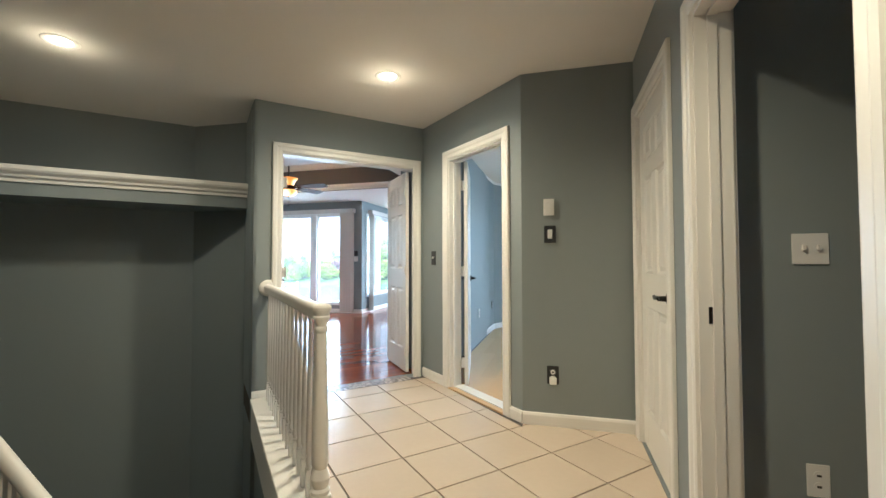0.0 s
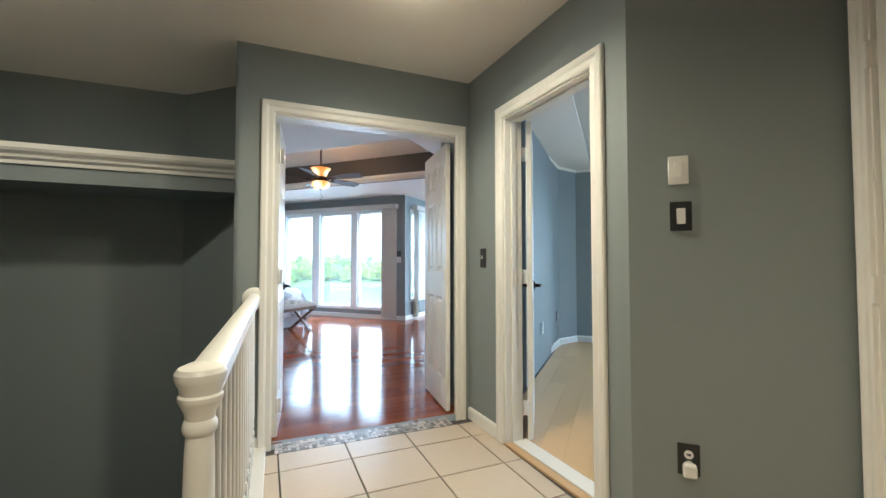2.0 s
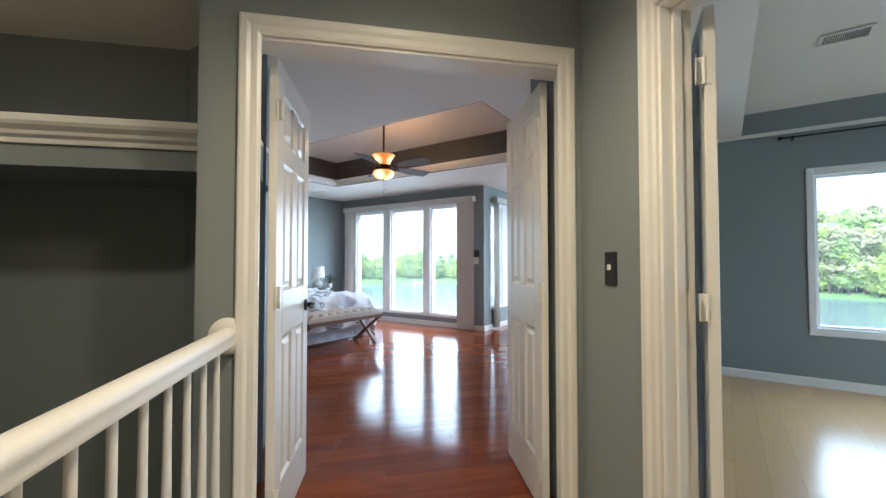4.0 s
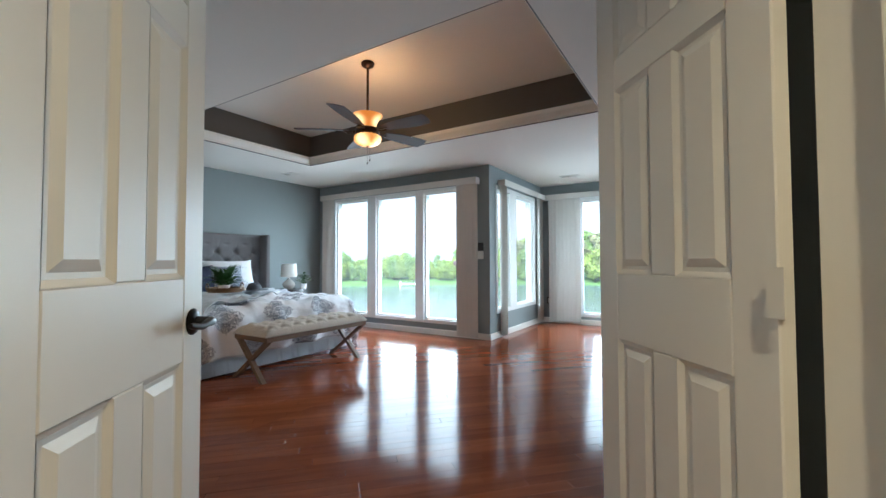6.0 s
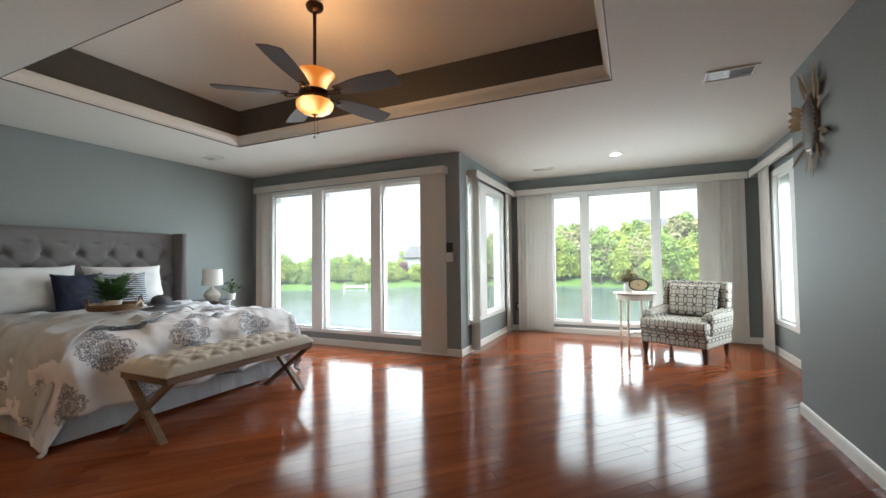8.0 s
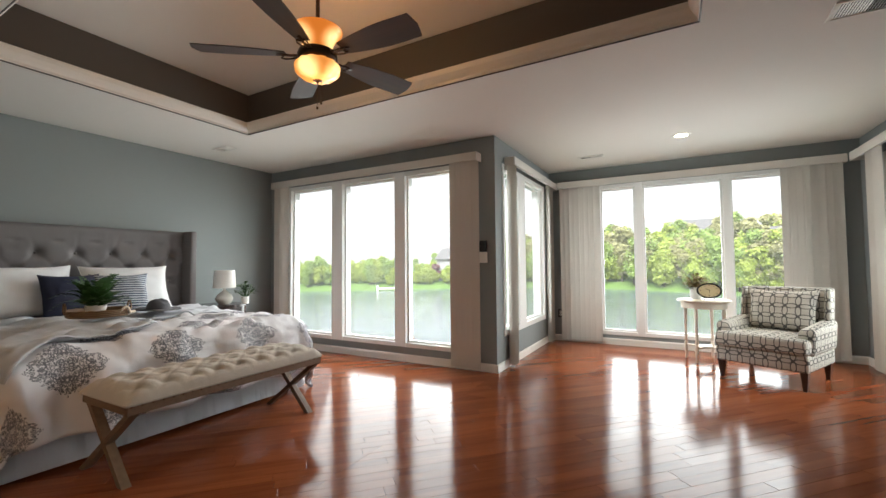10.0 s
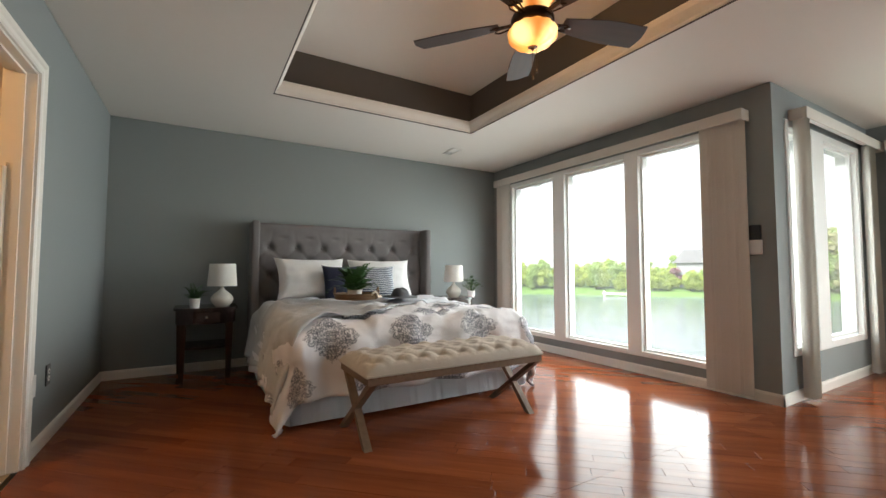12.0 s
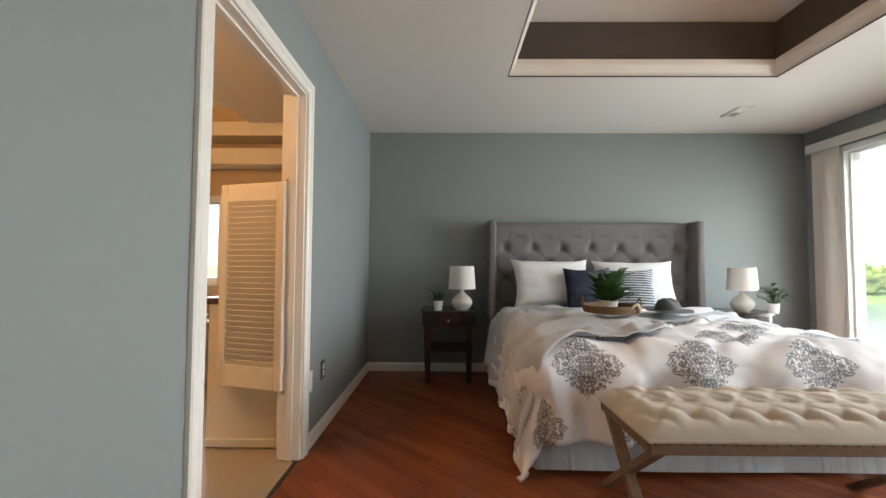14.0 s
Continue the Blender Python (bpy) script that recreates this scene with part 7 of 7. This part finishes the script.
def tile_piece(poly):
    if len(poly) < 3 or area(poly) < 4e-4:
        return
    cx, cy = sum(v[0] for v in poly) / len(poly), sum(v[1] for v in poly) / len(poly)
    bm = bmesh.new()
    piece(bm, [(x - cx, y - cy) for x, y in poly], -0.009, 0.0, 0.002)
    if bm.faces:
        part("tile", bm, TILE, floor_hall, at=Matrix.Translation((cx, cy, 0)))



TA = radians(46.3)
tu, tv = Vector((math.cos(TA), math.sin(TA))), Vector((math.sin(TA), -math.cos(TA)))
TS, ORG = 0.388, Vector((-0.703, 2.296))
for i in range(-14, 10):
    for j in range(-10, 15):
        g = 0.0045
        p = ORG + tu * (TS * i) + tv * (TS * j)
        poly = [tuple(p + tu * g + tv * g), tuple(p + tu * (TS - g) + tv * g), tuple(p + tu * (TS - g) + tv * (TS - g)), tuple(p + tu * g + tv * (TS - g))]
        # keep inside the hall: double-door wall, office wall, end wall, east wall, rail line
        a0 = off(A, N, -0.075)
        base = clip(poly, N.x, N.y, N.x * a0[0] + N.y * a0[1])
        base = clip(clip(base, 1, 0, D[0] - 0.002), 0, -1, 1.9) if len(base) > 2 else base
        if len(base) < 3:
            continue
        q = off(NEWEL, U, 0.075)
        edge = N.x * NEWEL[0] + N.y * NEWEL[1]
        if max(N.x * v[0] + N.y * v[1] for v in base) <= edge:
            areas = (clip(base, -1, 0, 2.55),)
        else:
            beyond = clip(base, -U.x, -U.y, -(U.x * q[0] + U.y * q[1]))
            before = clip(clip(base, U.x, U.y, U.x * q[0] + U.y * q[1]), N.x, N.y, edge)
            areas = (beyond, clip(before, -1, 0, 2.55) if len(before) > 2 else before)
        for base in areas:
            if len(base) < 3:
                continue
            halves = (clip(clip(base, 1, 0, C[0]), U.x, U.y, U.x * B[0] + U.y * B[1] - 0.002), clip(clip(base, -1, 0, -C[0]), 0, 1, C[1] - 0.002))
            if max(v[1] for v in base) < C[1] - 0.002:
                halves = (base,)
            for poly in halves:
                tile_piece(poly)

# mosaic strip at the double door
MOSA = material("mosaic_stone", (0.33, 0.29, 0.26), 0.3, scale=20, vary=0.12, per_object=0.75)
THRESHOLD = material("pale_oak_threshold", (0.55, 0.36, 0.17), 0.4, scale=12, vary=0.15)
sill = thing("trim_threshold", ML, "strip of small grey and tan mosaic tiles in the doorway", "threshold")
sill["kind"] = "structure"
part("mortar", box(DD[0] + 0.018, DD[1] - 0.018, -0.073, 0.075, -0.01, -0.0015), GROUT, sill)
rngm = random.Random(9)
pieces = {}


def mosaic(x, y, w, h):
    key = (w, h)
    if key not in pieces:
        o = part("tile", box(-w / 2 + 0.0016, w / 2 - 0.0016, -h / 2 + 0.0016, h / 2 - 0.0016, -0.002, 0.0015, 0.001), MOSA, sill)
        pieces[key] = o.data
    else:
        o = new("tile", pieces[key])
        o.parent = sill
    o.matrix_local = Matrix.Translation((x, y, 0))


s = DD[0] + 0.024
flip_row = 0
while s < DD[1] - 0.06:
    for r in range(3):
        y = -0.071 + 0.048 * r
        if (r + flip_row) % 2:
            mosaic(s + 0.024, y + 0.012, 0.048, 0.024)
            mosaic(s + 0.012, y + 0.036, 0.024, 0.024)
            mosaic(s + 0.036, y + 0.036, 0.024, 0.024)
        else:
            mosaic(s + 0.012, y + 0.024, 0.024, 0.048)
            mosaic(s + 0.036, y + 0.024, 0.024, 0.048)
    flip_row += 1
    s += 0.048
# threshold of the office door
ot = thing("trim_threshold_office", MO, "pale wood and white threshold strip in the office doorway", "threshold")
ot["kind"] = "structure"
part("wood_strip", box(OD[0] + 0.002, OD[1] - 0.002, -0.012, 0.042, -0.008, 0.008, 0.003), THRESHOLD, ot)
part("white_strip", box(OD[0] + 0.018, OD[1] - 0.018, 0.044, 0.150, -0.008, 0.012, 0.003), WHITE, ot)

# cherry planks, laid parallel to the double door
PA = radians(46.5)
pu, pv = Vector((math.cos(PA), math.sin(PA))), Vector((-math.sin(PA), math.cos(PA)))
PW = 0.079
sub = bpy.data.objects["floor_subfloor"]
rng = random.Random(5)


def rooms(poly):
    """The pieces of a plank that lie in the bedroom's three stretches."""
    out = []
    # main room, the passage by the door, the sitting corner
    for lim in (
        ((-1, 0, -WX + 0.0), (1, 0, RX), (0, -1, -SY), (0, 1, NY1)),
        ((-1, 0, -RX), (1, 0, E1X), (0, -1, -SY), (0, 1, SEY), (-N.x, -N.y, -(N.x * A[0] + N.y * A[1]) - 0.076)),
        ((-1, 0, -RX), (1, 0, EX), (0, -1, -SEY), (0, 1, NY2)),
        ((0, 1, SY), (-N.x, -N.y, -(N.x * A[0] + N.y * A[1]) - 0.076), (-U.x, -U.y, -(U.x * A[0] + U.y * A[1])), (U.x, U.y, U.x * B[0] + U.y * B[1])),
    ):
        q = poly
        for a, b, c in lim:
            q = clip(q, a, b, c)
            if len(q) < 3:
                break
        if len(q) >= 3 and area(q) > 6e-4:
            out.append(q)
    return out


rest = bmesh.new()
made = 0
for row in range(-10, 150):
    t0 = -3.2 + row * PW
    s = -9.0 + rng.uniform(0, 0.9)
    while s < 9.5:
        L = rng.choice((0.45, 0.6, 0.75, 0.9, 1.05, 1.2))
        org = Vector((-3.0, 4.5)) + pv * t0 + pu * s
        c0 = org + pu * L / 2
        poly = [tuple(org + pu * 0.0007), tuple(org + pu * (L - 0.0007)), tuple(org + pu * (L - 0.0007) + pv * (PW - 0.0012)), tuple(org + pv * (PW - 0.0012) + pu * 0.0007)]
        s += L
        if not (-9 < c0.x < 0.5 and 2 < c0.y < 11.5):
            continue
        for q in rooms(poly):
            near = -5.2 < c0.x < -1.2 and 3.2 < c0.y < 7.2 and made < 300
            lift = rng.uniform(-0.0005, 0.0003)
            if near:
                made += 1
                bm = bmesh.new()
                o2_ = c0 + pv * PW / 2
                loc = [((Vector(p) - o2_).dot(pu), (Vector(p) - o2_).dot(pv)) for p in q]
                piece(bm, loc, -0.012, 0.0, 0.0011)
                if not bm.faces:
                    bm.free()
                    continue
                part("plank", bm, CHERRY, sub, at=Matrix.Translation((o2_.x, o2_.y, lift)) @ Matrix.Rotation(PA + rng.uniform(-0.0004, 0.0004), 4, "Z") @ Matrix.Rotation(rng.uniform(-0.003, 0.003), 4, "X"))
            else:
                loc = [((Vector(p)).dot(pu), (Vector(p)).dot(pv)) for p in q]
                piece(rest, loc, -0.012, lift, 0.0010, rng.uniform(-0.003, 0.003))
pr = part("planks", rest, CHERRYREST, sub, at=Matrix.Rotation(PA, 4, "Z"))
pr["kind"] = "stuff"

# pale laminate boards of the office
fo = bpy.data.objects["floor_office"]
lam = bmesh.new()
for r in range(26):
    x0 = OX + r * 0.15
    y = 2.9 - rng.uniform(0, 1)
    while y < OY:
        poly = [(x0 + 0.0003, y + 0.0003), (x0 + 0.1497, y + 0.0003), (x0 + 0.1497, y + 1.1997), (x0 + 0.0003, y + 1.1997)]
        y += 1.2
        q = clip(clip(clip(poly, 0, 1, OY) if x0 + 0.1 < C[0] else clip(clip(poly, 0, 1, OY), 0, -1, -(C[1] + 0.07)), -U.x, -U.y, -(U.x * B[0] + U.y * B[1]) - T * 0.5), 1, 0, 3.0)
        if len(q) >= 3 and area(q) > 5e-4:
            piece(lam, q, -0.009, 0.0, 0.0003)
lo_ = part("planks", lam, LAMINATE, fo)
lo_["kind"] = "stuff"
